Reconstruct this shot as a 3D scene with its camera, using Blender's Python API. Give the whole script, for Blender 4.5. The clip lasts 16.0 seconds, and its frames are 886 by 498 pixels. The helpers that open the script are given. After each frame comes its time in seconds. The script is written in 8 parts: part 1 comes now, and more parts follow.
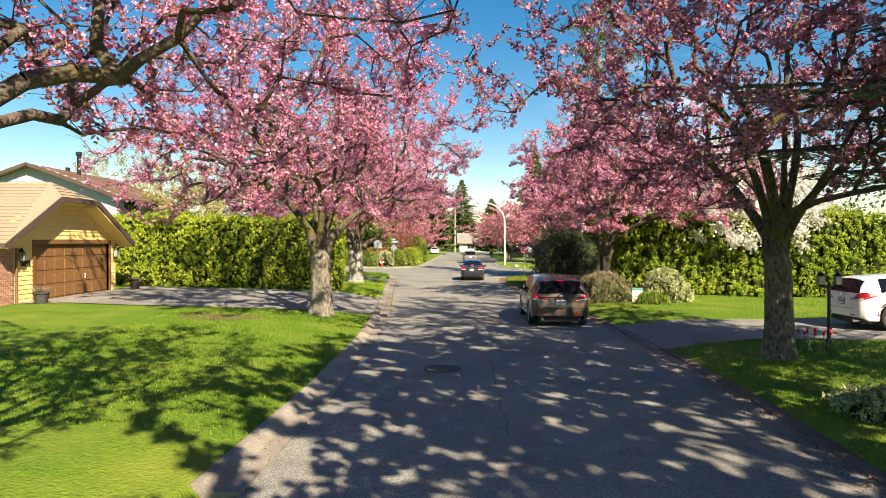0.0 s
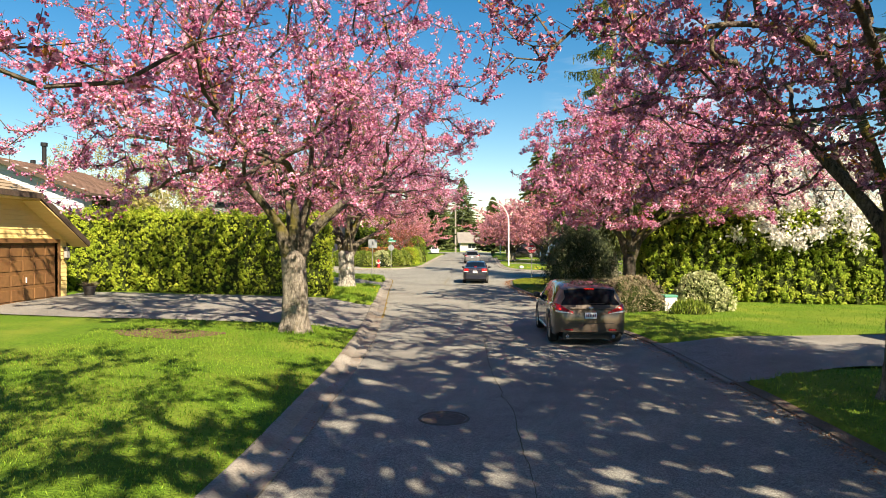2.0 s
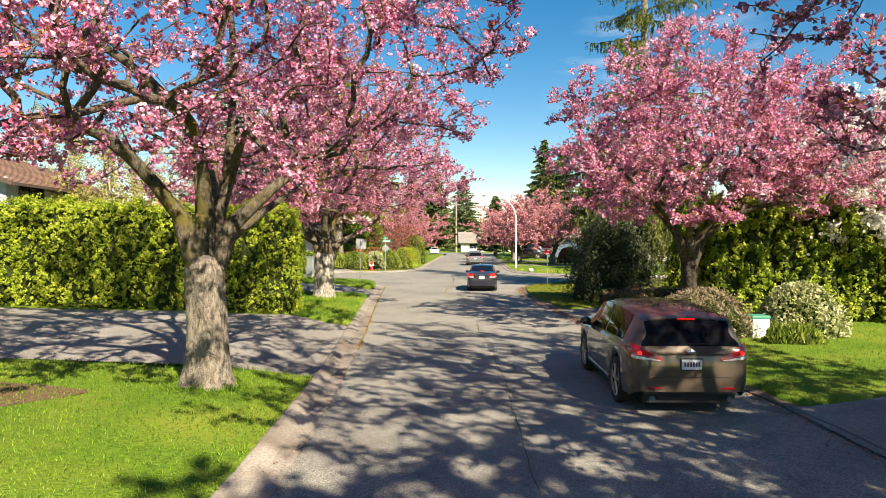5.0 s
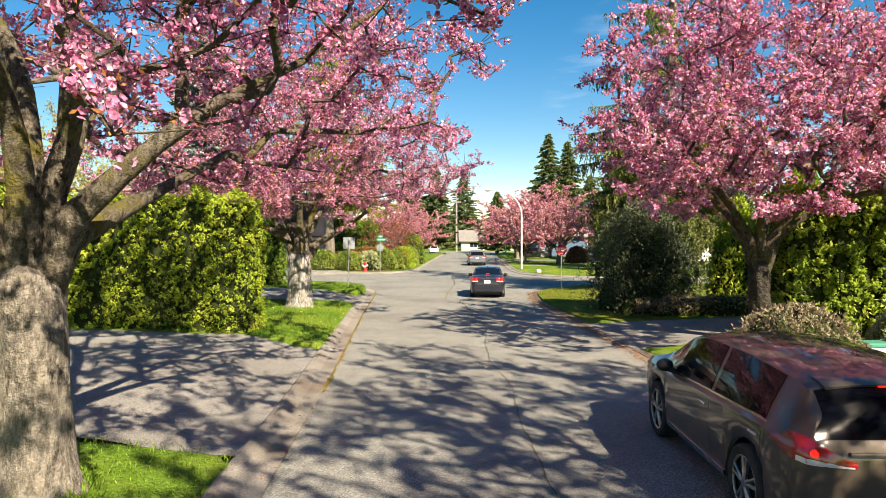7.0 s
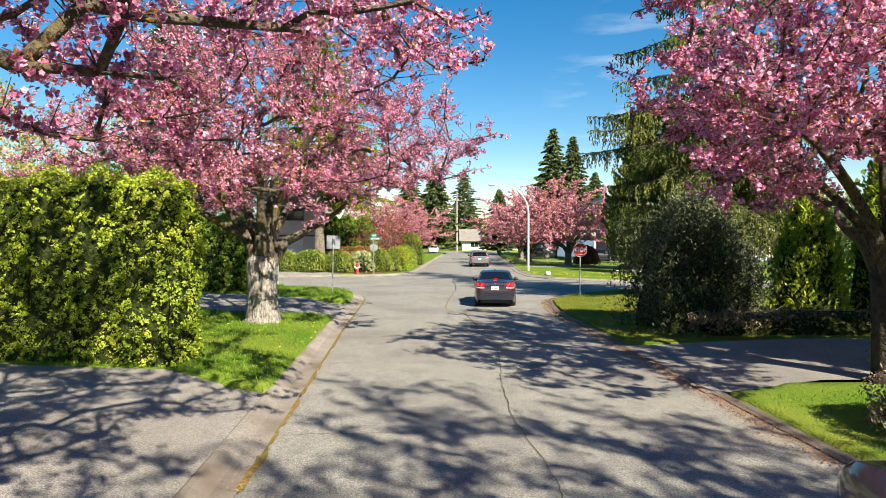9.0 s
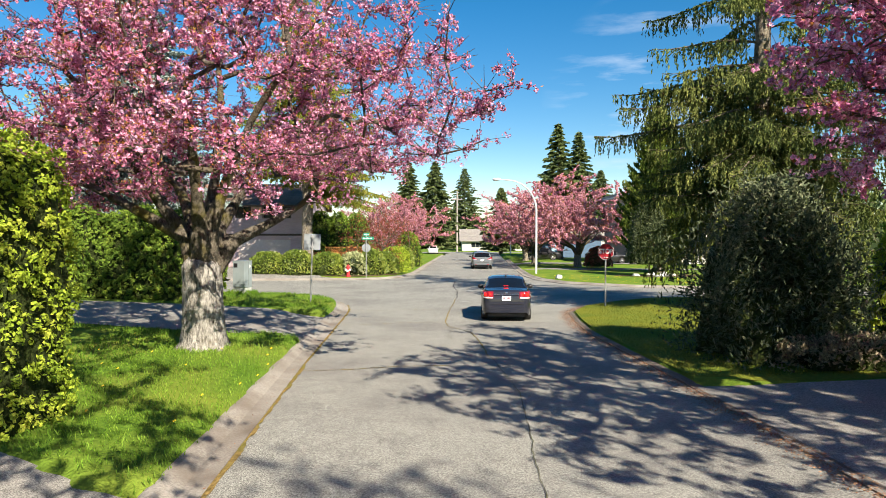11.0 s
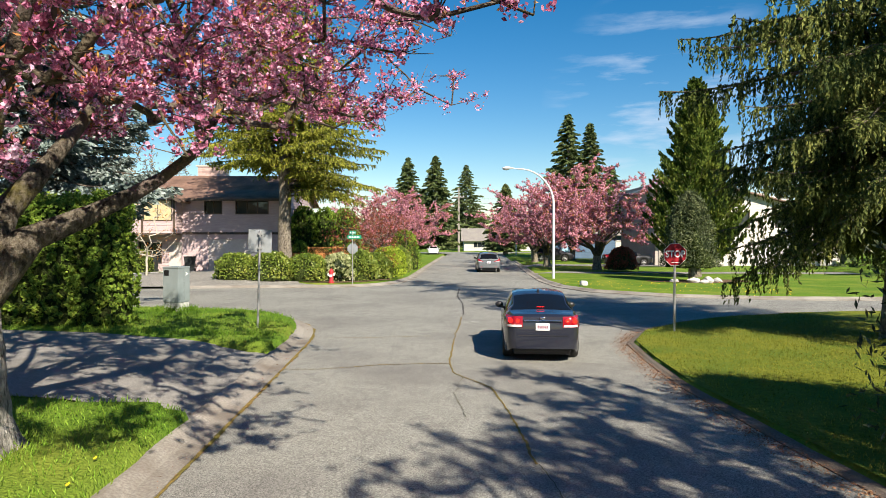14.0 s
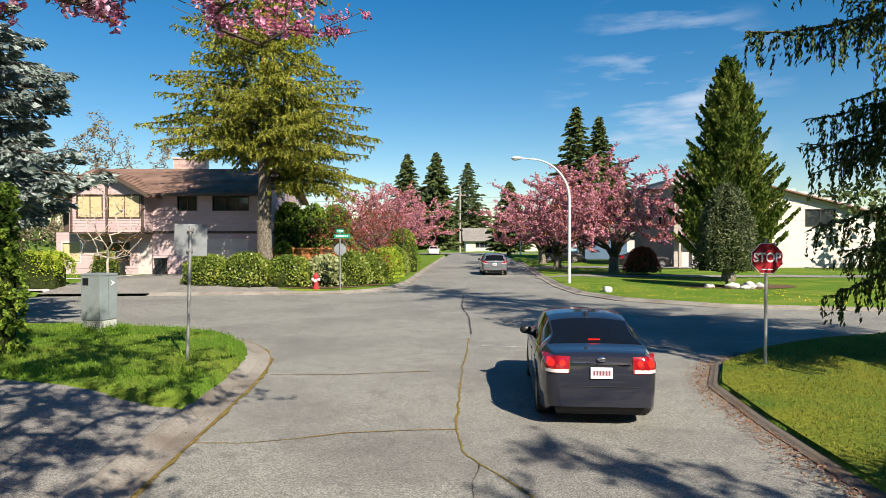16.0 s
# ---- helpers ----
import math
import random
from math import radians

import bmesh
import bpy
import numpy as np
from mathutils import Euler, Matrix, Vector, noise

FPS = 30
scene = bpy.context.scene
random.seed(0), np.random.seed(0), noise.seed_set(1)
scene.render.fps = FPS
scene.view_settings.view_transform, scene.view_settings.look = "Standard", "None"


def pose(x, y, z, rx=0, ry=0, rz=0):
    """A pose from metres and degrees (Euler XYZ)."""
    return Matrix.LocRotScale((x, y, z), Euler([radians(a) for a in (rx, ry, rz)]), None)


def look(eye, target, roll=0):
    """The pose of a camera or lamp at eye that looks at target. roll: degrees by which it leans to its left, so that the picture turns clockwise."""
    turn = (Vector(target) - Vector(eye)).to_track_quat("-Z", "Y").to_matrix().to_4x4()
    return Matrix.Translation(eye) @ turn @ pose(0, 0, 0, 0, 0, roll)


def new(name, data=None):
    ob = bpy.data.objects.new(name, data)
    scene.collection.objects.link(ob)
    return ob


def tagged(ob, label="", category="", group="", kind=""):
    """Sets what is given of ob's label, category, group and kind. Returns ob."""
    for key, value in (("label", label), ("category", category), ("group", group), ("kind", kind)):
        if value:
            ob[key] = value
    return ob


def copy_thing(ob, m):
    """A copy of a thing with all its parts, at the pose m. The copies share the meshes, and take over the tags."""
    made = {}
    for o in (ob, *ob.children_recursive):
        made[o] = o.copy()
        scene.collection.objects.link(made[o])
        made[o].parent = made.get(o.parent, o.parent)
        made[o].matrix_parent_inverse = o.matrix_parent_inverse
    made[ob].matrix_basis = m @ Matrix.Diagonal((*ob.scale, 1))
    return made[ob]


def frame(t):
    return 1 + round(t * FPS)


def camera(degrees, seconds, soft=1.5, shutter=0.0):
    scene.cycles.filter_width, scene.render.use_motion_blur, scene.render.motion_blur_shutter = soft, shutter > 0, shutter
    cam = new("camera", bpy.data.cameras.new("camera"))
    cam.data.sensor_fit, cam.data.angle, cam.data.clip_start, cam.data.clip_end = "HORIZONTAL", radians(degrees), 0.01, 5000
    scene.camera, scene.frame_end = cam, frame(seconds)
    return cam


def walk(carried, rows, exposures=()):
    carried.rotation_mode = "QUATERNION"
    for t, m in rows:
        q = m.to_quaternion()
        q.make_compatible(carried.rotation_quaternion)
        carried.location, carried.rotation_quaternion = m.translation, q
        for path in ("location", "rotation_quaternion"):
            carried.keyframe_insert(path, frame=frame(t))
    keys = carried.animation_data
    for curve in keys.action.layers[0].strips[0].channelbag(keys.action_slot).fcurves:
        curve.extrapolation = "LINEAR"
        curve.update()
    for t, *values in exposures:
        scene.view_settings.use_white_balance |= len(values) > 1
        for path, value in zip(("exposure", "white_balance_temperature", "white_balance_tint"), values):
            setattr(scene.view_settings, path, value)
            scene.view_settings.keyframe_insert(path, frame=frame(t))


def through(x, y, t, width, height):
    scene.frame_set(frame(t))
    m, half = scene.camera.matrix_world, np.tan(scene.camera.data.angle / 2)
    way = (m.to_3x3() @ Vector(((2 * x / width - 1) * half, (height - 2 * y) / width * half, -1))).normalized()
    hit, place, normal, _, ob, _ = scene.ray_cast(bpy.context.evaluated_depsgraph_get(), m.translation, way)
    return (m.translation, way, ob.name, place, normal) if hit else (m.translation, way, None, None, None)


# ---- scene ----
cam = camera(68.1, 16.0, soft=0.5)
METRES, EYE, TILT, LEAN, TURN = 36.93, 2.72, 0.0, 1.45, 0.0
ROWS = [
    (0.0, 0.0000, 0.0000, 0.0000, 0.018, -0.597, -1.45),
    (0.5, -0.0002, 0.0263, -0.0001, 0.035, -0.607, -1.44),
    (1.0, -0.0003, 0.0532, -0.0003, 0.052, -0.624, -1.45),
    (1.5, -0.0007, 0.0805, -0.0005, 0.026, -0.633, -1.45),
    (2.0, -0.0008, 0.1083, -0.0005, 0.026, -0.633, -1.44),
    (2.5, -0.0008, 0.1366, -0.0008, 0.043, -0.589, -1.44),
    (3.0, -0.0016, 0.1658, -0.0009, 0.035, -0.580, -1.42),
    (3.5, -0.0022, 0.1959, -0.0010, 0.043, -0.597, -1.41),
    (4.0, -0.0015, 0.2267, -0.0012, 0.052, -0.589, -1.41),
    (6.5, -0.0011, 0.3854, -0.0003, 0.035, -0.745, -1.43),
    (7.0, -0.0009, 0.4175, -0.0003, 0.035, -0.771, -1.43),
    (7.5, -0.0004, 0.4498, -0.0005, 0.043, -0.788, -1.42),
    (8.0, -0.0002, 0.4823, -0.0008, 0.052, -0.788, -1.44),
    (8.5, -0.0005, 0.5146, -0.0011, 0.052, -0.797, -1.41),
    (9.0, -0.0004, 0.5464, -0.0014, 0.043, -0.797, -1.40),
    (11.5, -0.0005, 0.7052, -0.0024, 0.035, -0.771, -1.56),
    (12.0, -0.0003, 0.7377, -0.0025, 0.061, -0.780, -1.57),
    (12.5, -0.0003, 0.7681, -0.0027, 0.061, -0.780, -1.57),
    (13.0, -0.0003, 0.8009, -0.0030, 0.069, -0.780, -1.57),
    (13.5, -0.0008, 0.8342, -0.0034, 0.078, -0.754, -1.53),
    (14.0, -0.0016, 0.8680, -0.0035, 0.078, -0.780, -1.48),
    (14.5, -0.0020, 0.9016, -0.0038, 0.087, -0.771, -1.48),
    (15.0, -0.0022, 0.9347, -0.0039, 0.122, -0.788, -1.48),
    (15.5, -0.0025, 0.9677, -0.0042, 0.112, -0.788, -1.48),
    (16.0, -0.0026, 0.9999, -0.0044, 0.139, -0.771, -1.45),
]
walk(cam, [(t, pose(0, 0, EYE, TILT, LEAN, TURN) @ pose(METRES * x, METRES * y, METRES * z, 90 + pitch, roll, yaw)) for t, x, y, z, yaw, pitch, roll in ROWS], [(0, 1.38, 8000, 13), (7, 1.4, 7700, 13), (9, 1.33, 7150, 12), (12.5, 1.22, 6950, 12), (16, 0.92, 6850, 13)])

# ---- light: low spring sun from behind and to the right, clear sky ----
SUN_AZ, SUN_EL = radians(150.5), radians(37.0)
world = bpy.data.worlds.new("sky")
scene.world = world
world.use_nodes = True
wt = world.node_tree
sky = wt.nodes.new("ShaderNodeTexSky")
sky.sky_type, sky.sun_disc = "NISHITA", False
sky.sun_elevation, sky.sun_rotation = SUN_EL, SUN_AZ
sky.air_density, sky.dust_density, sky.ozone_density = 1.0, 0.05, 1.9
tone = wt.nodes.new("ShaderNodeHueSaturation")
tone.inputs["Hue"].default_value, tone.inputs["Saturation"].default_value = 0.499, 1.5
wt.links.new(sky.outputs[0], tone.inputs["Color"])
# thin fair-weather cirrus low over the far right
heading = wt.nodes.new("ShaderNodeTexCoord").outputs["Generated"]
near_cloud = wt.nodes.new("ShaderNodeVectorMath")
near_cloud.operation = "DOT_PRODUCT"
near_cloud.inputs[1].default_value = Vector((0.31, 0.93, 0.19)).normalized()
wt.links.new(heading, near_cloud.inputs[0])
reach_of_cloud = wt.nodes.new("ShaderNodeMapRange")
reach_of_cloud.inputs["From Min"].default_value, reach_of_cloud.inputs["From Max"].default_value = 0.985, 0.999
wt.links.new(near_cloud.outputs["Value"], reach_of_cloud.inputs[0])
flatten = wt.nodes.new("ShaderNodeMapping")
flatten.inputs["Scale"].default_value, flatten.inputs["Rotation"].default_value = (7, 7, 34), (0, radians(9), 0)
wt.links.new(heading, flatten.inputs[0])
wisp = wt.nodes.new("ShaderNodeTexNoise")
wisp.inputs["Scale"].default_value, wisp.inputs["Detail"].default_value, wisp.inputs["Roughness"].default_value = 1.0, 6.0, 0.55
wt.links.new(flatten.outputs[0], wisp.inputs["Vector"])
shape = wt.nodes.new("ShaderNodeMapRange")
shape.inputs["From Min"].default_value, shape.inputs["From Max"].default_value, shape.inputs["To Max"].default_value = 0.5, 0.72, 0.75
wt.links.new(wisp.outputs[0], shape.inputs[0])
cover = wt.nodes.new("ShaderNodeMath")
cover.operation = "MULTIPLY"
wt.links.new(shape.outputs[0], cover.inputs[0])
wt.links.new(reach_of_cloud.outputs[0], cover.inputs[1])
veil = wt.nodes.new("ShaderNodeMix")
veil.data_type = "RGBA"
veil.inputs[7].default_value = (5.4, 6.6, 8.2, 1)
wt.links.new(cover.outputs[0], veil.inputs[0])
wt.links.new(tone.outputs[0], veil.inputs[6])
wt.links.new(veil.outputs[2], wt.nodes["Background"].inputs[0])
wt.nodes["Background"].inputs[1].default_value = 0.062
sun_dir = Vector((math.sin(SUN_AZ) * math.cos(SUN_EL), math.cos(SUN_AZ) * math.cos(SUN_EL), math.sin(SUN_EL)))
sun = new("sun", bpy.data.lights.new("sun", "SUN"))
sun.data.energy, sun.data.angle, sun.data.color = 5.0, radians(0.6), (1.0, 0.93, 0.81)
sun.matrix_world = look(sun_dir * 60, (0, 0, 0))


# ---- materials ----
def material(name, rough=0.8, metal=0.0, spec=0.3):
    m = bpy.data.materials.new(name)
    m.use_nodes = True
    b = m.node_tree.nodes["Principled BSDF"]
    b.inputs["Roughness"].default_value, b.inputs["Metallic"].default_value = rough, metal
    b.inputs["Specular IOR Level"].default_value = spec
    return m, m.node_tree, b


def node(tree, kind, **values):
    n = tree.nodes.new(kind)
    for k, v in values.items():
        n.inputs[k.replace("_", " ")].default_value = v
    return n


def coords(tree, space="Object"):
    return tree.nodes.new("ShaderNodeTexCoord").outputs[space]


def noise_fac(tree, scale, detail=4.0, rough=0.55, lo=0.3, hi=0.7, space="Object", stretch=None):
    src = coords(tree, space)
    if stretch:
        mp = tree.nodes.new("ShaderNodeMapping")
        mp.inputs["Scale"].default_value = stretch
        tree.links.new(src, mp.inputs[0])
        src = mp.outputs[0]
    n = node(tree, "ShaderNodeTexNoise", Scale=scale, Detail=detail, Roughness=rough)
    tree.links.new(src, n.inputs["Vector"])
    r = tree.nodes.new("ShaderNodeMapRange")
    r.inputs["From Min"].default_value, r.inputs["From Max"].default_value = lo, hi
    tree.links.new(n.outputs[0], r.inputs[0])
    return r.outputs[0]


def blend(tree, fac, a, b, mode="MIX"):
    mx = tree.nodes.new("ShaderNodeMix")
    mx.data_type, mx.blend_type = "RGBA", mode
    for sock, v in ((mx.inputs[0], fac), (mx.inputs[6], a), (mx.inputs[7], b)):
        if isinstance(v, (tuple, list)):
            sock.default_value = (*v, 1)
        elif isinstance(v, (int, float)):
            sock.default_value = v
        else:
            tree.links.new(v, sock)
    return mx.outputs[2]


def bump(tree, b, height, strength=0.4, dist=0.02):
    n = node(tree, "ShaderNodeBump", Strength=strength, Distance=dist)
    tree.links.new(height, n.inputs["Height"])
    tree.links.new(n.outputs[0], b.inputs["Normal"])


def grained(name, c0, c1, scale=20.0, c2=None, big=0.6, rough=0.85, spec=0.3, relief=0.3, dist=0.01, metal=0.0, random_amount=0.0):
    """A surface in two scales: fine grain from c0 to c1, and broad patches towards c2."""
    m, t, b = material(name, rough, metal, spec)
    col = blend(t, noise_fac(t, scale), c0, c1)
    if c2:
        col = blend(t, noise_fac(t, big, 3.0, lo=0.42, hi=0.72), col, c2)
    if random_amount:
        info = t.nodes.new("ShaderNodeObjectInfo")
        hsv = t.nodes.new("ShaderNodeHueSaturation")
        r = t.nodes.new("ShaderNodeMapRange")
        r.inputs["To Min"].default_value, r.inputs["To Max"].default_value = 1 - random_amount, 1 + random_amount
        t.links.new(info.outputs["Random"], r.inputs[0])
        t.links.new(r.outputs[0], hsv.inputs["Value"])
        t.links.new(col, hsv.inputs["Color"])
        col = hsv.outputs[0]
    t.links.new(col, b.inputs["Base Color"])
    if relief:
        bump(t, b, noise_fac(t, scale * 1.7), relief, dist)
    return m


def leafy(name, stops, through=0.35, rough=0.7, spec=0.1, patch=0.5, patch_scale=0.5, fine=30.0):
    """Leaves or petals: every small piece takes a colour of its own between the stops, in drifts over the plant; light passes through."""
    m, t, b = material(name, rough, 0.0, spec)
    geo = t.nodes.new("ShaderNodeNewGeometry")
    add = t.nodes.new("ShaderNodeMath")
    add.operation = "MULTIPLY_ADD"
    add.inputs[1].default_value = patch
    t.links.new(noise_fac(t, patch_scale, 3.0, lo=0.35, hi=0.65), add.inputs[0])
    mul = t.nodes.new("ShaderNodeMath")
    mul.operation = "MULTIPLY"
    mul.inputs[1].default_value = 1 - patch
    t.links.new(geo.outputs["Random Per Island"], mul.inputs[0])
    t.links.new(mul.outputs[0], add.inputs[2])
    ramp = t.nodes.new("ShaderNodeValToRGB")
    els = ramp.color_ramp.elements
    while len(els) < len(stops):
        els.new(0.5)
    for e, (p, c) in zip(els, stops):
        e.position, e.color = p, (*c, 1)
    t.links.new(add.outputs[0], ramp.inputs[0])
    grain = t.nodes.new("ShaderNodeMapRange")
    grain.inputs["To Min"].default_value, grain.inputs["To Max"].default_value = 0.5, 1.4
    t.links.new(noise_fac(t, fine, 2.0, 0.6, 0.36, 0.64), grain.inputs[0])
    vein = t.nodes.new("ShaderNodeHueSaturation")
    t.links.new(grain.outputs[0], vein.inputs["Value"])
    t.links.new(ramp.outputs[0], vein.inputs["Color"])
    t.links.new(vein.outputs[0], b.inputs["Base Color"])
    tr = t.nodes.new("ShaderNodeBsdfTranslucent")
    t.links.new(vein.outputs[0], tr.inputs[0])
    mix = t.nodes.new("ShaderNodeMixShader")
    mix.inputs[0].default_value = through
    t.links.new(b.outputs[0], mix.inputs[1])
    t.links.new(tr.outputs[0], mix.inputs[2])
    t.links.new(mix.outputs[0], t.nodes["Material Output"].inputs[0])
    return m


def plain(name, c, rough=0.5, metal=0.0, spec=0.5, coat=0.0, emit=0.0):
    m, t, b = material(name, rough, metal, spec)
    b.inputs["Base Color"].default_value = (*c, 1)
    b.inputs["Coat Weight"].default_value = coat
    b.inputs["Coat Roughness"].default_value = 0.06
    if emit:
        b.inputs["Emission Color"].default_value = (*c, 1)
        b.inputs["Emission Strength"].default_value = emit
    return m


def make_asphalt(name, lo, hi, dark, cracks=True):
    m, t, b = material(name, 0.88, 0.0, 0.25)
    col = blend(t, noise_fac(t, 38, 6.0, 0.8, 0.3, 0.7), lo, hi)
    col = blend(t, noise_fac(t, 2.2, 5.0, 0.6, 0.5, 0.8), col, dark)
    col = blend(t, noise_fac(t, 0.35, 5.0, 0.6, 0.45, 0.75), col, dark)
    vor = node(t, "ShaderNodeTexVoronoi", Scale=70.0)
    t.links.new(coords(t), vor.inputs["Vector"])
    fleck = t.nodes.new("ShaderNodeMapRange")
    fleck.inputs["From Min"].default_value, fleck.inputs["From Max"].default_value = 0.22, 0.05
    t.links.new(vor.outputs[0], fleck.inputs[0])
    scale = t.nodes.new("ShaderNodeMath")
    scale.operation, scale.inputs[1].default_value = "MULTIPLY", 0.35
    t.links.new(fleck.outputs[0], scale.inputs[0])
    col = blend(t, scale.outputs[0], col, (0.42, 0.41, 0.39))
    chip = node(t, "ShaderNodeTexVoronoi", Scale=95.0)
    t.links.new(coords(t), chip.inputs["Vector"])
    sep = t.nodes.new("ShaderNodeSeparateColor")
    t.links.new(chip.outputs["Color"], sep.inputs[0])
    grit = t.nodes.new("ShaderNodeMapRange")
    grit.inputs["To Min"].default_value, grit.inputs["To Max"].default_value = 0.45, 1.55
    t.links.new(sep.outputs[0], grit.inputs[0])
    tint = t.nodes.new("ShaderNodeHueSaturation")
    t.links.new(grit.outputs[0], tint.inputs["Value"])
    t.links.new(col, tint.inputs["Color"])
    col = tint.outputs[0]
    if cracks:
        warp = node(t, "ShaderNodeTexNoise", Scale=1.3, Detail=4.0)
        t.links.new(coords(t), warp.inputs["Vector"])
        shift = t.nodes.new("ShaderNodeVectorMath")
        shift.operation = "MULTIPLY_ADD"
        shift.inputs[1].default_value = (0.7, 0.7, 0)
        t.links.new(warp.outputs[1], shift.inputs[0])
        t.links.new(coords(t), shift.inputs[2])
        v2 = node(t, "ShaderNodeTexVoronoi", Scale=0.22)
        v2.feature = "DISTANCE_TO_EDGE"
        t.links.new(shift.outputs[0], v2.inputs["Vector"])
        line = t.nodes.new("ShaderNodeMapRange")
        line.inputs["From Min"].default_value, line.inputs["From Max"].default_value = 0.006, 0.001
        line.inputs["To Max"].default_value = 0.7
        t.links.new(v2.outputs[0], line.inputs[0])
        col = blend(t, line.outputs[0], col, (0.035, 0.034, 0.03))
    t.links.new(col, b.inputs["Base Color"])
    bump(t, b, noise_fac(t, 75, 3.0), 0.35, 0.006)
    return m


def bark(name, dark, light, moss, moss_at=0.6):
    """Old bark: upright plates, cross bands, pale flakes and patches of moss."""
    m, t, b = material(name, 0.92, 0.0, 0.15)
    plates = noise_fac(t, 15.0, 5.0, 0.7, 0.36, 0.6, stretch=(1.0, 1.0, 0.4))
    bands = noise_fac(t, 4.0, 4.0, 0.7, 0.45, 0.6, stretch=(1.0, 1.0, 3.0))
    fine = noise_fac(t, 42.0, 3.0, 0.7, 0.34, 0.66)
    col = blend(t, plates, dark, light)
    soft = t.nodes.new("ShaderNodeMath")
    soft.operation, soft.inputs[1].default_value = "MULTIPLY", 0.4
    t.links.new(bands, soft.inputs[0])
    col = blend(t, soft.outputs[0], col, tuple(c * 0.45 for c in light))
    col = blend(t, fine, col, light, "OVERLAY")
    col = blend(t, noise_fac(t, 1.7, 4.0, 0.6, moss_at, moss_at + 0.14), col, moss)
    t.links.new(col, b.inputs["Base Color"])
    high = t.nodes.new("ShaderNodeMath")
    high.operation = "ADD"
    t.links.new(plates, high.inputs[0])
    t.links.new(fine, high.inputs[1])
    bump(t, b, high.outputs[0], 0.9, 0.02)
    return m


ASPHALT = make_asphalt("asphalt", (0.107, 0.108, 0.097), (0.35, 0.353, 0.315), (0.15, 0.146, 0.136), False)
DRIVE = make_asphalt("driveway_surface", (0.15, 0.145, 0.13), (0.32, 0.31, 0.285), (0.16, 0.155, 0.14), False)
CONCRETE = grained("concrete", (0.19, 0.175, 0.15), (0.35, 0.33, 0.29), 30, (0.15, 0.125, 0.10), 0.9, 0.9, relief=0.35, random_amount=0.12)
DARK_KERB = grained("tarred_kerb", (0.08, 0.07, 0.06), (0.19, 0.165, 0.14), 35, (0.12, 0.085, 0.055), 1.5, 0.9, relief=0.6)
GRASS_SOIL = grained("turf", (0.06, 0.13, 0.014), (0.13, 0.235, 0.024), 14, (0.19, 0.24, 0.035), 0.5, 0.9, 0.1, 0.8, 0.03)
BLADES = leafy("grass_blades", [(0.0, (0.07, 0.16, 0.018)), (0.5, (0.15, 0.28, 0.03)), (1.0, (0.27, 0.37, 0.06))], 0.4, 0.7, 0.1, 0.5, 0.35)
MOSSY_BLADES = leafy("mossy_grass_blades", [(0.0, (0.09, 0.115, 0.016)), (0.5, (0.205, 0.225, 0.03)), (1.0, (0.37, 0.345, 0.08))], 0.4, 0.7, 0.1, 0.5, 0.5)
SOIL = grained("bare_soil", (0.09, 0.055, 0.035), (0.2, 0.13, 0.085), 12, (0.13, 0.09, 0.06), 0.8, 0.95, 0.1, 0.8, 0.03)
BARK = bark("cherry_bark", (0.07, 0.058, 0.046), (0.36, 0.33, 0.28), (0.15, 0.13, 0.05))
# Dark limb bark with shade put into its colour; serves other branches too.
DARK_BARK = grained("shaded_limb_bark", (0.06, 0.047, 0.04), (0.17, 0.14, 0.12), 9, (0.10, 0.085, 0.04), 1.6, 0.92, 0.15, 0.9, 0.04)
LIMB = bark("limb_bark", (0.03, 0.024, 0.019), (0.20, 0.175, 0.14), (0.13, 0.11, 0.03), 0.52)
GREY_CHERRY = bark("grey_cherry_bark", (0.085, 0.078, 0.067), (0.40, 0.37, 0.325), (0.20, 0.17, 0.10))
PALE_CHERRY = bark("pale_cherry_bark", (0.075, 0.07, 0.064), (0.53, 0.515, 0.48), (0.24, 0.215, 0.15))
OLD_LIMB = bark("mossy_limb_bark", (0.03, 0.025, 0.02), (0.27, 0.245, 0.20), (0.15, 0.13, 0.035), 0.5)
# Bark with the trunk's shade put into its colour, plus paler patches.
SHADED_TRUNK = grained("shaded_trunk_bark", (0.016, 0.013, 0.011), (0.06, 0.05, 0.042), 7, (0.07, 0.065, 0.05), 3.0, 0.92, 0.15, 1.0, 0.05)
BLOSSOM = leafy("pink_blossom", [(0.0, (0.40, 0.085, 0.20)), (0.35, (0.68, 0.24, 0.42)), (0.7, (0.84, 0.45, 0.64)), (1.0, (0.93, 0.74, 0.86))], 0.45, 0.7, 0.1, 0.25, 0.7, 45)
# Duller copy of the pink blossom; the cedar's shade is put into its colour.
SHADED_BLOSSOM = leafy("shaded_blossom", [(0.0, (0.26, 0.08, 0.16)), (0.5, (0.50, 0.20, 0.33)), (1.0, (0.74, 0.47, 0.60))], 0.4, 0.7, 0.1, 0.3, 0.7, 45)
BLOSSOM_RED = leafy("deep_pink_blossom", [(0.0, (0.36, 0.085, 0.16)), (0.45, (0.66, 0.25, 0.40)), (0.8, (0.84, 0.50, 0.67)), (1.0, (0.92, 0.72, 0.85))], 0.45, 0.7, 0.1, 0.3, 0.7, 45)
FAR_BLOSSOM = leafy("far_pink_blossom", [(0.0, (0.46, 0.14, 0.21)), (0.5, (0.70, 0.31, 0.41)), (1.0, (0.88, 0.58, 0.66))], 0.45, 0.7, 0.1, 0.3, 0.7)
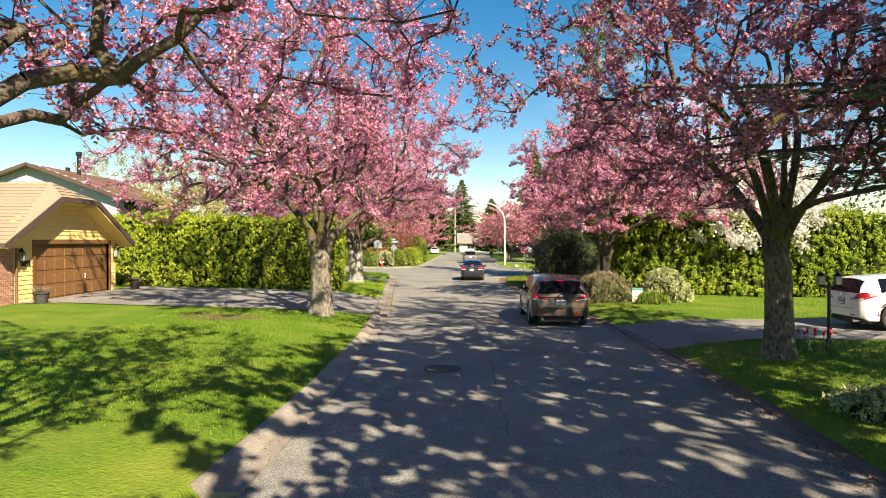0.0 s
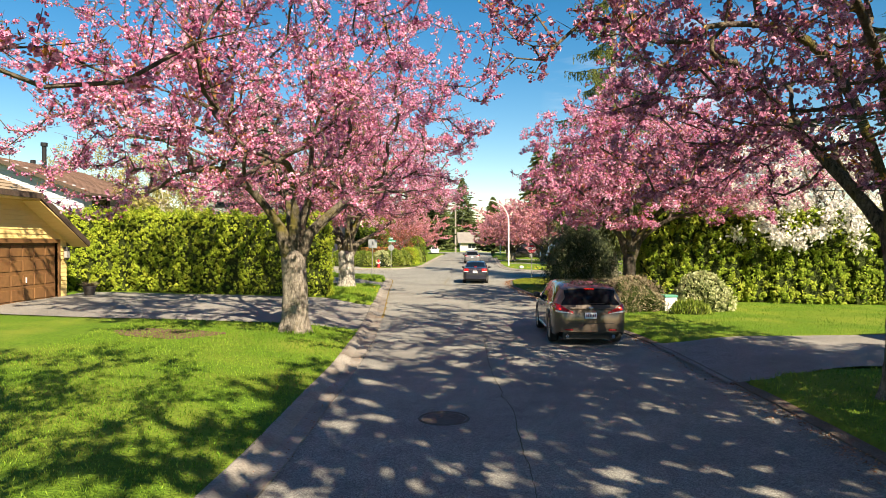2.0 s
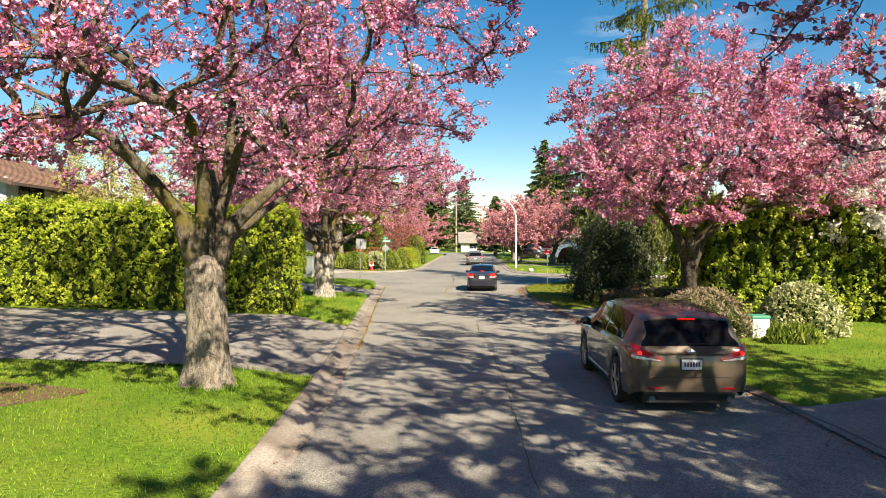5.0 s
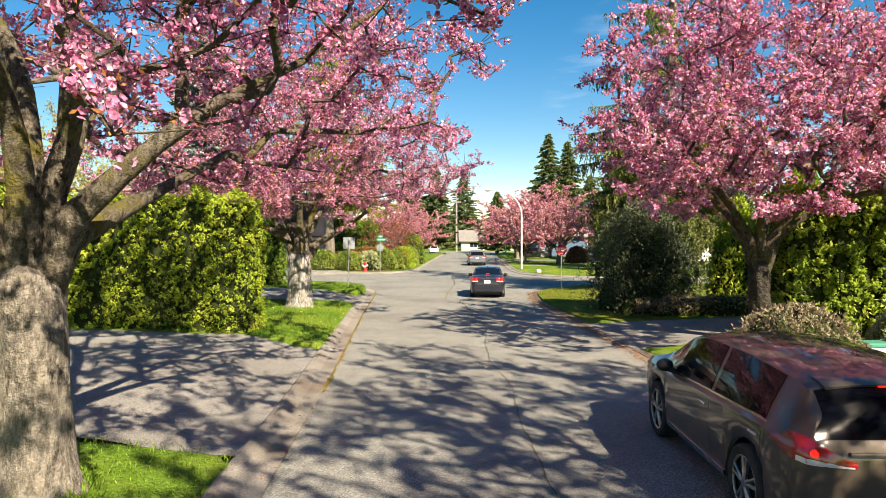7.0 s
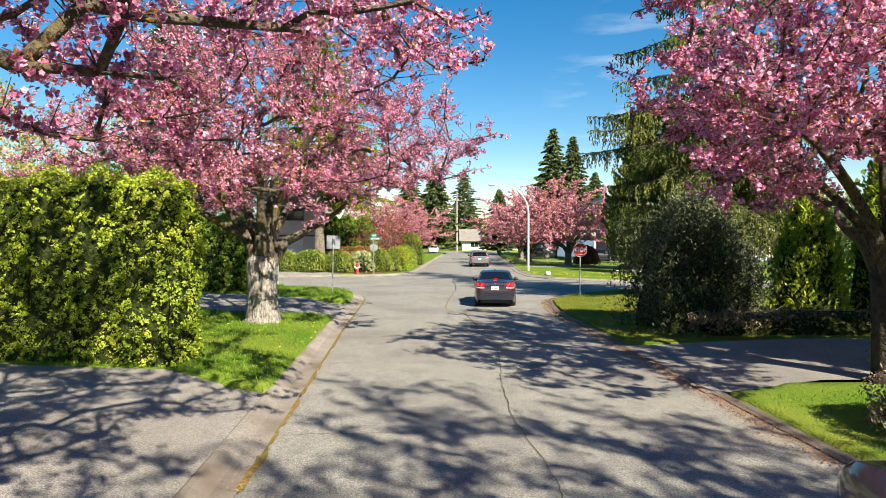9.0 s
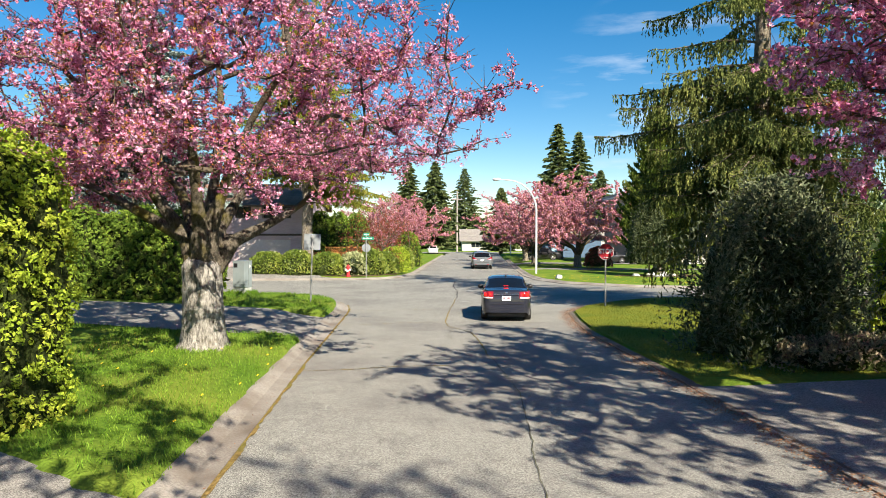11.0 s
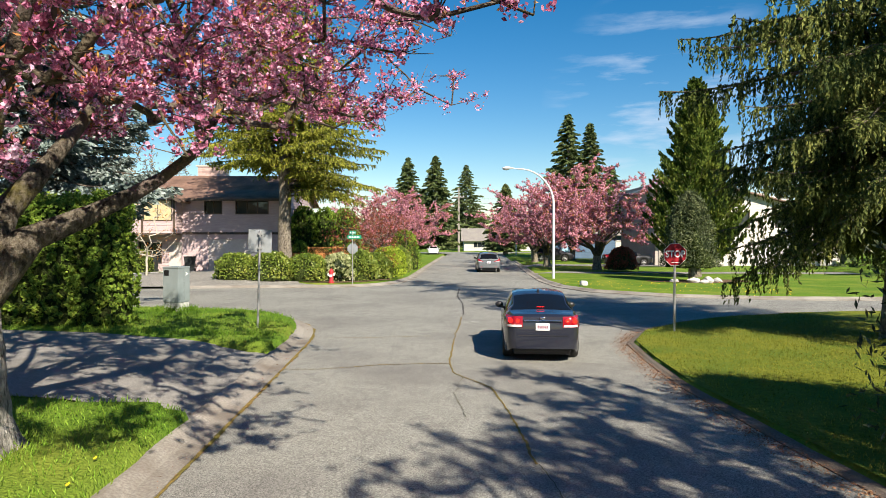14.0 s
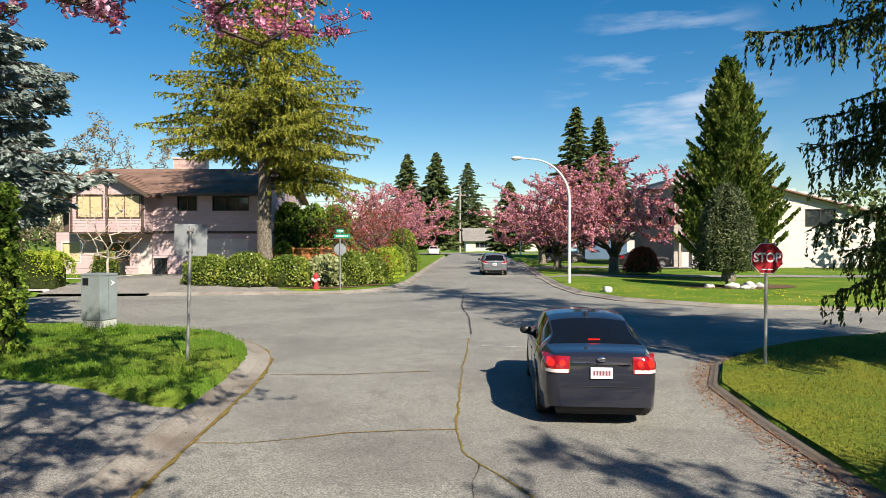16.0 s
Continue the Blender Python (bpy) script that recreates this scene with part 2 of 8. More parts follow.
BRONZE = leafy("young_bronze_leaf", [(0.0, (0.22, 0.07, 0.03)), (0.6, (0.42, 0.17, 0.05)), (1.0, (0.5, 0.32, 0.07))], 0.4, 0.5, 0.3, 0.3)
WHITE_BLOSSOM = leafy("white_blossom", [(0.0, (0.55, 0.5, 0.48)), (0.5, (0.78, 0.75, 0.7)), (1.0, (0.85, 0.8, 0.8))], 0.35)
THUJA = leafy("cedar_hedge_leaf", [(0.0, (0.14, 0.22, 0.025)), (0.5, (0.30, 0.40, 0.04)), (1.0, (0.50, 0.54, 0.08))], 0.3, 0.7, 0.1, 0.65, 2.2)
DEEP_THUJA = leafy("dark_hedge_leaf", [(0.0, (0.05, 0.10, 0.015)), (0.5, (0.14, 0.23, 0.03)), (1.0, (0.32, 0.38, 0.06))], 0.25, 0.7, 0.1, 0.45, 0.9)
MID_THUJA = leafy("green_hedge_leaf", [(0.0, (0.11, 0.18, 0.022)), (0.5, (0.24, 0.33, 0.038)), (1.0, (0.43, 0.47, 0.08))], 0.28, 0.7, 0.1, 0.7, 2.0)
# Hull inside hedges and shrubs; shade between the leaves is put into its colour.
GAP_SHADE = grained("gap_shade", (0.016, 0.024, 0.007), (0.05, 0.07, 0.018), 9, None, 1, 0.95, 0.1, 0.9, 0.05)
SPRUCE = leafy("spruce_needles", [(0.0, (0.025, 0.042, 0.018)), (0.5, (0.10, 0.13, 0.034)), (1.0, (0.27, 0.285, 0.08))], 0.2, 0.7, 0.1, 0.45, 0.5)
BLUE = leafy("blue_spruce_needles", [(0.0, (0.04, 0.06, 0.05)), (0.5, (0.17, 0.22, 0.20)), (1.0, (0.42, 0.48, 0.46))], 0.15, 0.7, 0.1, 0.3, 0.6)
GREY_NEEDLE = leafy("grey_green_needles", [(0.0, (0.05, 0.065, 0.05)), (0.6, (0.15, 0.175, 0.13)), (1.0, (0.30, 0.32, 0.25))], 0.25, 0.7, 0.1, 0.4, 0.6)
GOLD = leafy("golden_cedar_needles", [(0.0, (0.07, 0.09, 0.014)), (0.5, (0.23, 0.25, 0.034)), (1.0, (0.45, 0.43, 0.08))], 0.3, 0.7, 0.1, 0.4, 0.5)
FAR_FIR = leafy("far_fir_needles", [(0.0, (0.035, 0.06, 0.025)), (0.5, (0.09, 0.125, 0.045)), (1.0, (0.18, 0.21, 0.07))], 0.15, 0.7, 0.1, 0.5, 0.3)
CYPRESS = leafy("cypress_sprays", [(0.0, (0.03, 0.055, 0.01)), (0.5, (0.085, 0.13, 0.022)), (1.0, (0.25, 0.28, 0.05))], 0.2, 0.7, 0.1, 0.5, 0.5)
JUNIPER = leafy("juniper_sprays", [(0.0, (0.03, 0.048, 0.026)), (0.5, (0.085, 0.11, 0.058)), (1.0, (0.23, 0.25, 0.15))], 0.12, 0.7, 0.1, 0.4, 0.6)
HOLLY = leafy("holly_leaf", [(0.0, (0.03, 0.045, 0.02)), (0.5, (0.075, 0.10, 0.042)), (1.0, (0.20, 0.22, 0.10))], 0.15, 0.5, 0.3, 0.4, 0.8)
LAUREL = leafy("glossy_shrub_leaf", [(0.0, (0.06, 0.11, 0.015)), (0.5, (0.17, 0.24, 0.035)), (1.0, (0.36, 0.38, 0.08))], 0.25, 0.4, 0.4, 0.4, 0.8)
PALE_SHRUB = leafy("variegated_leaf", [(0.0, (0.14, 0.19, 0.06)), (0.5, (0.36, 0.40, 0.18)), (1.0, (0.6, 0.6, 0.36))], 0.25, 0.4, 0.4, 0.3, 1.5)
BROWN_SHRUB = leafy("bare_brown_shrub", [(0.0, (0.12, 0.08, 0.06)), (0.5, (0.25, 0.2, 0.13)), (1.0, (0.36, 0.36, 0.2))], 0.2, 0.6, 0.3, 0.3, 1.5)
RED_SHRUB = leafy("red_maple_leaf", [(0.0, (0.14, 0.03, 0.02)), (1.0, (0.36, 0.11, 0.07))], 0.3)
SPRING_BUD = leafy("spring_bud", [(0.0, (0.22, 0.19, 0.07)), (0.5, (0.34, 0.32, 0.10)), (1.0, (0.48, 0.44, 0.18))], 0.35)
DEAD_LEAF = leafy("fallen_leaf", [(0.0, (0.13, 0.06, 0.035)), (0.6, (0.3, 0.16, 0.09)), (1.0, (0.42, 0.27, 0.15))], 0.1)


# ---- mesh tools ----
RNG = np.random.default_rng(7)


def mesh_of(name, verts, faces, mats, index=None, smooth=False):
    """A mesh from numpy arrays: verts (n, 3), faces a list of (m, k) arrays."""
    me = bpy.data.meshes.new(name)
    verts = np.asarray(verts, np.float32)
    loops = np.concatenate([np.asarray(f, np.int32).ravel() for f in faces])
    sizes = np.concatenate([np.full(len(f), np.asarray(f).shape[1], np.int32) for f in faces])
    me.vertices.add(len(verts))
    me.vertices.foreach_set("co", verts.ravel())
    me.loops.add(len(loops))
    me.loops.foreach_set("vertex_index", loops)
    me.polygons.add(len(sizes))
    me.polygons.foreach_set("loop_start", np.concatenate([[0], np.cumsum(sizes)[:-1]]).astype(np.int32))
    for m in mats if isinstance(mats, (list, tuple)) else [mats]:
        me.materials.append(m)
    if index is not None:
        me.polygons.foreach_set("material_index", np.asarray(index, np.int32))
    me.polygons.foreach_set("use_smooth", np.full(len(sizes), smooth))
    me.update(calc_edges=True)
    me.validate()
    return me


def child(name, me, parent, label=""):
    ob = new(name, me)
    ob.parent = parent
    if label:
        tagged(ob, label)
    return ob


def thing(name, at, label, category, group="", kind="", turn=0.0):
    ob = new(name)
    ob.matrix_basis = pose(*at, 0, 0, turn)
    return tagged(ob, label, category, group, kind)


def part(name, bm, mat, parent, label="", smooth=None):
    me = bpy.data.meshes.new(name)
    bm.to_mesh(me)
    bm.free()
    for m in mat if isinstance(mat, (list, tuple)) else [mat]:
        me.materials.append(m)
    if smooth is not None:
        for p in me.polygons:
            p.use_smooth = True
        me.set_sharp_from_angle(angle=radians(smooth))
    return child(name, me, parent, label)


def box(bm, x0, x1, y0, y1, z0, z1, bevel=0.0):
    vs = [bm.verts.new((x, y, z)) for z in (z0, z1) for x, y in ((x0, y0), (x1, y0), (x1, y1), (x0, y1))]
    fs = [bm.faces.new([vs[i] for i in f]) for f in ((3, 2, 1, 0), (4, 5, 6, 7), (0, 1, 5, 4), (1, 2, 6, 5), (2, 3, 7, 6), (3, 0, 4, 7))]
    if bevel:
        bmesh.ops.bevel(bm, geom=list({e for f in fs for e in f.edges}), offset=bevel, segments=2, affect="EDGES", profile=0.7)
    return vs


def boxes(*spans, bevel=0.0):
    bm = bmesh.new()
    for s in spans:
        box(bm, *s, bevel=bevel)
    return bm


def prism(bm, outline, axis, a, b):
    """Pushes an outline of (u, v) pairs through from a to b along axis; u, v are the other two axes in order."""
    def at(u, v, w):
        return {"x": (w, u, v), "y": (u, w, v), "z": (u, v, w)}[axis]
    lo = [bm.verts.new(at(u, v, a)) for u, v in outline]
    hi = [bm.verts.new(at(u, v, b)) for u, v in outline]
    n = len(outline)
    bm.faces.new(lo[::-1])
    bm.faces.new(hi)
    for i in range(n):
        bm.faces.new((lo[i], lo[(i + 1) % n], hi[(i + 1) % n], hi[i]))
    bmesh.ops.recalc_face_normals(bm, faces=bm.faces)


def rod(bm, p0, p1, r0, r1=None, n=10):
    """A round bar from p0 to p1."""
    p0, p1 = Vector(p0), Vector(p1)
    d = p1 - p0
    q = d.to_track_quat("Z", "Y").to_matrix().to_4x4()
    bmesh.ops.create_cone(bm, cap_ends=True, segments=n, radius1=r0, radius2=r0 if r1 is None else r1, depth=d.length, matrix=Matrix.Translation((p0 + p1) / 2) @ q)


def tubes(segs, sides=6):
    """Tapered tubes along segments, rows of p0(3) p1(3) r0 r1, as verts and quads."""
    s = np.asarray(segs, float)
    p0, p1, r0, r1 = s[:, :3], s[:, 3:6], s[:, 6], s[:, 7]
    d = p1 - p0
    d /= np.linalg.norm(d, axis=1)[:, None] + 1e-9
    ref = np.where(np.abs(d[:, 2:3]) < 0.9, [[0.0, 0, 1]], [[1.0, 0, 0]])
    u = np.cross(d, ref)
    u /= np.linalg.norm(u, axis=1)[:, None]
    v = np.cross(d, u)
    a = np.arange(sides) * 2 * np.pi / sides
    ring = u[:, None] * np.cos(a)[None, :, None] + v[:, None] * np.sin(a)[None, :, None]
    lo = p0[:, None] + ring * r0[:, None, None]
    hi = p1[:, None] + ring * r1[:, None, None]
    verts = np.concatenate([lo, hi], 1).reshape(-1, 3)
    k = np.arange(sides)
    f = np.stack([k, (k + 1) % sides, (k + 1) % sides + sides, k + sides], 1)
    faces = (f[None] + (np.arange(len(s)) * 2 * sides)[:, None, None]).reshape(-1, 4)
    return verts, faces


def stout_tubes(segs, sides=10):
    """Tubes whose joints overlap and whose far ends are domed, for thick wood."""
    s = np.asarray(segs, float).copy()
    d = s[:, 3:6] - s[:, :3]
    d /= np.linalg.norm(d, axis=1)[:, None] + 1e-9
    dome = np.concatenate([s[:, 3:6], s[:, 3:6] + d * s[:, 7:8] * 0.55, s[:, 7:8], s[:, 7:8] * 0.72], 1)
    tip = np.concatenate([dome[:, 3:6], dome[:, 3:6] + d * s[:, 7:8] * 0.3, s[:, 7:8] * 0.72, s[:, 7:8] * 0.15], 1)
    s[:, :3] -= d * s[:, 6:7] * 0.35
    return tubes(np.concatenate([s, dome, tip]), sides)


def unit(n, rng=RNG):
    v = rng.normal(size=(n, 3))
    return v / np.linalg.norm(v, axis=1)[:, None]


def leaf_quads(p, u, v):
    """Lozenge leaves at p with half length u and half width v, bent a little."""
    n = len(p)
    verts = np.stack([p - u, p + v, p + u, p - v], 1)
    return verts.reshape(-1, 3), np.arange(4 * n).reshape(n, 4)


def pompoms(p, r, rng):
    """Round flower clusters at p with radii r: eight faces each, pushed out of true."""
    n = len(p)
    axes = np.array([(1, 0, 0), (0, 1, 0), (-1, 0, 0), (0, -1, 0), (0, 0, 1), (0, 0, -1)], float)
    q = rng.normal(size=(n, 4))
    q /= np.linalg.norm(q, axis=1)[:, None]
    a, b, c, d = q.T
    rot = np.stack([1 - 2 * (c * c + d * d), 2 * (b * c - a * d), 2 * (b * d + a * c), 2 * (b * c + a * d), 1 - 2 * (b * b + d * d), 2 * (c * d - a * b), 2 * (b * d - a * c), 2 * (c * d + a * b), 1 - 2 * (b * b + c * c)], 1).reshape(n, 3, 3)
    v = np.einsum("ka,nab->nkb", axes, rot) * (r[:, None] * rng.uniform(0.4, 1.4, (n, 6)))[:, :, None] + p[:, None, :]
    tri = np.array([(0, 1, 4), (1, 2, 4), (2, 3, 4), (3, 0, 4), (1, 0, 5), (2, 1, 5), (3, 2, 5), (0, 3, 5)])
    return v.reshape(-1, 3), (np.arange(n)[:, None, None] * 6 + tri).reshape(-1, 3)


def flower_cups(p, n, r, rng):
    """Open double flowers at p that face n: a sunk heart and five ruffled petals each."""
    k = len(p)
    u = np.cross(n, unit(k, rng))
    u /= np.linalg.norm(u, axis=1)[:, None] + 1e-9
    w = np.cross(n, u)
    a = np.arange(5) * 2 * np.pi / 5
    out = rng.uniform(0.7, 1.2, (k, 5)) * r[:, None]
    up = rng.uniform(-0.1, 0.6, (k, 5)) * r[:, None]
    rim = p[:, None] + (u[:, None] * np.cos(a)[None, :, None] + w[:, None] * np.sin(a)[None, :, None]) * out[:, :, None] + n[:, None] * up[:, :, None]
    heart = p - n * (r * 0.35)[:, None]
    v = np.concatenate([heart[:, None], rim], 1)
    tri = np.array([(0, 1, 2), (0, 2, 3), (0, 3, 4), (0, 4, 5), (0, 5, 1)])
    return v.reshape(-1, 3), (np.arange(k)[:, None, None] * 6 + tri).reshape(-1, 3)


def scatter_axes(d, length, width, rng=RNG):
    """Half axes for leaves that lie along d."""
    n = len(d)
    w = np.cross(d, unit(n, rng))
    w /= np.linalg.norm(w, axis=1)[:, None] + 1e-9
    return d * np.asarray(length).reshape(-1, 1), w * np.asarray(width).reshape(-1, 1)


# ---- the plan: edges of the streets, height of the ground ----
ROAD_LEFT = [(-2.3, -40), (-2.2, 7), (-1.95, 12), (-1.88, 18), (-1.95, 22), (-2.2, 27), (-2.6, 33), (-3.0, 39), (-3.28, 44.5), (-3.5, 48.5), (-3.75, 50.7), (-4.3, 52.2), (-5.5, 54.0), (-7.2, 55.1), (-9, 55.9), (-12, 56.3), (-30, 56.4), (-90, 55)]


def eased(path, lo, hi):
    """The same line with the corners between two rows cut twice, so that it bends evenly."""
    for _ in range(2):
        out = list(path[:lo + 1])
        for a, b in zip(path[lo:hi], path[lo + 1:hi + 1]):
            out += [(0.75 * a[0] + 0.25 * b[0], 0.75 * a[1] + 0.25 * b[1]), (0.25 * a[0] + 0.75 * b[0], 0.25 * a[1] + 0.75 * b[1])]
        out += path[hi:]
        path, hi = out, hi + 1 + (hi - lo)
    return path


ROAD_LEFT = eased(ROAD_LEFT, 9, 16)
FAR_LEFT = [(-90, 65), (-30, 65.6), (-13.8, 67), (-8.2, 67.6), (-5.2, 68.0), (-3.6, 69.3), (-2.6, 71.5), (-2.0, 76), (-1.3, 97), (0.2, 137), (0.6, 154), (-1, 158), (-90, 160)]
FAR_RIGHT = [(95, 160), (14, 158), (11.2, 154), (10.3, 146), (8.2, 112), (6.4, 83), (5.9, 73), (6.1, 68), (7.2, 64.5), (10.4, 61.6), (15.2, 60.3), (40, 60), (95, 61)]
ROAD_RIGHT = [(95, 55.5), (30, 55.2), (11.6, 54.3), (9.2, 53.2), (6.8, 51.7), (5.3, 50.1), (4.5, 48.3), (4.25, 46), (4.1, 43.5), (4.25, 40), (4.55, 34.5), (4.75, 28), (5.35, 23), (5.6, 20), (5.5, 15), (5.3, 11), (4.9, 7), (4.7, 2), (4.7, -40)]
ROAD = ROAD_LEFT + FAR_LEFT + [(-90, 172), (95, 172)] + FAR_RIGHT + ROAD_RIGHT
DRIVES = {
    "driveway_garage": [(-2.52, 23.4), (-13.6, 23.6), (-15.25, 22.9), (-15.25, 32.0), (-5.2, 32.2), (-2.97, 31.2)],
    "driveway_hedge": [(-3.62, 41.2), (-9.3, 42.0), (-24, 42.6), (-24, 47.6), (-8.4, 47.6), (-3.88, 46.5)],
    "driveway_white_car": [(5.35, 16.4), (8.4, 17.2), (26, 17.4), (26, 21.9), (10.3, 21.8), (5.45, 21.2)],
    "driveway_maple": [(4.5, 31.4), (6.8, 31.9), (24, 32.2), (24, 36.5), (4.4, 36.5)],
    "driveway_grey_house": [(-6.4, 68.36), (-8.3, 69.4), (-11.2, 78), (-18.6, 78), (-19.5, 73), (-19, 67.08), (-13.8, 67.52), (-8.2, 68.1)],
    "driveway_beige_house": [(6.0, 80.3), (30, 78.8), (30, 81.4), (6.1, 82.6)],
    "driveway_black_car": [(7.0, 93.2), (26, 92.5), (26, 98.0), (7.3, 98.0)],
}


def inside_and_distance(poly, x, y):
    """Signed distance to an outline, negative inside."""
    p = np.asarray(poly, float)
    q = np.roll(p, -1, 0)
    dist = np.full(np.shape(x), 1e9)
    within = np.zeros(np.shape(x), bool)
    for (ax, ay), (bx, by) in zip(p, q):
        ex, ey = bx - ax, by - ay
        t = np.clip(((x - ax) * ex + (y - ay) * ey) / (ex * ex + ey * ey + 1e-12), 0, 1)
        dist = np.minimum(dist, np.hypot(x - ax - t * ex, y - ay - t * ey))
        if ay != by:
            cross = ((ay > y) != (by > y)) & (x < (bx - ax) * (y - ay) / (by - ay) + ax)
            within ^= cross
    return np.where(within, -dist, dist)


def ease(v):
    v = np.clip(v, 0, 1)
    return v * v * (3 - 2 * v)


def lawn(x, y):
    """Height of the turf, before it meets the kerb."""
    x, y = np.asarray(x, float), np.asarray(y, float)
    near = 1 - ease((y - 50) / 8)
    left = (0.11 + 0.20 * ease((-2.3 - x) / 2.2) + 0.22 * ease((-5 - x) / 9)) * near + (0.12 + 0.3 * ease((-5 - x) / 8) * ease((y - 66) / 8)) * (1 - near)
    right = 0.11 + 0.06 * ease((x - 5) / 4)
    side = ease((x + 1) / 3)
    return left * (1 - side) + right * side + 0.025 * np.sin(x * 0.9 + 1.3 * np.sin(y * 0.5)) * np.cos(y * 0.7) * ease((np.abs(x - 1) - 3.5) / 2)


def ground_z(x, y):
    s = inside_and_distance(ROAD, x, y)
    rolled = np.where((np.asarray(x) > 3) & (np.asarray(y) < 57), 0.0, 0.33)
    h = -0.2 + (lawn(x, y) + 0.2) * ease((s - 0.02 - rolled) / 0.16)
    for poly in DRIVES.values():
        d = inside_and_distance(poly, x, y) - 0.22 * ease((1.0 - s) / 0.4)
        h = h - 0.35 * ease(-d / 0.2) * (s > 0)
    return h


def drive_z(x, y):
    s = inside_and_distance(ROAD, x, y)
    left = ease((1 - np.asarray(x, float)) / 2)
    return 0.03 + 0.045 * left + (lawn(x, y) - 0.02 - 0.045 * left) * ease((s - 0.1 - 0.4 * left) / 2.2)


def stand(x, y):
    """Height on which a thing stands at a place off the road."""
    s = float(inside_and_distance(ROAD, np.array(x, float), np.array(y, float)))
    if s <= 0:
        return 0.0
    for poly in DRIVES.values():
        if float(inside_and_distance(poly, np.array(x, float), np.array(y, float))) < 0:
            return float(drive_z(np.array(x, float), np.array(y, float)))
    return float(ground_z(np.array(x, float), np.array(y, float)))


def sheet(name, poly, step, height, mat, label="", category="", kind="structure"):
    """A surface over an outline, cut into a grid that follows a height."""
    bm = bmesh.new()
    bm.faces.new([bm.verts.new((px, py, 0)) for px, py in poly])
    xs, ys = [q[0] for q in poly], [q[1] for q in poly]
    for lo, hi, axis in ((min(xs), max(xs), 0), (min(ys), max(ys), 1)):
        for v in np.arange(lo + step, hi - 0.01, step):
            co, no = [0, 0, 0], [0, 0, 0]
            co[axis], no[axis] = v, 1
            bmesh.ops.bisect_plane(bm, geom=bm.verts[:] + bm.edges[:] + bm.faces[:], plane_co=co, plane_no=no)
    z = height(np.array([v.co.x for v in bm.verts]), np.array([v.co.y for v in bm.verts]))
    for v, h in zip(bm.verts, z):
        v.co.z = h
    bmesh.ops.recalc_face_normals(bm, faces=bm.faces)
    if sum(f.normal.z for f in bm.faces) < 0:
        bmesh.ops.reverse_faces(bm, faces=bm.faces)
    me = bpy.data.meshes.new(name)
    bm.to_mesh(me)
    bm.free()
    me.materials.append(mat)
    for p in me.polygons:
        p.use_smooth = True
    return tagged(new(name, me), label, category, "", kind)


# ---- ground, street, driveways, kerbs ----
def spaced(stops):
    out = []
    for a, b, s in stops:
        out.append(np.arange(a, b, s))
    return np.unique(np.round(np.concatenate(out), 4))


gx = spaced([(-2600, -600, 500), (-600, -100, 100), (-100, -30, 10), (-30, -14, 1), (-14, -9, 0.3), (-9, -1.4, 0.12), (-1.4, 3.8, 0.4), (3.8, 7.4, 0.12), (7.4, 16, 0.3), (16, 30, 1), (30, 100, 10), (100, 600, 100), (600, 2601, 500)])
gy = spaced([(-900, -100, 200), (-100, -20, 10), (-20, 0, 1), (0, 62, 0.25), (62, 76, 0.5), (76, 120, 1), (120, 200, 5), (200, 600, 50), (600, 3601, 500)])
X, Y = np.meshgrid(gx, gy)
Z = ground_z(X, Y)
idx = np.arange(X.size).reshape(X.shape)
cells = np.stack([idx[:-1, :-1], idx[:-1, 1:], idx[1:, 1:], idx[1:, :-1]], -1).reshape(-1, 4)
ground = new("ground", mesh_of("ground", np.stack([X, Y, Z], -1).reshape(-1, 3), [cells], GRASS_SOIL, smooth=True))
tagged(ground, "green spring lawns with mossy yellow patches beside the street", "lawn", "", "structure")
road = sheet("road", ROAD, 3.0, lambda x, y: 0.03 * (1 - np.clip(((x - 1.3) / 4.0) ** 2, 0, 1)) * (y < 200), ASPHALT, "worn grey asphalt street with fine cracks", "road")
for key, poly in DRIVES.items():
    sheet("driveway", poly, 0.5, drive_z, DRIVE, "worn grey driveway running up from the street", "driveway")


MOSSY_TURF = grained("mossy_turf", (0.10, 0.125, 0.016), (0.205, 0.22, 0.028), 12, (0.08, 0.14, 0.02), 0.7, 0.9, 0.1, 0.8, 0.03)
sheet("mossy_lawn", [(4.62, 36.6), (4.43, 40.0), (4.28, 43.5), (4.43, 46.0), (4.68, 48.2), (5.45, 49.98), (6.9, 51.55), (9.29, 53.03), (11.67, 54.11), (15.0, 54.25), (15.0, 36.7)], 0.4, lambda x, y: ground_z(x, y) + 0.014, MOSSY_TURF, "yellow-green mossy corner lawn by the stop sign", "lawn")


def along(path, step):
    """Points at even steps along a path of (x, y), with the way to the left."""
    p = np.asarray(path, float)
    seg = np.hypot(*np.diff(p, axis=0).T)
    s = np.concatenate([[0], np.cumsum(seg)])
    n = max(2, int(s[-1] / step) + 1)
    t = np.linspace(0, s[-1], n)
    q = np.stack([np.interp(t, s, p[:, 0]), np.interp(t, s, p[:, 1])], 1)
    d = np.gradient(q, axis=0)
    d /= np.linalg.norm(d, axis=1)[:, None]
    return q, np.stack([-d[:, 1], d[:, 0]], 1), t


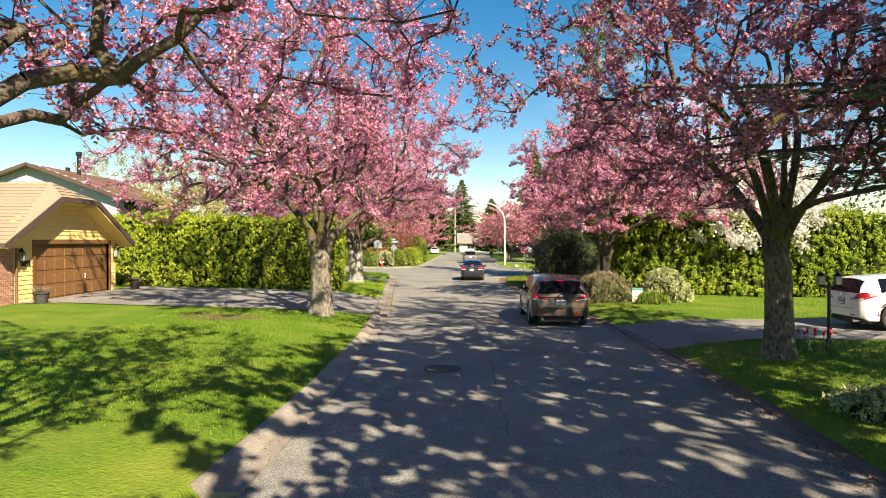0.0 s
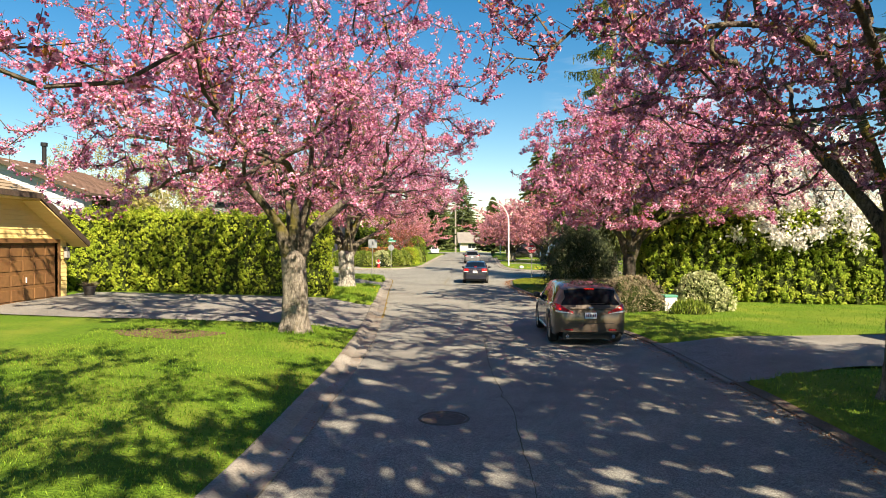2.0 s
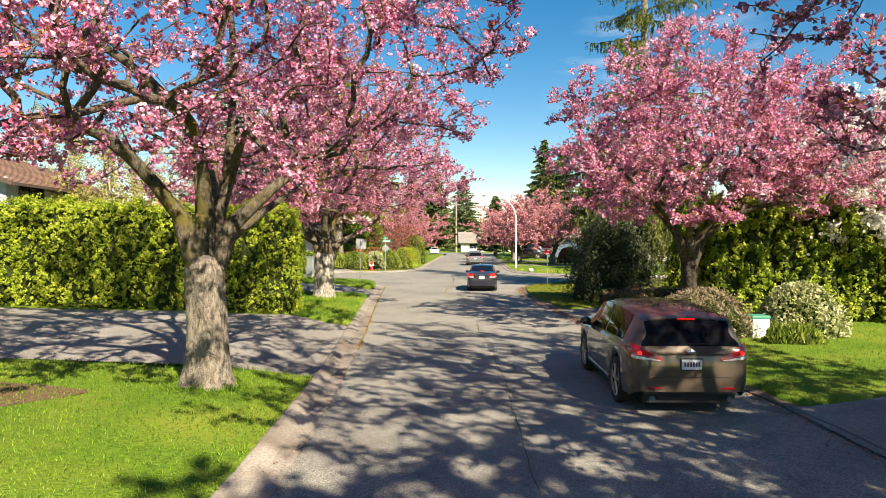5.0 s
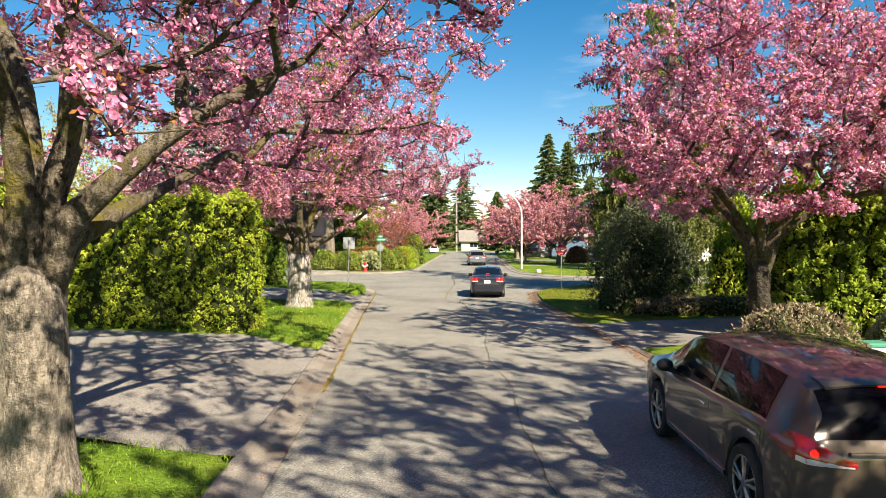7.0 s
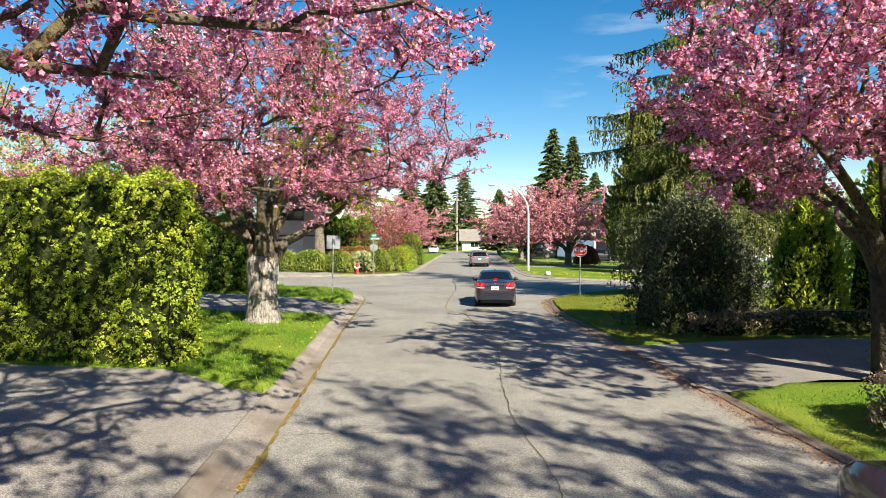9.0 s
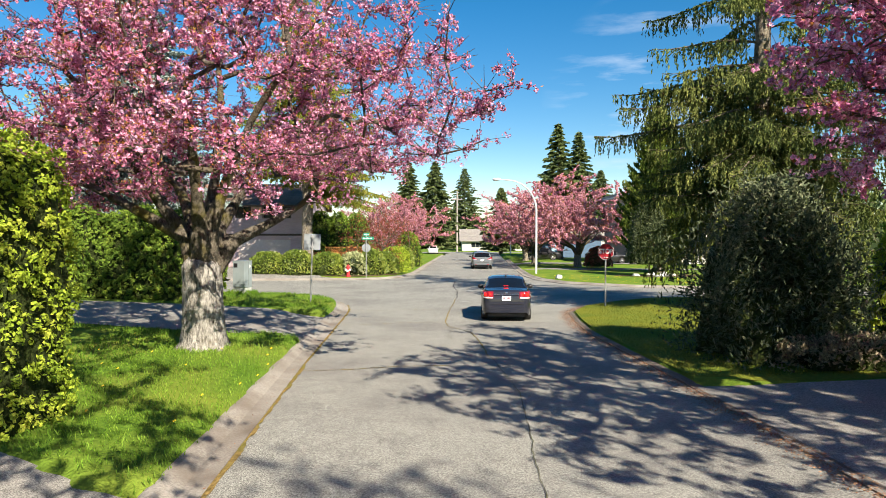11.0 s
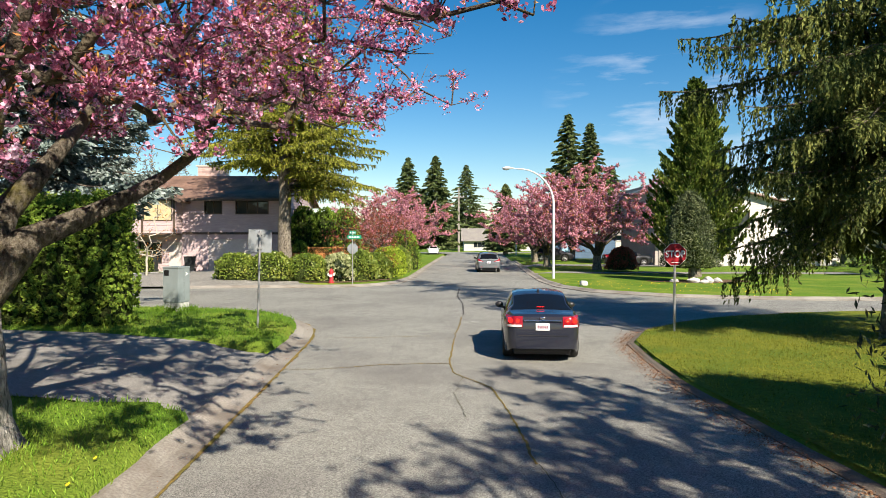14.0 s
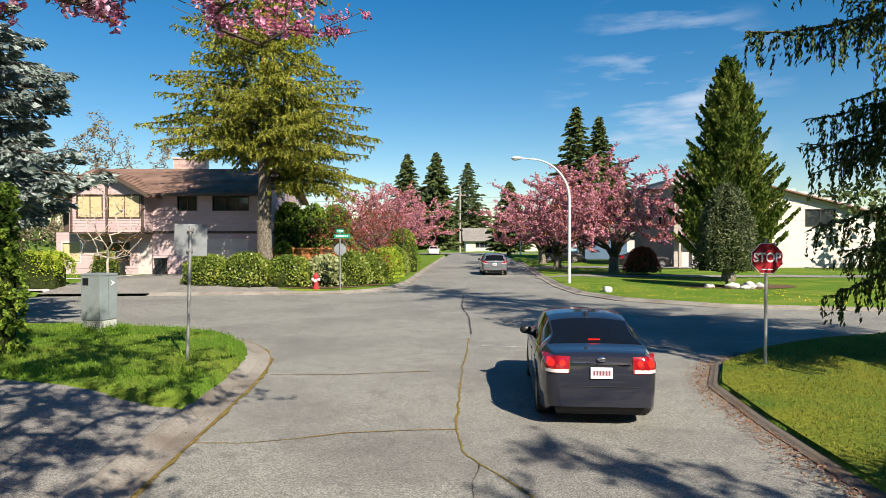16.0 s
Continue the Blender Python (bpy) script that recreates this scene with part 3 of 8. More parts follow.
def kerb_run(path, profile, lower, step, mat, name, label, block=0.0, seed=1, keep=0.5):
    """A kerb swept along a path: profile rows (outward, height). lower(x, y) sinks it where a driveway crosses.
    With block, it is cast in lengths with open joints."""
    q, out, t = along(path, step)
    prof = np.asarray(profile, float)
    root = tagged(new(name), label, "kerb", "", "structure")
    rng = np.random.default_rng(seed)
    per = max(2, int(round(block / step))) if block else len(q)
    i = 0
    while i < len(q) - 1:
        j = min(i + per, len(q) - 1)
        qq, oo = q[i:j + 1].copy(), out[i:j + 1]
        if block and len(qq) > 1:
            d = qq[-1] - qq[0]
            d /= np.linalg.norm(d) + 1e-9
            qq[0] += d * 0.006
            qq[-1] -= d * 0.006
        low = lower(qq[:, 0], qq[:, 1])
        jig = rng.normal(0, 0.004)
        rows = []
        for (o, h) in prof:
            hz = (0.035 + (h - 0.035) * (1 - (1 - keep) * low) if h > 0.035 else h) + jig * (h > 0)
            rows.append(np.column_stack([qq + oo * o, hz if np.ndim(hz) else np.full(len(qq), hz)]))
        v = np.stack(rows, 1)
        n, k = v.shape[:2]
        ii = np.arange(n * k).reshape(n, k)
        f = np.stack([ii[:-1, :-1], ii[:-1, 1:], ii[1:, 1:], ii[1:, :-1]], -1).reshape(-1, 4)
        ends = np.stack([ii[0], ii[-1][::-1]])
        me = mesh_of(name, v.reshape(-1, 3), [f, ends], mat)
        child("kerb_length", me, root)
        i = j
    return root


def drive_dip(x, y):
    near = np.zeros(np.shape(x))
    for poly in DRIVES.values():
        near = np.maximum(near, ease(1 - inside_and_distance(poly, x, y) / 0.7))
    return near


ROLLED = [(-0.02, -0.1), (-0.02, 0.034), (0.1, 0.03), (0.24, 0.035), (0.34, 0.09), (0.42, 0.125), (0.5, 0.13), (0.54, 0.11), (0.54, -0.1)]
kerb_run([p for p in ROAD_LEFT if -15 < p[1] and p[0] > -20] + [(-20, 56.35)], ROLLED, drive_dip, 0.5, CONCRETE, "kerb_left", "pale rolled concrete kerb and gutter, stained and mossy", 3.0)
kerb_run([p for p in FAR_LEFT if p[0] > -20 and p[1] < 140], ROLLED, drive_dip, 0.6, CONCRETE, "kerb_far_left", "pale concrete kerb across the side street", 3.0)
BANKED = [(-0.03, -0.1), (-0.03, 0.03), (0.02, 0.04), (0.06, 0.055), (0.15, 0.06), (0.19, 0.045), (0.19, -0.1)]
kerb_run([(12, 54.4)] + [p for p in ROAD_RIGHT if p[1] > -15 and p[0] < 12], BANKED, drive_dip, 0.5, DARK_KERB, "kerb_right", "low dark asphalt kerb with leaf litter", keep=-0.5)
kerb_run([(8.2, 112), (6.4, 83), (5.9, 73), (6.1, 68), (7.2, 64.5), (10.4, 61.6), (15.2, 60.3), (30, 60.1)], ROLLED, drive_dip, 0.6, CONCRETE, "kerb_far_right", "pale concrete kerb round the far corner", 3.0)


# ---- plants ----
def skeleton_of(targets, roots, stride, rng, straight=0.25):
    """Joins targets to a growing set of nodes, nearest first. Returns nodes, parents and the path length to each node."""
    nodes = [np.array(r[0], float) for r in roots]
    parent = [r[1] for r in roots]
    length = [0.0]
    for i in range(1, len(nodes)):
        length.append(length[parent[i]] + np.linalg.norm(nodes[i] - nodes[parent[i]]))
    top = nodes[-1]
    order = np.argsort(np.linalg.norm(targets - top, axis=1))
    tips = []
    for k in order:
        t = targets[k]
        arr = np.array(nodes[len(roots) - 1:])
        cost = np.linalg.norm(arr - t, axis=1) + straight * np.array(length[len(roots) - 1:])
        cost += np.where(arr[:, 2] > t[2] + 1.2, 1.5, 0)
        j = int(np.argmin(cost)) + len(roots) - 1
        a = nodes[j]
        d = t - a
        n = max(1, int(round(np.linalg.norm(d) / stride)))
        side = rng.normal(0, 0.09, 3) * np.linalg.norm(d)
        lift = np.array([0, 0, 0.10 * np.linalg.norm(d)])
        for s in range(1, n + 1):
            f = s / n
            p = a + d * f + (side + lift) * math.sin(math.pi * f)
            nodes.append(p)
            parent.append(j)
            length.append(length[j] + np.linalg.norm(p - nodes[j]))
            j = len(nodes) - 1
        tips.append(j)
    return np.array(nodes), np.array(parent), np.array(length), tips


def pipe_radii(nodes, parent, tip_r, power=2.2):
    w = np.zeros(len(nodes))
    kids = np.bincount(parent[1:], minlength=len(nodes))
    w[kids == 0] = tip_r ** power
    for i in range(len(nodes) - 1, 0, -1):
        w[i] = max(w[i], tip_r ** power)
        w[parent[i]] += w[i]
    return w ** (1 / power)


def rooted_trunk(x, y, z0, h, r, seed, fork=None):
    """A lumpy tapered trunk with flared roots, as verts and quads, round its foot."""
    rng = np.random.default_rng(seed)
    n, m = 26, 18
    a = np.arange(n) * 2 * np.pi / n
    ph = rng.uniform(0, 6.3, 4)
    rows = []
    for i in range(m + 1):
        f = i / m
        flare = 1 + 0.55 * math.exp(-f * 9) * (1 + 0.45 * np.sin(5 * a + ph[0])) + 0.10 * f ** 5
        lump = 1 + 0.07 * np.sin(3 * a + ph[1] + 2 * f) + 0.05 * np.sin(7 * a + ph[2] + 5 * f) + rng.normal(0, 0.018, n)
        rr = r * (1 - 0.12 * f) * flare * lump * (1, 0.86, 0.55, 0.1)[max(0, i - m + 3)]
        cx, cy = 0.05 * math.sin(f * 3 + ph[3]), 0.05 * math.cos(f * 2.3 + ph[3])
        rows.append(np.column_stack([rr * np.cos(a) + cx, rr * np.sin(a) + cy, np.full(n, -0.12 + f * (h + 0.12))]))
    v = np.concatenate(rows)
    ii = np.arange((m + 1) * n).reshape(m + 1, n)
    f = np.stack([ii[:-1], np.roll(ii[:-1], -1, 1), np.roll(ii[1:], -1, 1), ii[1:]], -1).reshape(-1, 4)
    return v, f


def cherry(x, y, height, radius, crown_low, fork_h, trunk_r, seed, clusters, petal, label, mat=None, group="cherry trees along the street", clear=None, targets=1000, squash=1.0, leaf_share=0.12, offset=(0, 0), cluster_r=0.08, trunk_mat=None, limb_mat=None, belly=0.4, root_name="cherry_tree", cups=5):
    """A flowering cherry: trunk, spreading limbs, fine twigs, and pompoms of petals with bronze leaves along the twigs."""
    rng = np.random.default_rng(seed)
    z0 = stand(x, y)
    root = thing(root_name, (x, y, z0), label, "tree", group)
    # crown: a wide dome whose points thicken towards its skin
    pts = []
    while len(pts) < targets:
        d = rng.normal(size=3)
        d /= np.linalg.norm(d)
        if d[2] < -0.85:
            continue
        rr = rng.uniform(0.12, 1.0) ** 0.55 * (1 + 0.16 * math.sin(3 * math.atan2(d[1], d[0]) + seed) + 0.12 * math.sin(5 * math.atan2(d[1], d[0]) + 2.1 * seed))
        hz = crown_low + belly * (height - crown_low)
        p = np.array([d[0] * radius * rr + offset[0], d[1] * radius * squash * rr + offset[1], hz + d[2] * rr * ((height - hz) if d[2] > 0 else (hz - crown_low) * 1.08)])
        flat = math.hypot(p[0], p[1])
        if p[2] < crown_low + 0.10 * max(0.0, radius * 0.55 - flat) + rng.uniform(0, 0.5):
            continue
        if clear is not None and clear(p[0] + x, p[1] + y, p[2] + z0):
            continue
        pts.append(p)
    pts = np.array(pts)
    # a handful of main limbs from the fork
    roots = [((0, 0, 0), 0), ((0.03, 0, fork_h * 0.5), 0), ((0, 0.03, fork_h), 1)]
    limbs = []
    count = 7
    for k in range(count):
        a = 2 * math.pi * (k + rng.uniform(-0.25, 0.25)) / count + seed
        r1 = radius * rng.uniform(0.3, 0.55)
        limbs.append((math.cos(a) * r1 + offset[0] * 0.4, math.sin(a) * r1 * squash + offset[1] * 0.4, fork_h + (height - fork_h) * rng.uniform(0.12, 0.42)))
    limbs.append((0.3, 0.2, fork_h + (height - fork_h) * 0.45))
    limbs = np.array(limbs)
    nodes, parent, length, tips = skeleton_of(np.concatenate([limbs]), roots, 0.45, rng, 0.9)
    n2, p2, l2, tips2 = grow_on(nodes, parent, length, pts, rng)
    radii = pipe_radii(n2, p2, 0.0085, 2.15)
    scale = trunk_r * 0.92 / radii[2]
    radii = np.maximum(radii * np.clip(scale, 0.3, 1.6), 0.006)
    # the main limbs stay stout on their way out
    stout = np.zeros(len(n2))
    for i in range(3, len(nodes)):
        stout[i] = trunk_r * max(0.10, 0.62 * math.exp(-0.55 * (l2[i] - fork_h)))
    radii = np.maximum(radii, stout)
    seg = np.concatenate([n2[p2[3:]], n2[3:], np.minimum(radii[p2[3:]], radii[3:] * 1.25)[:, None], radii[3:, None]], 1)
    # limbs swell out of the trunk below the fork
    at_fork = np.flatnonzero(p2[3:] == 2)
    seg[at_fork, :3] = n2[2] - np.array([0, 0, 0.55])
    seg[at_fork, 6] = trunk_r * 0.74
    tv, tf = rooted_trunk(x, y, z0, fork_h + 0.12, trunk_r, seed)
    child("trunk", mesh_of("trunk", tv, [tf], trunk_mat or BARK, smooth=True), root, "stout cherry trunk with rough flaking bark")
    thick = (seg[:, 7] > 0.03) & (seg[:, 7] <= 0.075)
    thin = seg[:, 7] <= 0.03
    v1, f1 = tubes(seg[thick], 8)
    v2, f2 = tubes(seg[thin], 3)
    # short twigs that carry the flowers
    nt = int(clusters * 0.12)
    fine = np.flatnonzero(radii < 0.035)
    pick = rng.choice(fine, nt)
    tw = unit(nt, rng)
    tw[:, 2] = np.abs(tw[:, 2]) * 0.6 - 0.05
    tw = tw / np.linalg.norm(tw, axis=1)[:, None] * rng.uniform(0.2, 0.6, nt)[:, None]
    seg3 = np.concatenate([n2[pick], n2[pick] + tw, np.full((nt, 1), 0.007), np.full((nt, 1), 0.004)], 1)
    v3, f3 = tubes(seg3, 3)
    stem = seg[:, 7] > 0.075
    vs_, fs_ = stout_tubes(seg[stem], 10)
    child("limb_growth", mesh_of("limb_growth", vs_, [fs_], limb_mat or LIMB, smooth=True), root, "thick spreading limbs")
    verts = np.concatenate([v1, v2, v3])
    child("branchwork", mesh_of("branchwork", verts, [f1, f2 + len(v1), f3 + len(v1) + len(v2)], DARK_BARK, smooth=True), root, "dark spreading limbs and fine twigs, toned down for crown shade")
    # flower pompoms along fine wood
    if cups:
        clusters = int(clusters * 0.42)
    nb = int(clusters * 0.5)
    k = rng.choice(np.flatnonzero(radii[3:] < 0.04) + 3, nb)
    f = rng.uniform(0, 1, (nb, 1))
    c1 = n2[p2[k]] * (1 - f) + n2[k] * f + rng.normal(0, 0.05, (nb, 3))
    k = rng.integers(0, nt, clusters - nb)
    f = rng.uniform(0.25, 1.05, (clusters - nb, 1))
    c2 = seg3[k, :3] * (1 - f) + seg3[k, 3:6] * f + rng.normal(0, 0.05, (clusters - nb, 3))
    centre = np.concatenate([c1, c2])
    if clear is not None:
        keep = ~clear_many(clear, centre + np.array([x, y, z0]))
        centre = centre[keep]
    # flowers close to the camera's path are smaller and more, to suit its near view
    over = np.hypot(centre[:, 0] + x + 0.1, centre[:, 2] + z0 - 2.7) < 3.4
    size = cluster_r * rng.uniform(0.6, 1.25, len(centre))
    n = len(centre)
    if cups:
        owner = np.repeat(np.arange(n), np.where(over, cups + 5, cups))
        face = unit(len(owner), rng)
        face[:, 2] -= 0.15
        p = centre[owner] + face * (size[owner] * rng.uniform(0.3, 0.95, len(owner)))[:, None]
        face += 0.35 * unit(len(owner), rng)
        face /= np.linalg.norm(face, axis=1)[:, None]
        bv, bf = flower_cups(p, face, petal * rng.uniform(0.75, 1.25, len(owner)) * np.where(over[owner], 0.68, 1.0), rng)
    else:
        bv, bf = pompoms(centre, size * 0.62, rng)
    crown = mesh_of("crown", bv, [bf], mat or BLOSSOM, smooth=True)
    child("crown", crown, root, "dense pink double blossom")
    nl = int(n * (8.0 if cups else 3.5) * leaf_share)
    k = rng.integers(0, n, nl)
    d = unit(nl, rng) + np.array([0, 0, 0.35])
    d /= np.linalg.norm(d, axis=1)[:, None]
    ls = np.where(over[k], 0.8, 1.0)
    lu, lw = scatter_axes(d, petal * ls * rng.uniform(0.8, 1.5, nl), petal * 0.4 * ls, rng)
    lv, lf = leaf_quads(centre[k] + d * (size[k, None] * 0.8 + 0.03), lu, lw)
    child("young_foliage", mesh_of("young_foliage", lv, [lf], BRONZE), root, "young bronze leaves")
    return root


def clear_many(clear, p):
    return clear(p[:, 0], p[:, 1], p[:, 2])


def grow_on(nodes, parent, length, targets, rng, stride=0.4, straight=0.22):
    """Grows targets on to a skeleton that stands, leaving the trunk bare."""
    cap = len(nodes) + sum(12 for _ in targets) * 3
    arr = np.zeros((cap, 3))
    par = np.zeros(cap, int)
    ln = np.zeros(cap)
    n = len(nodes)
    arr[:n], par[:n], ln[:n] = nodes, parent, length
    first = 3
    order = np.argsort(np.linalg.norm(targets - nodes[2], axis=1))
    tips = []
    for k in order:
        t = targets[k]
        d2 = np.linalg.norm(arr[first:n] - t, axis=1)
        cost = d2 + straight * ln[first:n] + np.where(arr[first:n, 2] > t[2] + 1.0, 1.0, 0)
        j = int(np.argmin(cost)) + first
        a = arr[j].copy()
        d = t - a
        L = np.linalg.norm(d)
        m = max(1, int(round(L / stride)))
        side = rng.normal(0, 0.08, 3) * L
        side[2] -= 0.06 * L
        for s in range(1, m + 1):
            f = s / m
            arr[n] = a + d * f + side * math.sin(math.pi * f) + rng.normal(0, 0.02, 3)
            par[n] = j
            ln[n] = ln[j] + L / m
            j = n
            n += 1
            if n >= cap - 40:
                break
        tips.append(j)
        if n >= cap - 40:
            break
    return arr[:n], par[:n], ln[:n], tips


def conifer(name, x, y, height, radius, low, seed, mat, label, branches=160, sprays=90, length=0.34, width=0.07, droop=0.35, hang=0.0, profile=0.9, trunk_r=0.3, lift_tip=0.0, group="", category="conifer", flat=False, z0=None, bark=None, ragged=0.7, gather=0.95):
    """A conifer: straight trunk, whorls of arching boughs, and needle sprays along each bough; hang turns the sprays down."""
    rng = np.random.default_rng(seed)
    z0 = stand(x, y) if z0 is None else z0
    root = thing(name, (x, y, z0), label, category, group)
    segs, sp, sd, ss = [], [], [], []
    trunk = np.array([[0, 0, -0.1 + (height + 0.1) * i / 12] for i in range(13)])
    trunk[1:-1, :2] += rng.normal(0, 0.03, (11, 2))
    tr = trunk_r * (1 - np.linspace(0, 1, 13)) ** 0.8 + 0.02
    tr[0] *= 1.35
    ang = np.arange(12) * math.pi / 6
    tv = np.concatenate([np.column_stack([c[0] + r * np.cos(ang) * rng.uniform(0.9, 1.1, 12), c[1] + r * np.sin(ang) * rng.uniform(0.9, 1.1, 12), np.full(12, c[2])]) for c, r in zip(trunk, tr)])
    ring = np.arange(13 * 12).reshape(13, 12)
    tf = np.stack([ring[:-1], np.roll(ring[:-1], -1, 1), np.roll(ring[1:], -1, 1), ring[1:]], -1).reshape(-1, 4)
    child("trunk", mesh_of("trunk", tv, [tf], bark or BARK, smooth=True), root, "rough straight trunk")
    for k in range(branches):
        h = low + (height * 0.985 - low) * ((k + rng.uniform(0, 1)) / branches) ** gather
        f = (h - low) / (height - low)
        reach = radius * (1 - f) ** profile * rng.uniform(ragged, 1.12) * min(1.0, 0.75 + 2.2 * f) + 0.15
        a = k * 2.39996 + rng.normal(0, 0.25)
        steps = 6
        pr = []
        for i in range(steps + 1):
            t = i / steps
            pr.append((math.cos(a) * reach * t, math.sin(a) * reach * t, h + (0.12 * (1 - f) * t - droop * t * t + lift_tip * t ** 4) * reach + rng.normal(0, 0.02)))
        pr = np.array(pr)
        r = max(0.012, 0.011 * reach) * (1 - 0.8 * np.linspace(0, 1, steps + 1))
        segs.append(np.column_stack([pr[:-1], pr[1:], r[:-1], r[1:]]))
        m = max(6, int(sprays * (0.35 + reach / radius)))
        t = rng.uniform(0.12, 1.03, m) ** 0.8
        i = np.clip((t * steps).astype(int), 0, steps - 1)
        fr = (t * steps - i)[:, None]
        base = pr[i] * (1 - fr) + pr[i + 1] * fr
        along_b = pr[i + 1] - pr[i]
        along_b /= np.linalg.norm(along_b, axis=1)[:, None]
        side = np.cross(along_b, [0, 0, 1])
        side /= np.linalg.norm(side, axis=1)[:, None] + 1e-9
        sgn = rng.choice([-1, 1], m)[:, None]
        off = rng.uniform(0, 0.32, m)[:, None] * reach * (0.35 + 0.6 * (1 - t))[:, None]
        d = along_b * 0.7 + side * sgn * rng.uniform(0.3, 1.0, (m, 1)) + np.array([0, 0, -hang]) * rng.uniform(0.6, 1.4, (m, 1)) + rng.normal(0, 0.18, (m, 3))
        d /= np.linalg.norm(d, axis=1)[:, None]
        p = base + side * sgn * off + np.array([0, 0, -1]) * (off * (0.25 + 0.5 * hang) + hang * rng.uniform(0, 0.5, (m, 1)) * 0.8)
        sp.append(p)
        sd.append(d)
        ss.append(np.full(m, 0.6 + 0.5 * min(1, reach / radius + 0.3)))
    segs = np.concatenate(segs)
    v, f = tubes(segs, 4)
    tagged(child("bough_growth", mesh_of("bough_growth", v, [f], DARK_BARK), root, "arching boughs"), kind="stuff")
    p, d, s = np.concatenate(sp), np.concatenate(sd), np.concatenate(ss)
    u, w = scatter_axes(d, length * s * rng.uniform(0.6, 1.3, len(s)), width * s * rng.uniform(0.7, 1.3, len(s)), rng)
    if flat:
        w = np.cross(u, np.array([0, 0, 1.0]) + rng.normal(0, 0.35, (len(u), 3)))
        w = w / (np.linalg.norm(w, axis=1)[:, None] + 1e-9) * (width * s)[:, None]
    v, f = leaf_quads(p, u, w)
    child("crown", mesh_of("crown", v, [f], mat), root, "needle sprays")
    return root


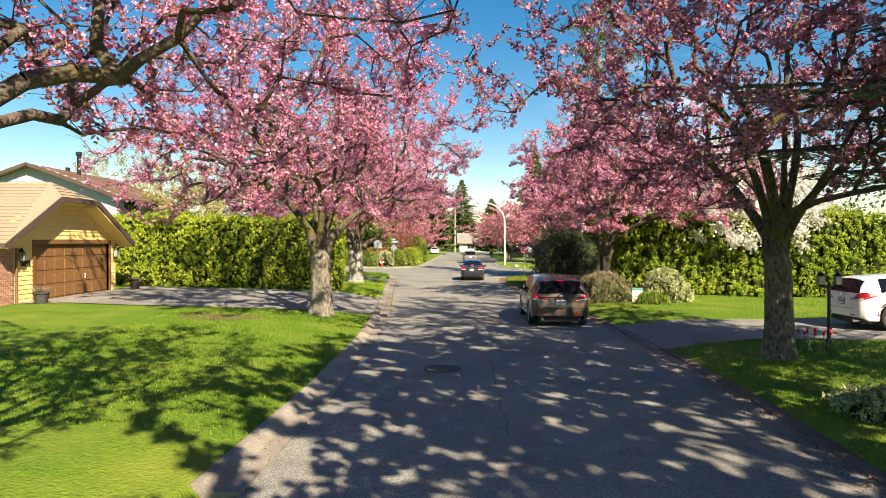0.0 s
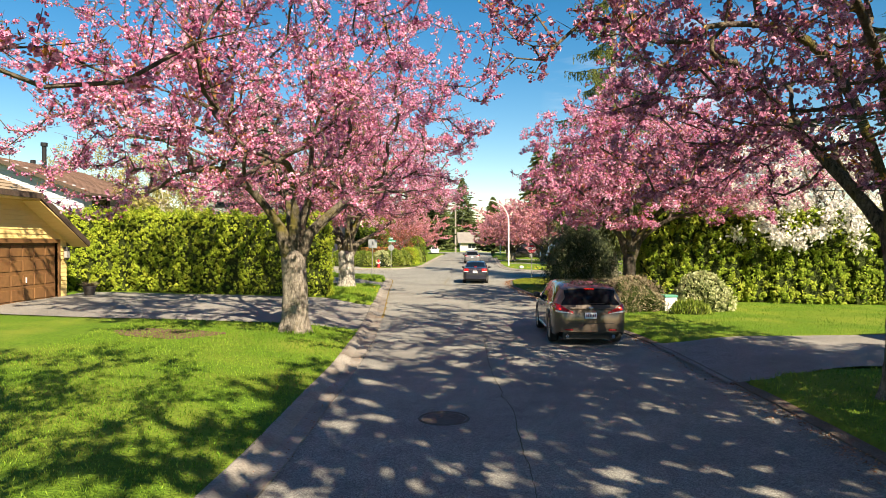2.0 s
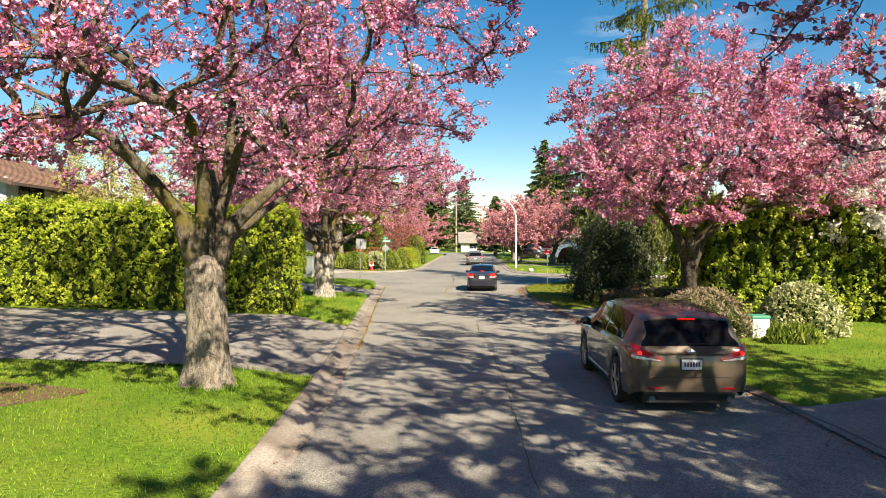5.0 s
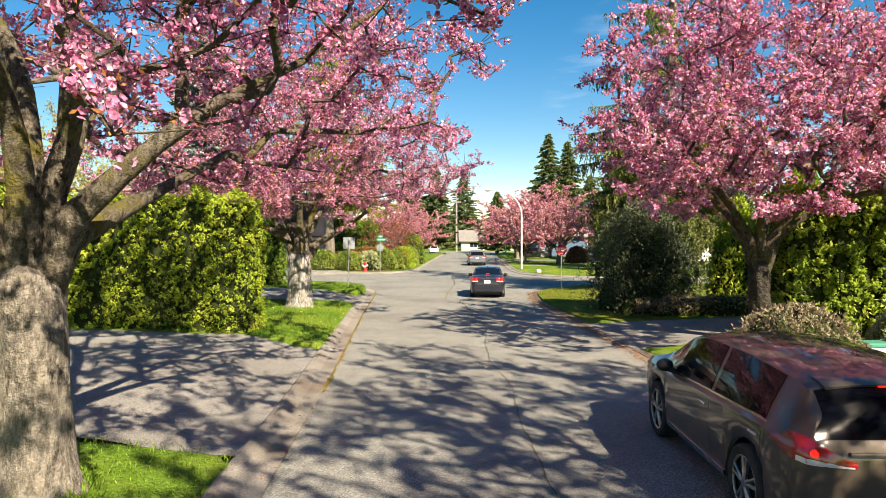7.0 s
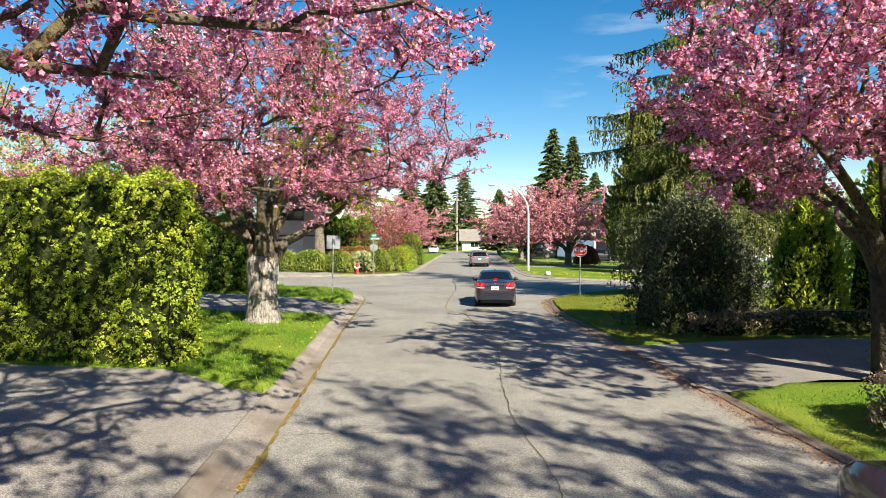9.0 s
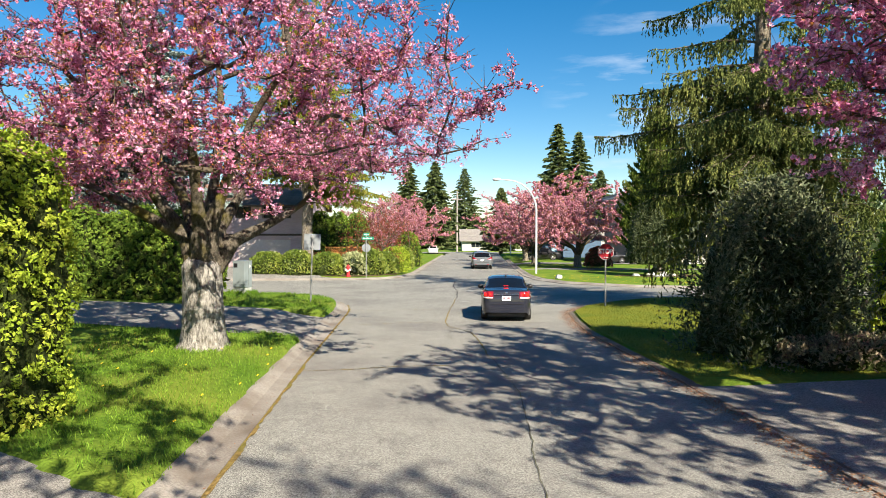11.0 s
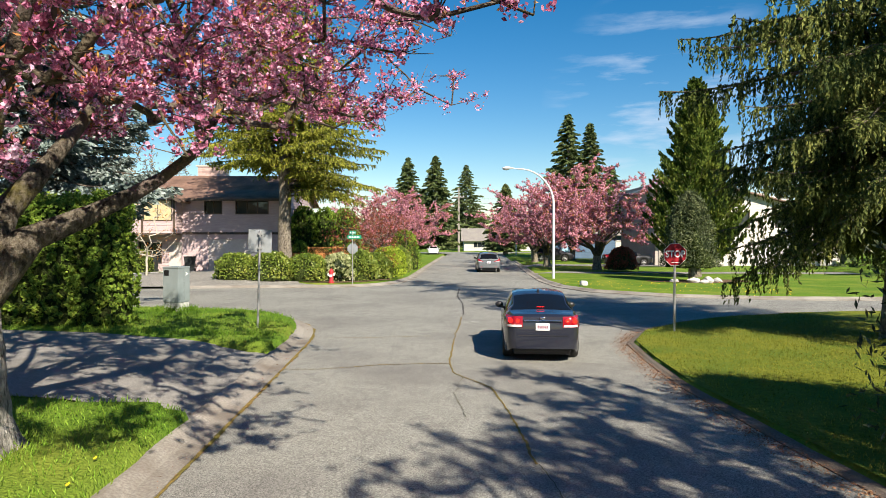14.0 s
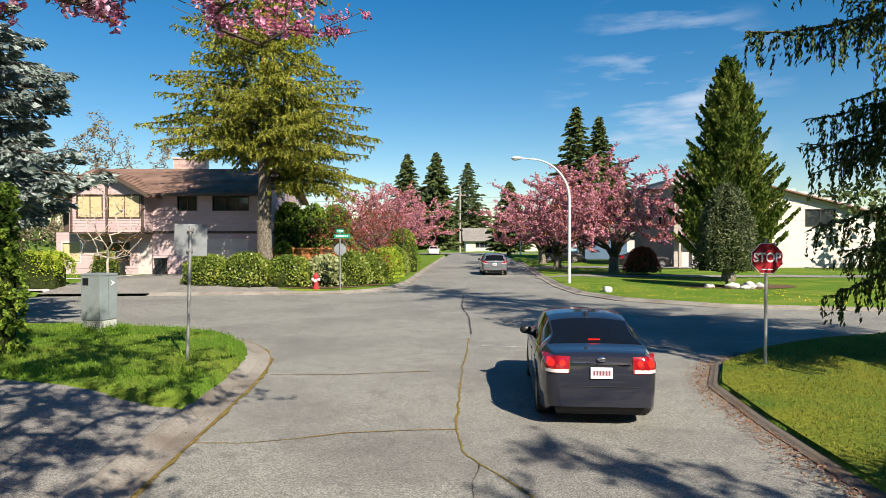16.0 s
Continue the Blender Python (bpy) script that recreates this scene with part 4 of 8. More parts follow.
def draped_conifer(name, x, y, height, reach, top_power, levels, seed, mat, label, trunk_r, droop, drape, needle=(0.065, 0.018), spacing=0.17, side_len=0.9, lean=0.0, tip_up=0.15, category="conifer", trunk_mat=None, fine=0.0, strings=0.12):
    """A conifer with long boughs: each bough carries side shoots, and from these needle strings hang.
    levels: rows of lowest height, highest height, number of boughs, their share of the reach and, where they stand to one side, the angles between.
    Below the height fine the needles are smaller and closer."""
    rng = np.random.default_rng(seed)
    z0 = stand(x, y)
    root = thing(name, (x, y, z0), label, category)
    hs = np.linspace(-0.1, height, 14)
    tr = trunk_r * (1 - np.linspace(0, 1, 14)) ** 0.8 + 0.02
    tr[0] *= 1.4
    mid = np.column_stack([np.cumsum(rng.normal(0, 0.03, 14)), np.cumsum(rng.normal(0, 0.03, 14))])
    ang = np.arange(12) * math.pi / 6
    tv = np.concatenate([np.column_stack([m[0] + r * np.cos(ang) * rng.uniform(0.88, 1.12, 12), m[1] + r * np.sin(ang) * rng.uniform(0.88, 1.12, 12), np.full(12, h)]) for m, r, h in zip(mid, tr, hs)])
    ring = np.arange(14 * 12).reshape(14, 12)
    tf = np.stack([ring[:-1], np.roll(ring[:-1], -1, 1), np.roll(ring[1:], -1, 1), ring[1:]], -1).reshape(-1, 4)
    child("trunk", mesh_of("trunk", tv, [tf], trunk_mat or BARK, smooth=True), root, "rough straight trunk")
    segs, sp, sd = [], [], []
    turn = 0.0
    low = levels[0][0]
    for za, zb_, count, share, *fan in levels:
        for k in range(count):
            h = za + (zb_ - za) * (k + rng.uniform(0, 1)) / count
            f = max(0.0, (h - low) / (height - low))
            r = (reach * share * (1 - f) ** top_power + 0.2) * rng.uniform(0.68, 1.08)
            pitch = 0.5 if h < fine else 1.0
            turn = rng.uniform(*fan) if fan else turn + 2.39996 + rng.normal(0, 0.2)
            dirv = np.array([math.cos(turn), math.sin(turn), 0.0])
            side = np.array([-dirv[1], dirv[0], 0.0])
            dr = droop * rng.uniform(0.6, 1.4) * (1.7 - 1.35 * math.sqrt(f))
            steps = 8
            t = np.linspace(0, 1, steps + 1)
            bend = rng.normal(0, 0.08) * r
            pr = dirv * (r * t)[:, None] + side * (bend * t * t)[:, None]
            pr[:, 2] = h + r * ((0.16 + lean) * t - (dr + 0.05) * t ** 2 + tip_up * t ** 5)
            pr[:, :2] += [np.interp(h, hs, mid[:, 0]), np.interp(h, hs, mid[:, 1])]
            rad = max(0.014, 0.012 * r) * (1 - 0.8 * t)
            segs.append(np.column_stack([pr[:-1], pr[1:], rad[:-1], rad[1:]]))
            shoots = max(5, int(r / spacing))
            for q in range(shoots):
                u = 0.10 + 0.9 * (q + rng.uniform(0, 1)) / shoots
                base = np.array([np.interp(u, t, pr[:, c]) for c in range(3)])
                s2 = side * (1 if q % 2 else -1)
                length = (0.18 + side_len * (1 - u) ** 0.8) * min(1.0, r / 3.5) * rng.uniform(0.5, 1.2)
                d2 = s2 * rng.uniform(0.5, 1.0) + dirv * rng.uniform(0.4, 0.9) + np.array([0, 0, rng.uniform(-0.25, 0.12)])
                d2 /= np.linalg.norm(d2)
                w = np.linspace(0, 1, 4)
                pts = base + d2 * (length * w)[:, None]
                pts[:, 2] -= 0.3 * length * w ** 2
                segs.append(np.column_stack([pts[:-1], pts[1:], np.full(3, 0.008), np.full(3, 0.005)]))
                m = max(3, int(length / (0.055 * pitch)))
                ww = rng.uniform(0, 1.05, m)
                pp = base + d2 * (length * ww)[:, None]
                pp[:, 2] -= 0.3 * length * ww ** 2
                sp.append(pp + rng.normal(0, 0.012, (m, 3)))
                sd.append(d2 + rng.normal(0, 0.45, (m, 3)))
                for _ in range(max(1, int(length / strings))):
                    a = rng.uniform(0.05, 1.0)
                    top = base + d2 * length * a - np.array([0, 0, 0.3 * length * a * a])
                    drop = drape * rng.uniform(0.25, 1.15) * (0.45 + 0.55 * min(1.0, r / 4.0))
                    mm = max(3, int(drop / (0.085 * pitch)))
                    fall = rng.uniform(0, 1, mm)
                    sway = rng.normal(0, 0.08, 2)
                    pp = top + np.column_stack([sway[0] * fall, sway[1] * fall, -drop * fall]) + rng.normal(0, 0.014, (mm, 3))
                    sp.append(pp)
                    sd.append(np.array([0, 0, -1.0]) + d2 * 0.25 + rng.normal(0, 0.4, (mm, 3)))
    v, f = tubes(np.concatenate(segs), 4)
    tagged(child("bough_growth", mesh_of("bough_growth", v, [f], DARK_BARK), root, "arching boughs and side shoots"), kind="stuff")
    p, d = np.concatenate(sp), np.concatenate(sd)
    keep = p[:, 2] > 0.25
    p, d = p[keep], d[keep]
    d /= np.linalg.norm(d, axis=1)[:, None]
    small = np.where(p[:, 2] < fine - 0.6, 0.78, 1.0)
    u, w = scatter_axes(d, needle[0] * small * rng.uniform(0.6, 1.4, len(p)), needle[1] * small * rng.uniform(0.7, 1.3, len(p)), rng)
    v, f = leaf_quads(p, u, w)
    child("crown", mesh_of("crown", v, [f], mat), root, "hanging needle sprays")
    return root


def lumpy(name, u_n, v_n, shape, rng, amount):
    """A closed skin from shape(u, v), roughened, as verts and quads."""
    u, v = np.meshgrid(np.linspace(0, 1, u_n, endpoint=False), np.linspace(0, 1, v_n))
    p = shape(u, v)
    p = p + rng.normal(0, amount, p.shape)
    ii = np.arange(u_n * v_n).reshape(v_n, u_n)
    f = np.stack([ii[:-1], np.roll(ii[:-1], -1, 1), np.roll(ii[1:], -1, 1), ii[1:]], -1).reshape(-1, 4)
    return p.reshape(-1, 3), f


def shrub(name, x, y, rx, ry, h, seed, mat, label, leaves=2500, size=0.06, width=0.5, upright=0.2, square=2.2, low=0.0, group="", category="shrub", taper=0.0, lump=0.12, z0=None, inner=0.84, turn=0.0, knobs=6, shag=0.05, tuft=0.045):
    """A dense shrub: leaves all over its uneven skin, and a core coloured dark for the shade between them. square: 2 is
    round, more is boxy; taper narrows it upwards.
    """
    rng = np.random.default_rng(seed)
    z0 = stand(x, y) if z0 is None else z0
    root = thing(name, (x, y, z0), label, category, group, turn=turn)
    ph = rng.uniform(0, 6.28, 12)

    def skin(a, b):
        """a: round angle, b: up angle from foot to top, both 0..1."""
        th = a * 2 * np.pi
        el = b * np.pi / 2
        ce, se = np.cos(el), np.sin(el)
        q = 2.0 / square
        cx, cy = np.sign(np.cos(th)) * np.abs(np.cos(th)) ** q, np.sign(np.sin(th)) * np.abs(np.sin(th)) ** q
        ring = np.abs(ce) ** q
        zz = se ** q
        ring = ring * (1 - taper * zz)
        bumpy = 1 + lump * (0.5 * np.sin(knobs * th + ph[0] + 3 * zz) + 0.35 * np.sin(knobs * 2.1 * th + ph[1] - 4 * zz) + 0.4 * np.sin(7 * zz + ph[2] + 2 * th))
        return np.stack([rx * cx * ring * bumpy, ry * cy * ring * bumpy, low + (h - low) * zz * (1 + 0.35 * lump * np.sin(knobs * 1.3 * th + ph[3]))], -1)

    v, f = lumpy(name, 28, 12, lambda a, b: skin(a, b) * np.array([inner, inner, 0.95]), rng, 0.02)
    child("inner_growth", mesh_of("inner_growth", v, [f], GAP_SHADE, smooth=True), root, "dark core standing in for shade between the leaves")
    if low > 0.2:
        tv, tf = tubes([[0, 0, -0.1, 0, 0, low + 0.3, 0.07, 0.05]], 7)
        child("stem", mesh_of("stem", tv, [tf], BARK), root)
    # more leaves where the skin is larger
    a, b = rng.uniform(0, 1, leaves * 2), rng.uniform(0, 1, leaves * 2) ** 0.9
    keep = rng.uniform(0, 1, leaves * 2) < np.cos(b * np.pi / 2) * 0.85 + 0.25
    a, b = a[keep][:leaves], b[keep][:leaves]
    p = skin(a, b)
    eps = 0.01
    n = np.cross(skin(a + eps, b) - p, skin(a, np.clip(b + eps, 0, 1)) - p + 1e-6)
    n /= np.linalg.norm(n, axis=1)[:, None] + 1e-9
    out = p * np.array([1 / rx, 1 / ry, 0.4 / h])
    n *= np.sign((n * out).sum(1))[:, None]
    p = p + n * rng.uniform(0.0, 1.0, (len(p), 1)) ** 3 * shag + n * rng.uniform(-0.10, 0.04, (len(p), 1)) * min(1.0, 0.6 + h * 0.15)
    waves = rng.normal(0, 1, (7, 3)) * rng.uniform(5, 13, (7, 1))
    p = p + n * (tuft * np.clip(np.sin(p @ waves.T + rng.uniform(0, 6.28, 7)).sum(1) / 2.0, -1.2, 1.2))[:, None]
    d = n * 0.6 + unit(len(p), rng) * 0.9 + np.array([0, 0, upright])
    d /= np.linalg.norm(d, axis=1)[:, None]
    u, w = scatter_axes(d, size * rng.uniform(0.6, 1.4, len(p)), size * width * rng.uniform(0.7, 1.3, len(p)), rng)
    lv, lf = leaf_quads(p, u, w)
    child("crown", mesh_of("crown", lv, [lf], mat), root, "leaves")
    return root


def hedge_shrub(name, x, y, rx, ry, h, seed, mat, label, group, tufts_per_m2=50, size=0.045, tuft_r=0.12, plume=1.3, per=13, open_end=False):
    """One clipped hedge plant: leaf tufts evenly over its bulging sides and its feathered top, round a core coloured
    dark for shade.
    """
    rng = np.random.default_rng(seed)
    root = thing(name, (x, y, stand(x, y)), label, "hedge", group)
    ph = rng.uniform(0, 6.28, 8)

    def place(face, a, b):
        """face 0 to 3: sides, 4: top; a runs along it and b up it, both -1 to 1."""
        zz = (b + 1) / 2
        wide = 1 - 0.16 * zz ** 3 - 0.05 * (1 - zz) ** 4
        out = 1 + 0.06 * np.sin(2.3 * zz * h + ph[0] + 2 * a) + 0.05 * np.sin(4.1 * zz * h + ph[1] - 3 * a) + 0.04 * np.sin(5 * a + ph[2] + 1.7 * zz * h)
        round_off = 1 - 0.10 * a ** 4
        px = np.choose(face, [a * rx * wide, a * rx * wide, rx * wide * out * round_off, -rx * wide * out * round_off, a * rx * 0.86])
        py = np.choose(face, [-ry * wide * out * round_off, ry * wide * out * round_off, a * ry * wide, a * ry * wide, b * ry * 0.86])
        pz = np.where(face == 4, h * (1.0 + 0.04 * np.sin(4 * a + ph[3]) - 0.06 * (a ** 4 + b ** 4)), zz * h)
        nx = np.choose(face, [0 * a, 0 * a, 1 + 0 * a, -1 + 0 * a, 0 * a])
        ny = np.choose(face, [-1 + 0 * a, 1 + 0 * a, 0 * a, 0 * a, 0 * a])
        nz = np.where(face == 4, 1.0, 0.15 + 0.5 * zz ** 6)
        return np.stack([px, py, pz], -1), np.stack([nx, ny, nz], -1)

    area = np.array([2 * rx * h, 2 * rx * h, 2 * ry * h, 2 * ry * h, 4 * rx * ry])
    area *= 1.0 if open_end else np.array([1.0, 0.4, 0.45, 0.45, 1.0])
    count = int(area.sum() * tufts_per_m2)
    face = rng.choice(5, count, p=area / area.sum())
    c, n = place(face, rng.uniform(-1, 1, count), rng.uniform(-1, 1, count))
    n /= np.linalg.norm(n, axis=1)[:, None]
    c = c + n * rng.uniform(-0.12, 0.06, (count, 1))
    own = np.repeat(np.arange(count), per)
    d = unit(len(own), rng) + n[own] * 0.9 + np.array([0, 0, 0.25])
    d /= np.linalg.norm(d, axis=1)[:, None]
    rad = tuft_r * rng.uniform(0.55, 1.3, count) * np.where(face == 4, plume, 1.0)
    p = c[own] + d * np.array([1, 1, 1.15]) * (rad[own] * rng.uniform(0.25, 1.0, len(own)))[:, None]
    p[:, 2] = np.maximum(p[:, 2], 0.03)
    lie = np.cross(d, unit(len(own), rng)) + d * rng.normal(0, 0.35, (len(own), 1))
    lie[:, 2] += 0.3
    lie /= np.linalg.norm(lie, axis=1)[:, None]
    across = np.cross(d + 0.3 * unit(len(own), rng), lie)
    across /= np.linalg.norm(across, axis=1)[:, None]
    lv, lf = leaf_quads(p, lie * (size * rng.uniform(0.7, 1.4, len(own)))[:, None], across * (size * 0.6 * rng.uniform(0.7, 1.3, len(own)))[:, None])
    child("crown", mesh_of("crown", lv, [lf], mat), root, "tufted leaf sprays")
    vs, fs, n0 = [], [], 0
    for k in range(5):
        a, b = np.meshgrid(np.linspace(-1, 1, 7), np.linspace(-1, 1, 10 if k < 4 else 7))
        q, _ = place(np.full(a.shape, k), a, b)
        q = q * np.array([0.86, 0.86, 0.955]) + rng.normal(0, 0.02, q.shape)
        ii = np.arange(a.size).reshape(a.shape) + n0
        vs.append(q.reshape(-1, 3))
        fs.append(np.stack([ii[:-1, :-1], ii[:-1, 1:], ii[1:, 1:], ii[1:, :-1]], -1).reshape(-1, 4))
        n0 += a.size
    child("inner_growth", mesh_of("inner_growth", np.concatenate(vs), [np.concatenate(fs)], GAP_SHADE, smooth=True), root, "dark core standing in for shade between the leaves")
    return root


def hedge_plant_row(points, h, seed, mat, label, group, rx=0.56, ry=0.72, tops=None, near=0, **kind):
    rng = np.random.default_rng(seed)
    for i, (px, py) in enumerate(points):
        hh = h * rng.uniform(0.95, 1.05) if tops is None else tops[i]
        look_of = dict(kind)
        if i < near:
            look_of["size"], look_of["tufts_per_m2"], look_of["tuft_r"] = 0.032, 62, 0.10
        look_of["open_end"] = i == 0
        hedge_shrub("cedar_hedge_shrub", px, py, rx * rng.uniform(0.95, 1.08), ry * rng.uniform(0.9, 1.1), hh, seed * 50 + i, mat, label, group, **look_of)


def bare_tree(x, y, height, radius, fork_h, trunk_r, seed, label, bark, category="tree", targets=160, buds=0, bud_mat=None, bud=0.04, low=None, name="bare_tree"):
    """A leafless spring tree: trunk, limbs and twigs, with buds or thin blossom where given."""
    rng = np.random.default_rng(seed)
    z0 = stand(x, y)
    root = thing(name, (x, y, z0), label, category)
    low = fork_h if low is None else low
    d = unit(targets, rng)
    d[:, 2] = np.abs(d[:, 2])
    rr = rng.uniform(0.2, 1, (targets, 1)) ** 0.5
    pts = d * rr * np.array([radius, radius, height - low]) + np.array([0, 0, low])
    nodes = np.array([(0, 0, 0), (0.04, 0, fork_h / 2), (0, 0.03, fork_h), (0.05, 0.05, fork_h + 0.3)])
    n2, p2, l2, _ = grow_on(nodes, np.array([0, 0, 1, 2]), np.array([0, fork_h / 2, fork_h, fork_h + 0.3]), pts, rng, 0.5, 0.3)
    radii = pipe_radii(n2, p2, 0.008, 2.2)
    radii = np.maximum(radii * trunk_r / radii[1], 0.006)
    seg = np.concatenate([n2[p2[1:]], n2[1:], radii[p2[1:], None], radii[1:, None]], 1)
    seg[:, 6] = np.minimum(seg[:, 6], seg[:, 7] * 1.5)
    seg[0, 2] = -0.15
    v, f = tubes(seg, 5)
    child("branchwork", mesh_of("branchwork", v, [f], bark, smooth=True), root)
    if buds:
        k = rng.choice(np.flatnonzero(radii < 0.03), buds)
        p = n2[k] + rng.normal(0, 0.16, (buds, 3))
        u, w = scatter_axes(unit(buds, rng), bud * rng.uniform(0.6, 1.4, buds), bud * 0.6, rng)
        lv, lf = leaf_quads(p, u, w)
        child("crown", mesh_of("crown", lv, [lf], bud_mat), root)
    return root


def woods(name, pieces, seed, mat, label, leaf=0.7, per=420):
    """Far woods as one sheet of many leafy crowns, rows of x, y, height, radius."""
    rng = np.random.default_rng(seed)
    vs, fs, n0 = [], [], 0
    for x, y, h, r in pieces:
        d = unit(per, rng)
        rr = rng.uniform(0.4, 1, (per, 1)) ** 0.4
        p = d * rr * np.array([r, r, h * 0.55]) + np.array([x, y, h * 0.5])
        p[:, 2] = np.maximum(p[:, 2], 0.3)
        u, w = scatter_axes(unit(per, rng), leaf * rng.uniform(0.5, 1.3, per), leaf * 0.6, rng)
        v, f = leaf_quads(p, u, w)
        vs.append(v)
        fs.append(f + n0)
        n0 += len(v)
    ob = new(name, mesh_of(name, np.concatenate(vs), [np.concatenate(fs)], mat))
    return tagged(ob, label, "woods", "", "stuff")


def off_path(x, y, z):
    """True for places too near the way down the middle of the street."""
    return (np.abs(x + 0.1) < 1.5) & (np.abs(z - 2.75) < 1.35)


PINK = "mature cherry tree in full pink blossom on the verge"


def below_sight_line(x, y, z):
    """True for places cut from the gnarled cherry, along a slope that fits its crown to the camera's view."""
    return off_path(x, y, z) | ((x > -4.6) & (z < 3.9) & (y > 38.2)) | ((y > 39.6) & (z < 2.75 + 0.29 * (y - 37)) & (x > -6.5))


cherry(-4.1, 21.8, 12.4, 6.4, 2.7, 2.25, 0.35, 11, 38000, 0.034, "old cherry tree in full pink blossom, pale stout trunk", clear=off_path, offset=(-0.7, 0.7), squash=1.1, belly=0.35, leaf_share=0.16, trunk_mat=GREY_CHERRY, limb_mat=OLD_LIMB)
cherry(-5.2, 38.9, 11.2, 6.2, 2.5, 2.0, 0.42, 23, 38000, 0.033, "old cherry tree with reddish pink blossom and a gnarled pale trunk", BLOSSOM_RED, clear=below_sight_line, leaf_share=0.3, offset=(0.0, 0.1), squash=0.95, belly=0.26, trunk_mat=PALE_CHERRY, limb_mat=OLD_LIMB, targets=1200)
cherry(-4.3, 4.6, 9.4, 5.6, 3.0, 2.3, 0.2, 31, 17500, 0.034, PINK, clear=off_path, leaf_share=0.3, offset=(-0.3, 0.6))
cherry(7.5, 14.7, 12.4, 6.4, 2.9, 2.4, 0.30, 47, 29000, 0.041, "shaded cherry tree with purple-pink blossom tinted for shade and a dark trunk", SHADED_BLOSSOM, clear=off_path, leaf_share=0.16, cups=4, limb_mat=OLD_LIMB)
cherry(7.9, 31.8, 8.9, 5.5, 2.8, 2.2, 0.27, 59, 38000, 0.036, "broad cherry tree in pink blossom with a trunk darkened for shade", clear=lambda x, y, z: off_path(x, y, z) | ((y < 29.5) & (z < 3.4) & (x > 8)), leaf_share=0.22, trunk_mat=SHADED_TRUNK, offset=(0.4, -0.8), squash=0.92)
# Stays unseen: crown stretched to shade the road, cut to clear the camera's view.
cherry(7.6, -1.8, 12.6, 5.7, 3.0, 2.3, 0.36, 61, 22000, 0.05, PINK, clear=lambda x, y, z: off_path(x, y, z) | ((y > 2.5) & (z < 3.1 + 0.42 * y)), offset=(-0.2, 4.0), cluster_r=0.18, targets=1500, squash=1.25, cups=0)

# far cherries: one tree grown, the rest stand as turned copies
far_cherry = cherry(12.4, 85.2, 9.3, 6.2, 1.5, 1.6, 0.34, 71, 10500, 0.1, "round cherry tree in dusky pink blossom on a far lawn", FAR_BLOSSOM, "cherry trees beyond the side street", targets=300, cluster_r=0.13, cups=0)
for px, py, turn, sc in ((9.3, 91.5, 70, 0.92), (9.8, 103.6, 150, 0.95), (15.4, 111, 220, 1.0), (15.8, 122, 300, 0.9), (-4.4, 99, 40, 0.86), (-7.5, 110, 190, 1.0)):
    c = copy_thing(far_cherry, pose(px, py, stand(px, py), 0, 0, turn))
    c.scale = (sc, sc, sc)

# cedar hedges
LEFT_HEDGE = [(-5.6 - 0.93 * i, 33.05 + 0.03 * i) for i in range(13)]
hedge_plant_row(LEFT_HEDGE, 3.45, 5, THUJA, "tall clipped cedar hedge shrub with yellow-green tips", "cedar hedge beside the garage driveway", tops=[3.5, 3.6, 3.5, 3.4, 3.4, 3.45, 3.4, 3.4, 3.45, 3.5, 3.4, 3.45, 3.4], near=4, plume=1.7)
hedge_plant_row([(-8.85 - 0.95 * i, 49.0 + 0.04 * i) for i in range(8)], 3.2, 6, DEEP_THUJA, "dark cedar hedge shrub", "cedar hedge by the corner", size=0.05)
hedge_plant_row([(9.2 + 0.98 * i, 32.5 - 0.20 * i) for i in range(14)], 3.75, 7, MID_THUJA, "dense yellow-green cedar hedge shrub", "cedar hedge on the far side of the lawn", tuft_r=0.17, tufts_per_m2=27, size=0.055, per=16)

# spruces and other conifers
draped_conifer("spruce_tree", 11.3, 48.3, 24.0, 6.0, 0.5, [(2.7, 4.4, 40, 0.66), (4.4, 6.5, 36, 0.76), (6.5, 9.0, 26, 0.96), (9.0, 23.6, 40, 1.0)], 81, SPRUCE, "tall spruce with weeping boughs over the corner lawn", 0.34, 0.32, 0.66, (0.085, 0.028), 0.145, 0.95, fine=8.0, strings=0.075)
conifer("cedar_tree", 10.9, 10.4, 9.2, 6.4, 3.4, 88, GREY_NEEDLE, "grey-green cedar with level boughs in shade", 96, 360, 0.10, 0.034, 0.05, 0.05, 0.7, 0.34, 0.0, flat=True)
conifer("blue_spruce", -13.7, 53.6, 15.0, 4.6, 2.9, 82, BLUE, "blue spruce with pale frosted needles", 200, 430, 0.115, 0.05, 0.4, 0.35, 0.8, 0.3, 0.25, ragged=0.75)
draped_conifer("golden_cedar", -9.9, 72.8, 21.0, 7.0, 0.72, [(4.9, 7.0, 16, 0.92, -0.9, 0.9), (6.7, 10.0, 50, 1.0), (10.0, 20.7, 100, 1.0)], 83, GOLD, "broad golden-green cedar in front of the grey house", 0.42, 0.2, 0.22, (0.12, 0.034), 0.18, 1.6, 0.06, 0.05, strings=0.15)
conifer("cypress_tree", 16.6, 75.5, 13.0, 3.5, 0.3, 84, CYPRESS, "tall dense cypress cone beside the beige house", 290, 230, 0.11, 0.055, -0.55, -0.7, 0.75, 0.3, 0.0)
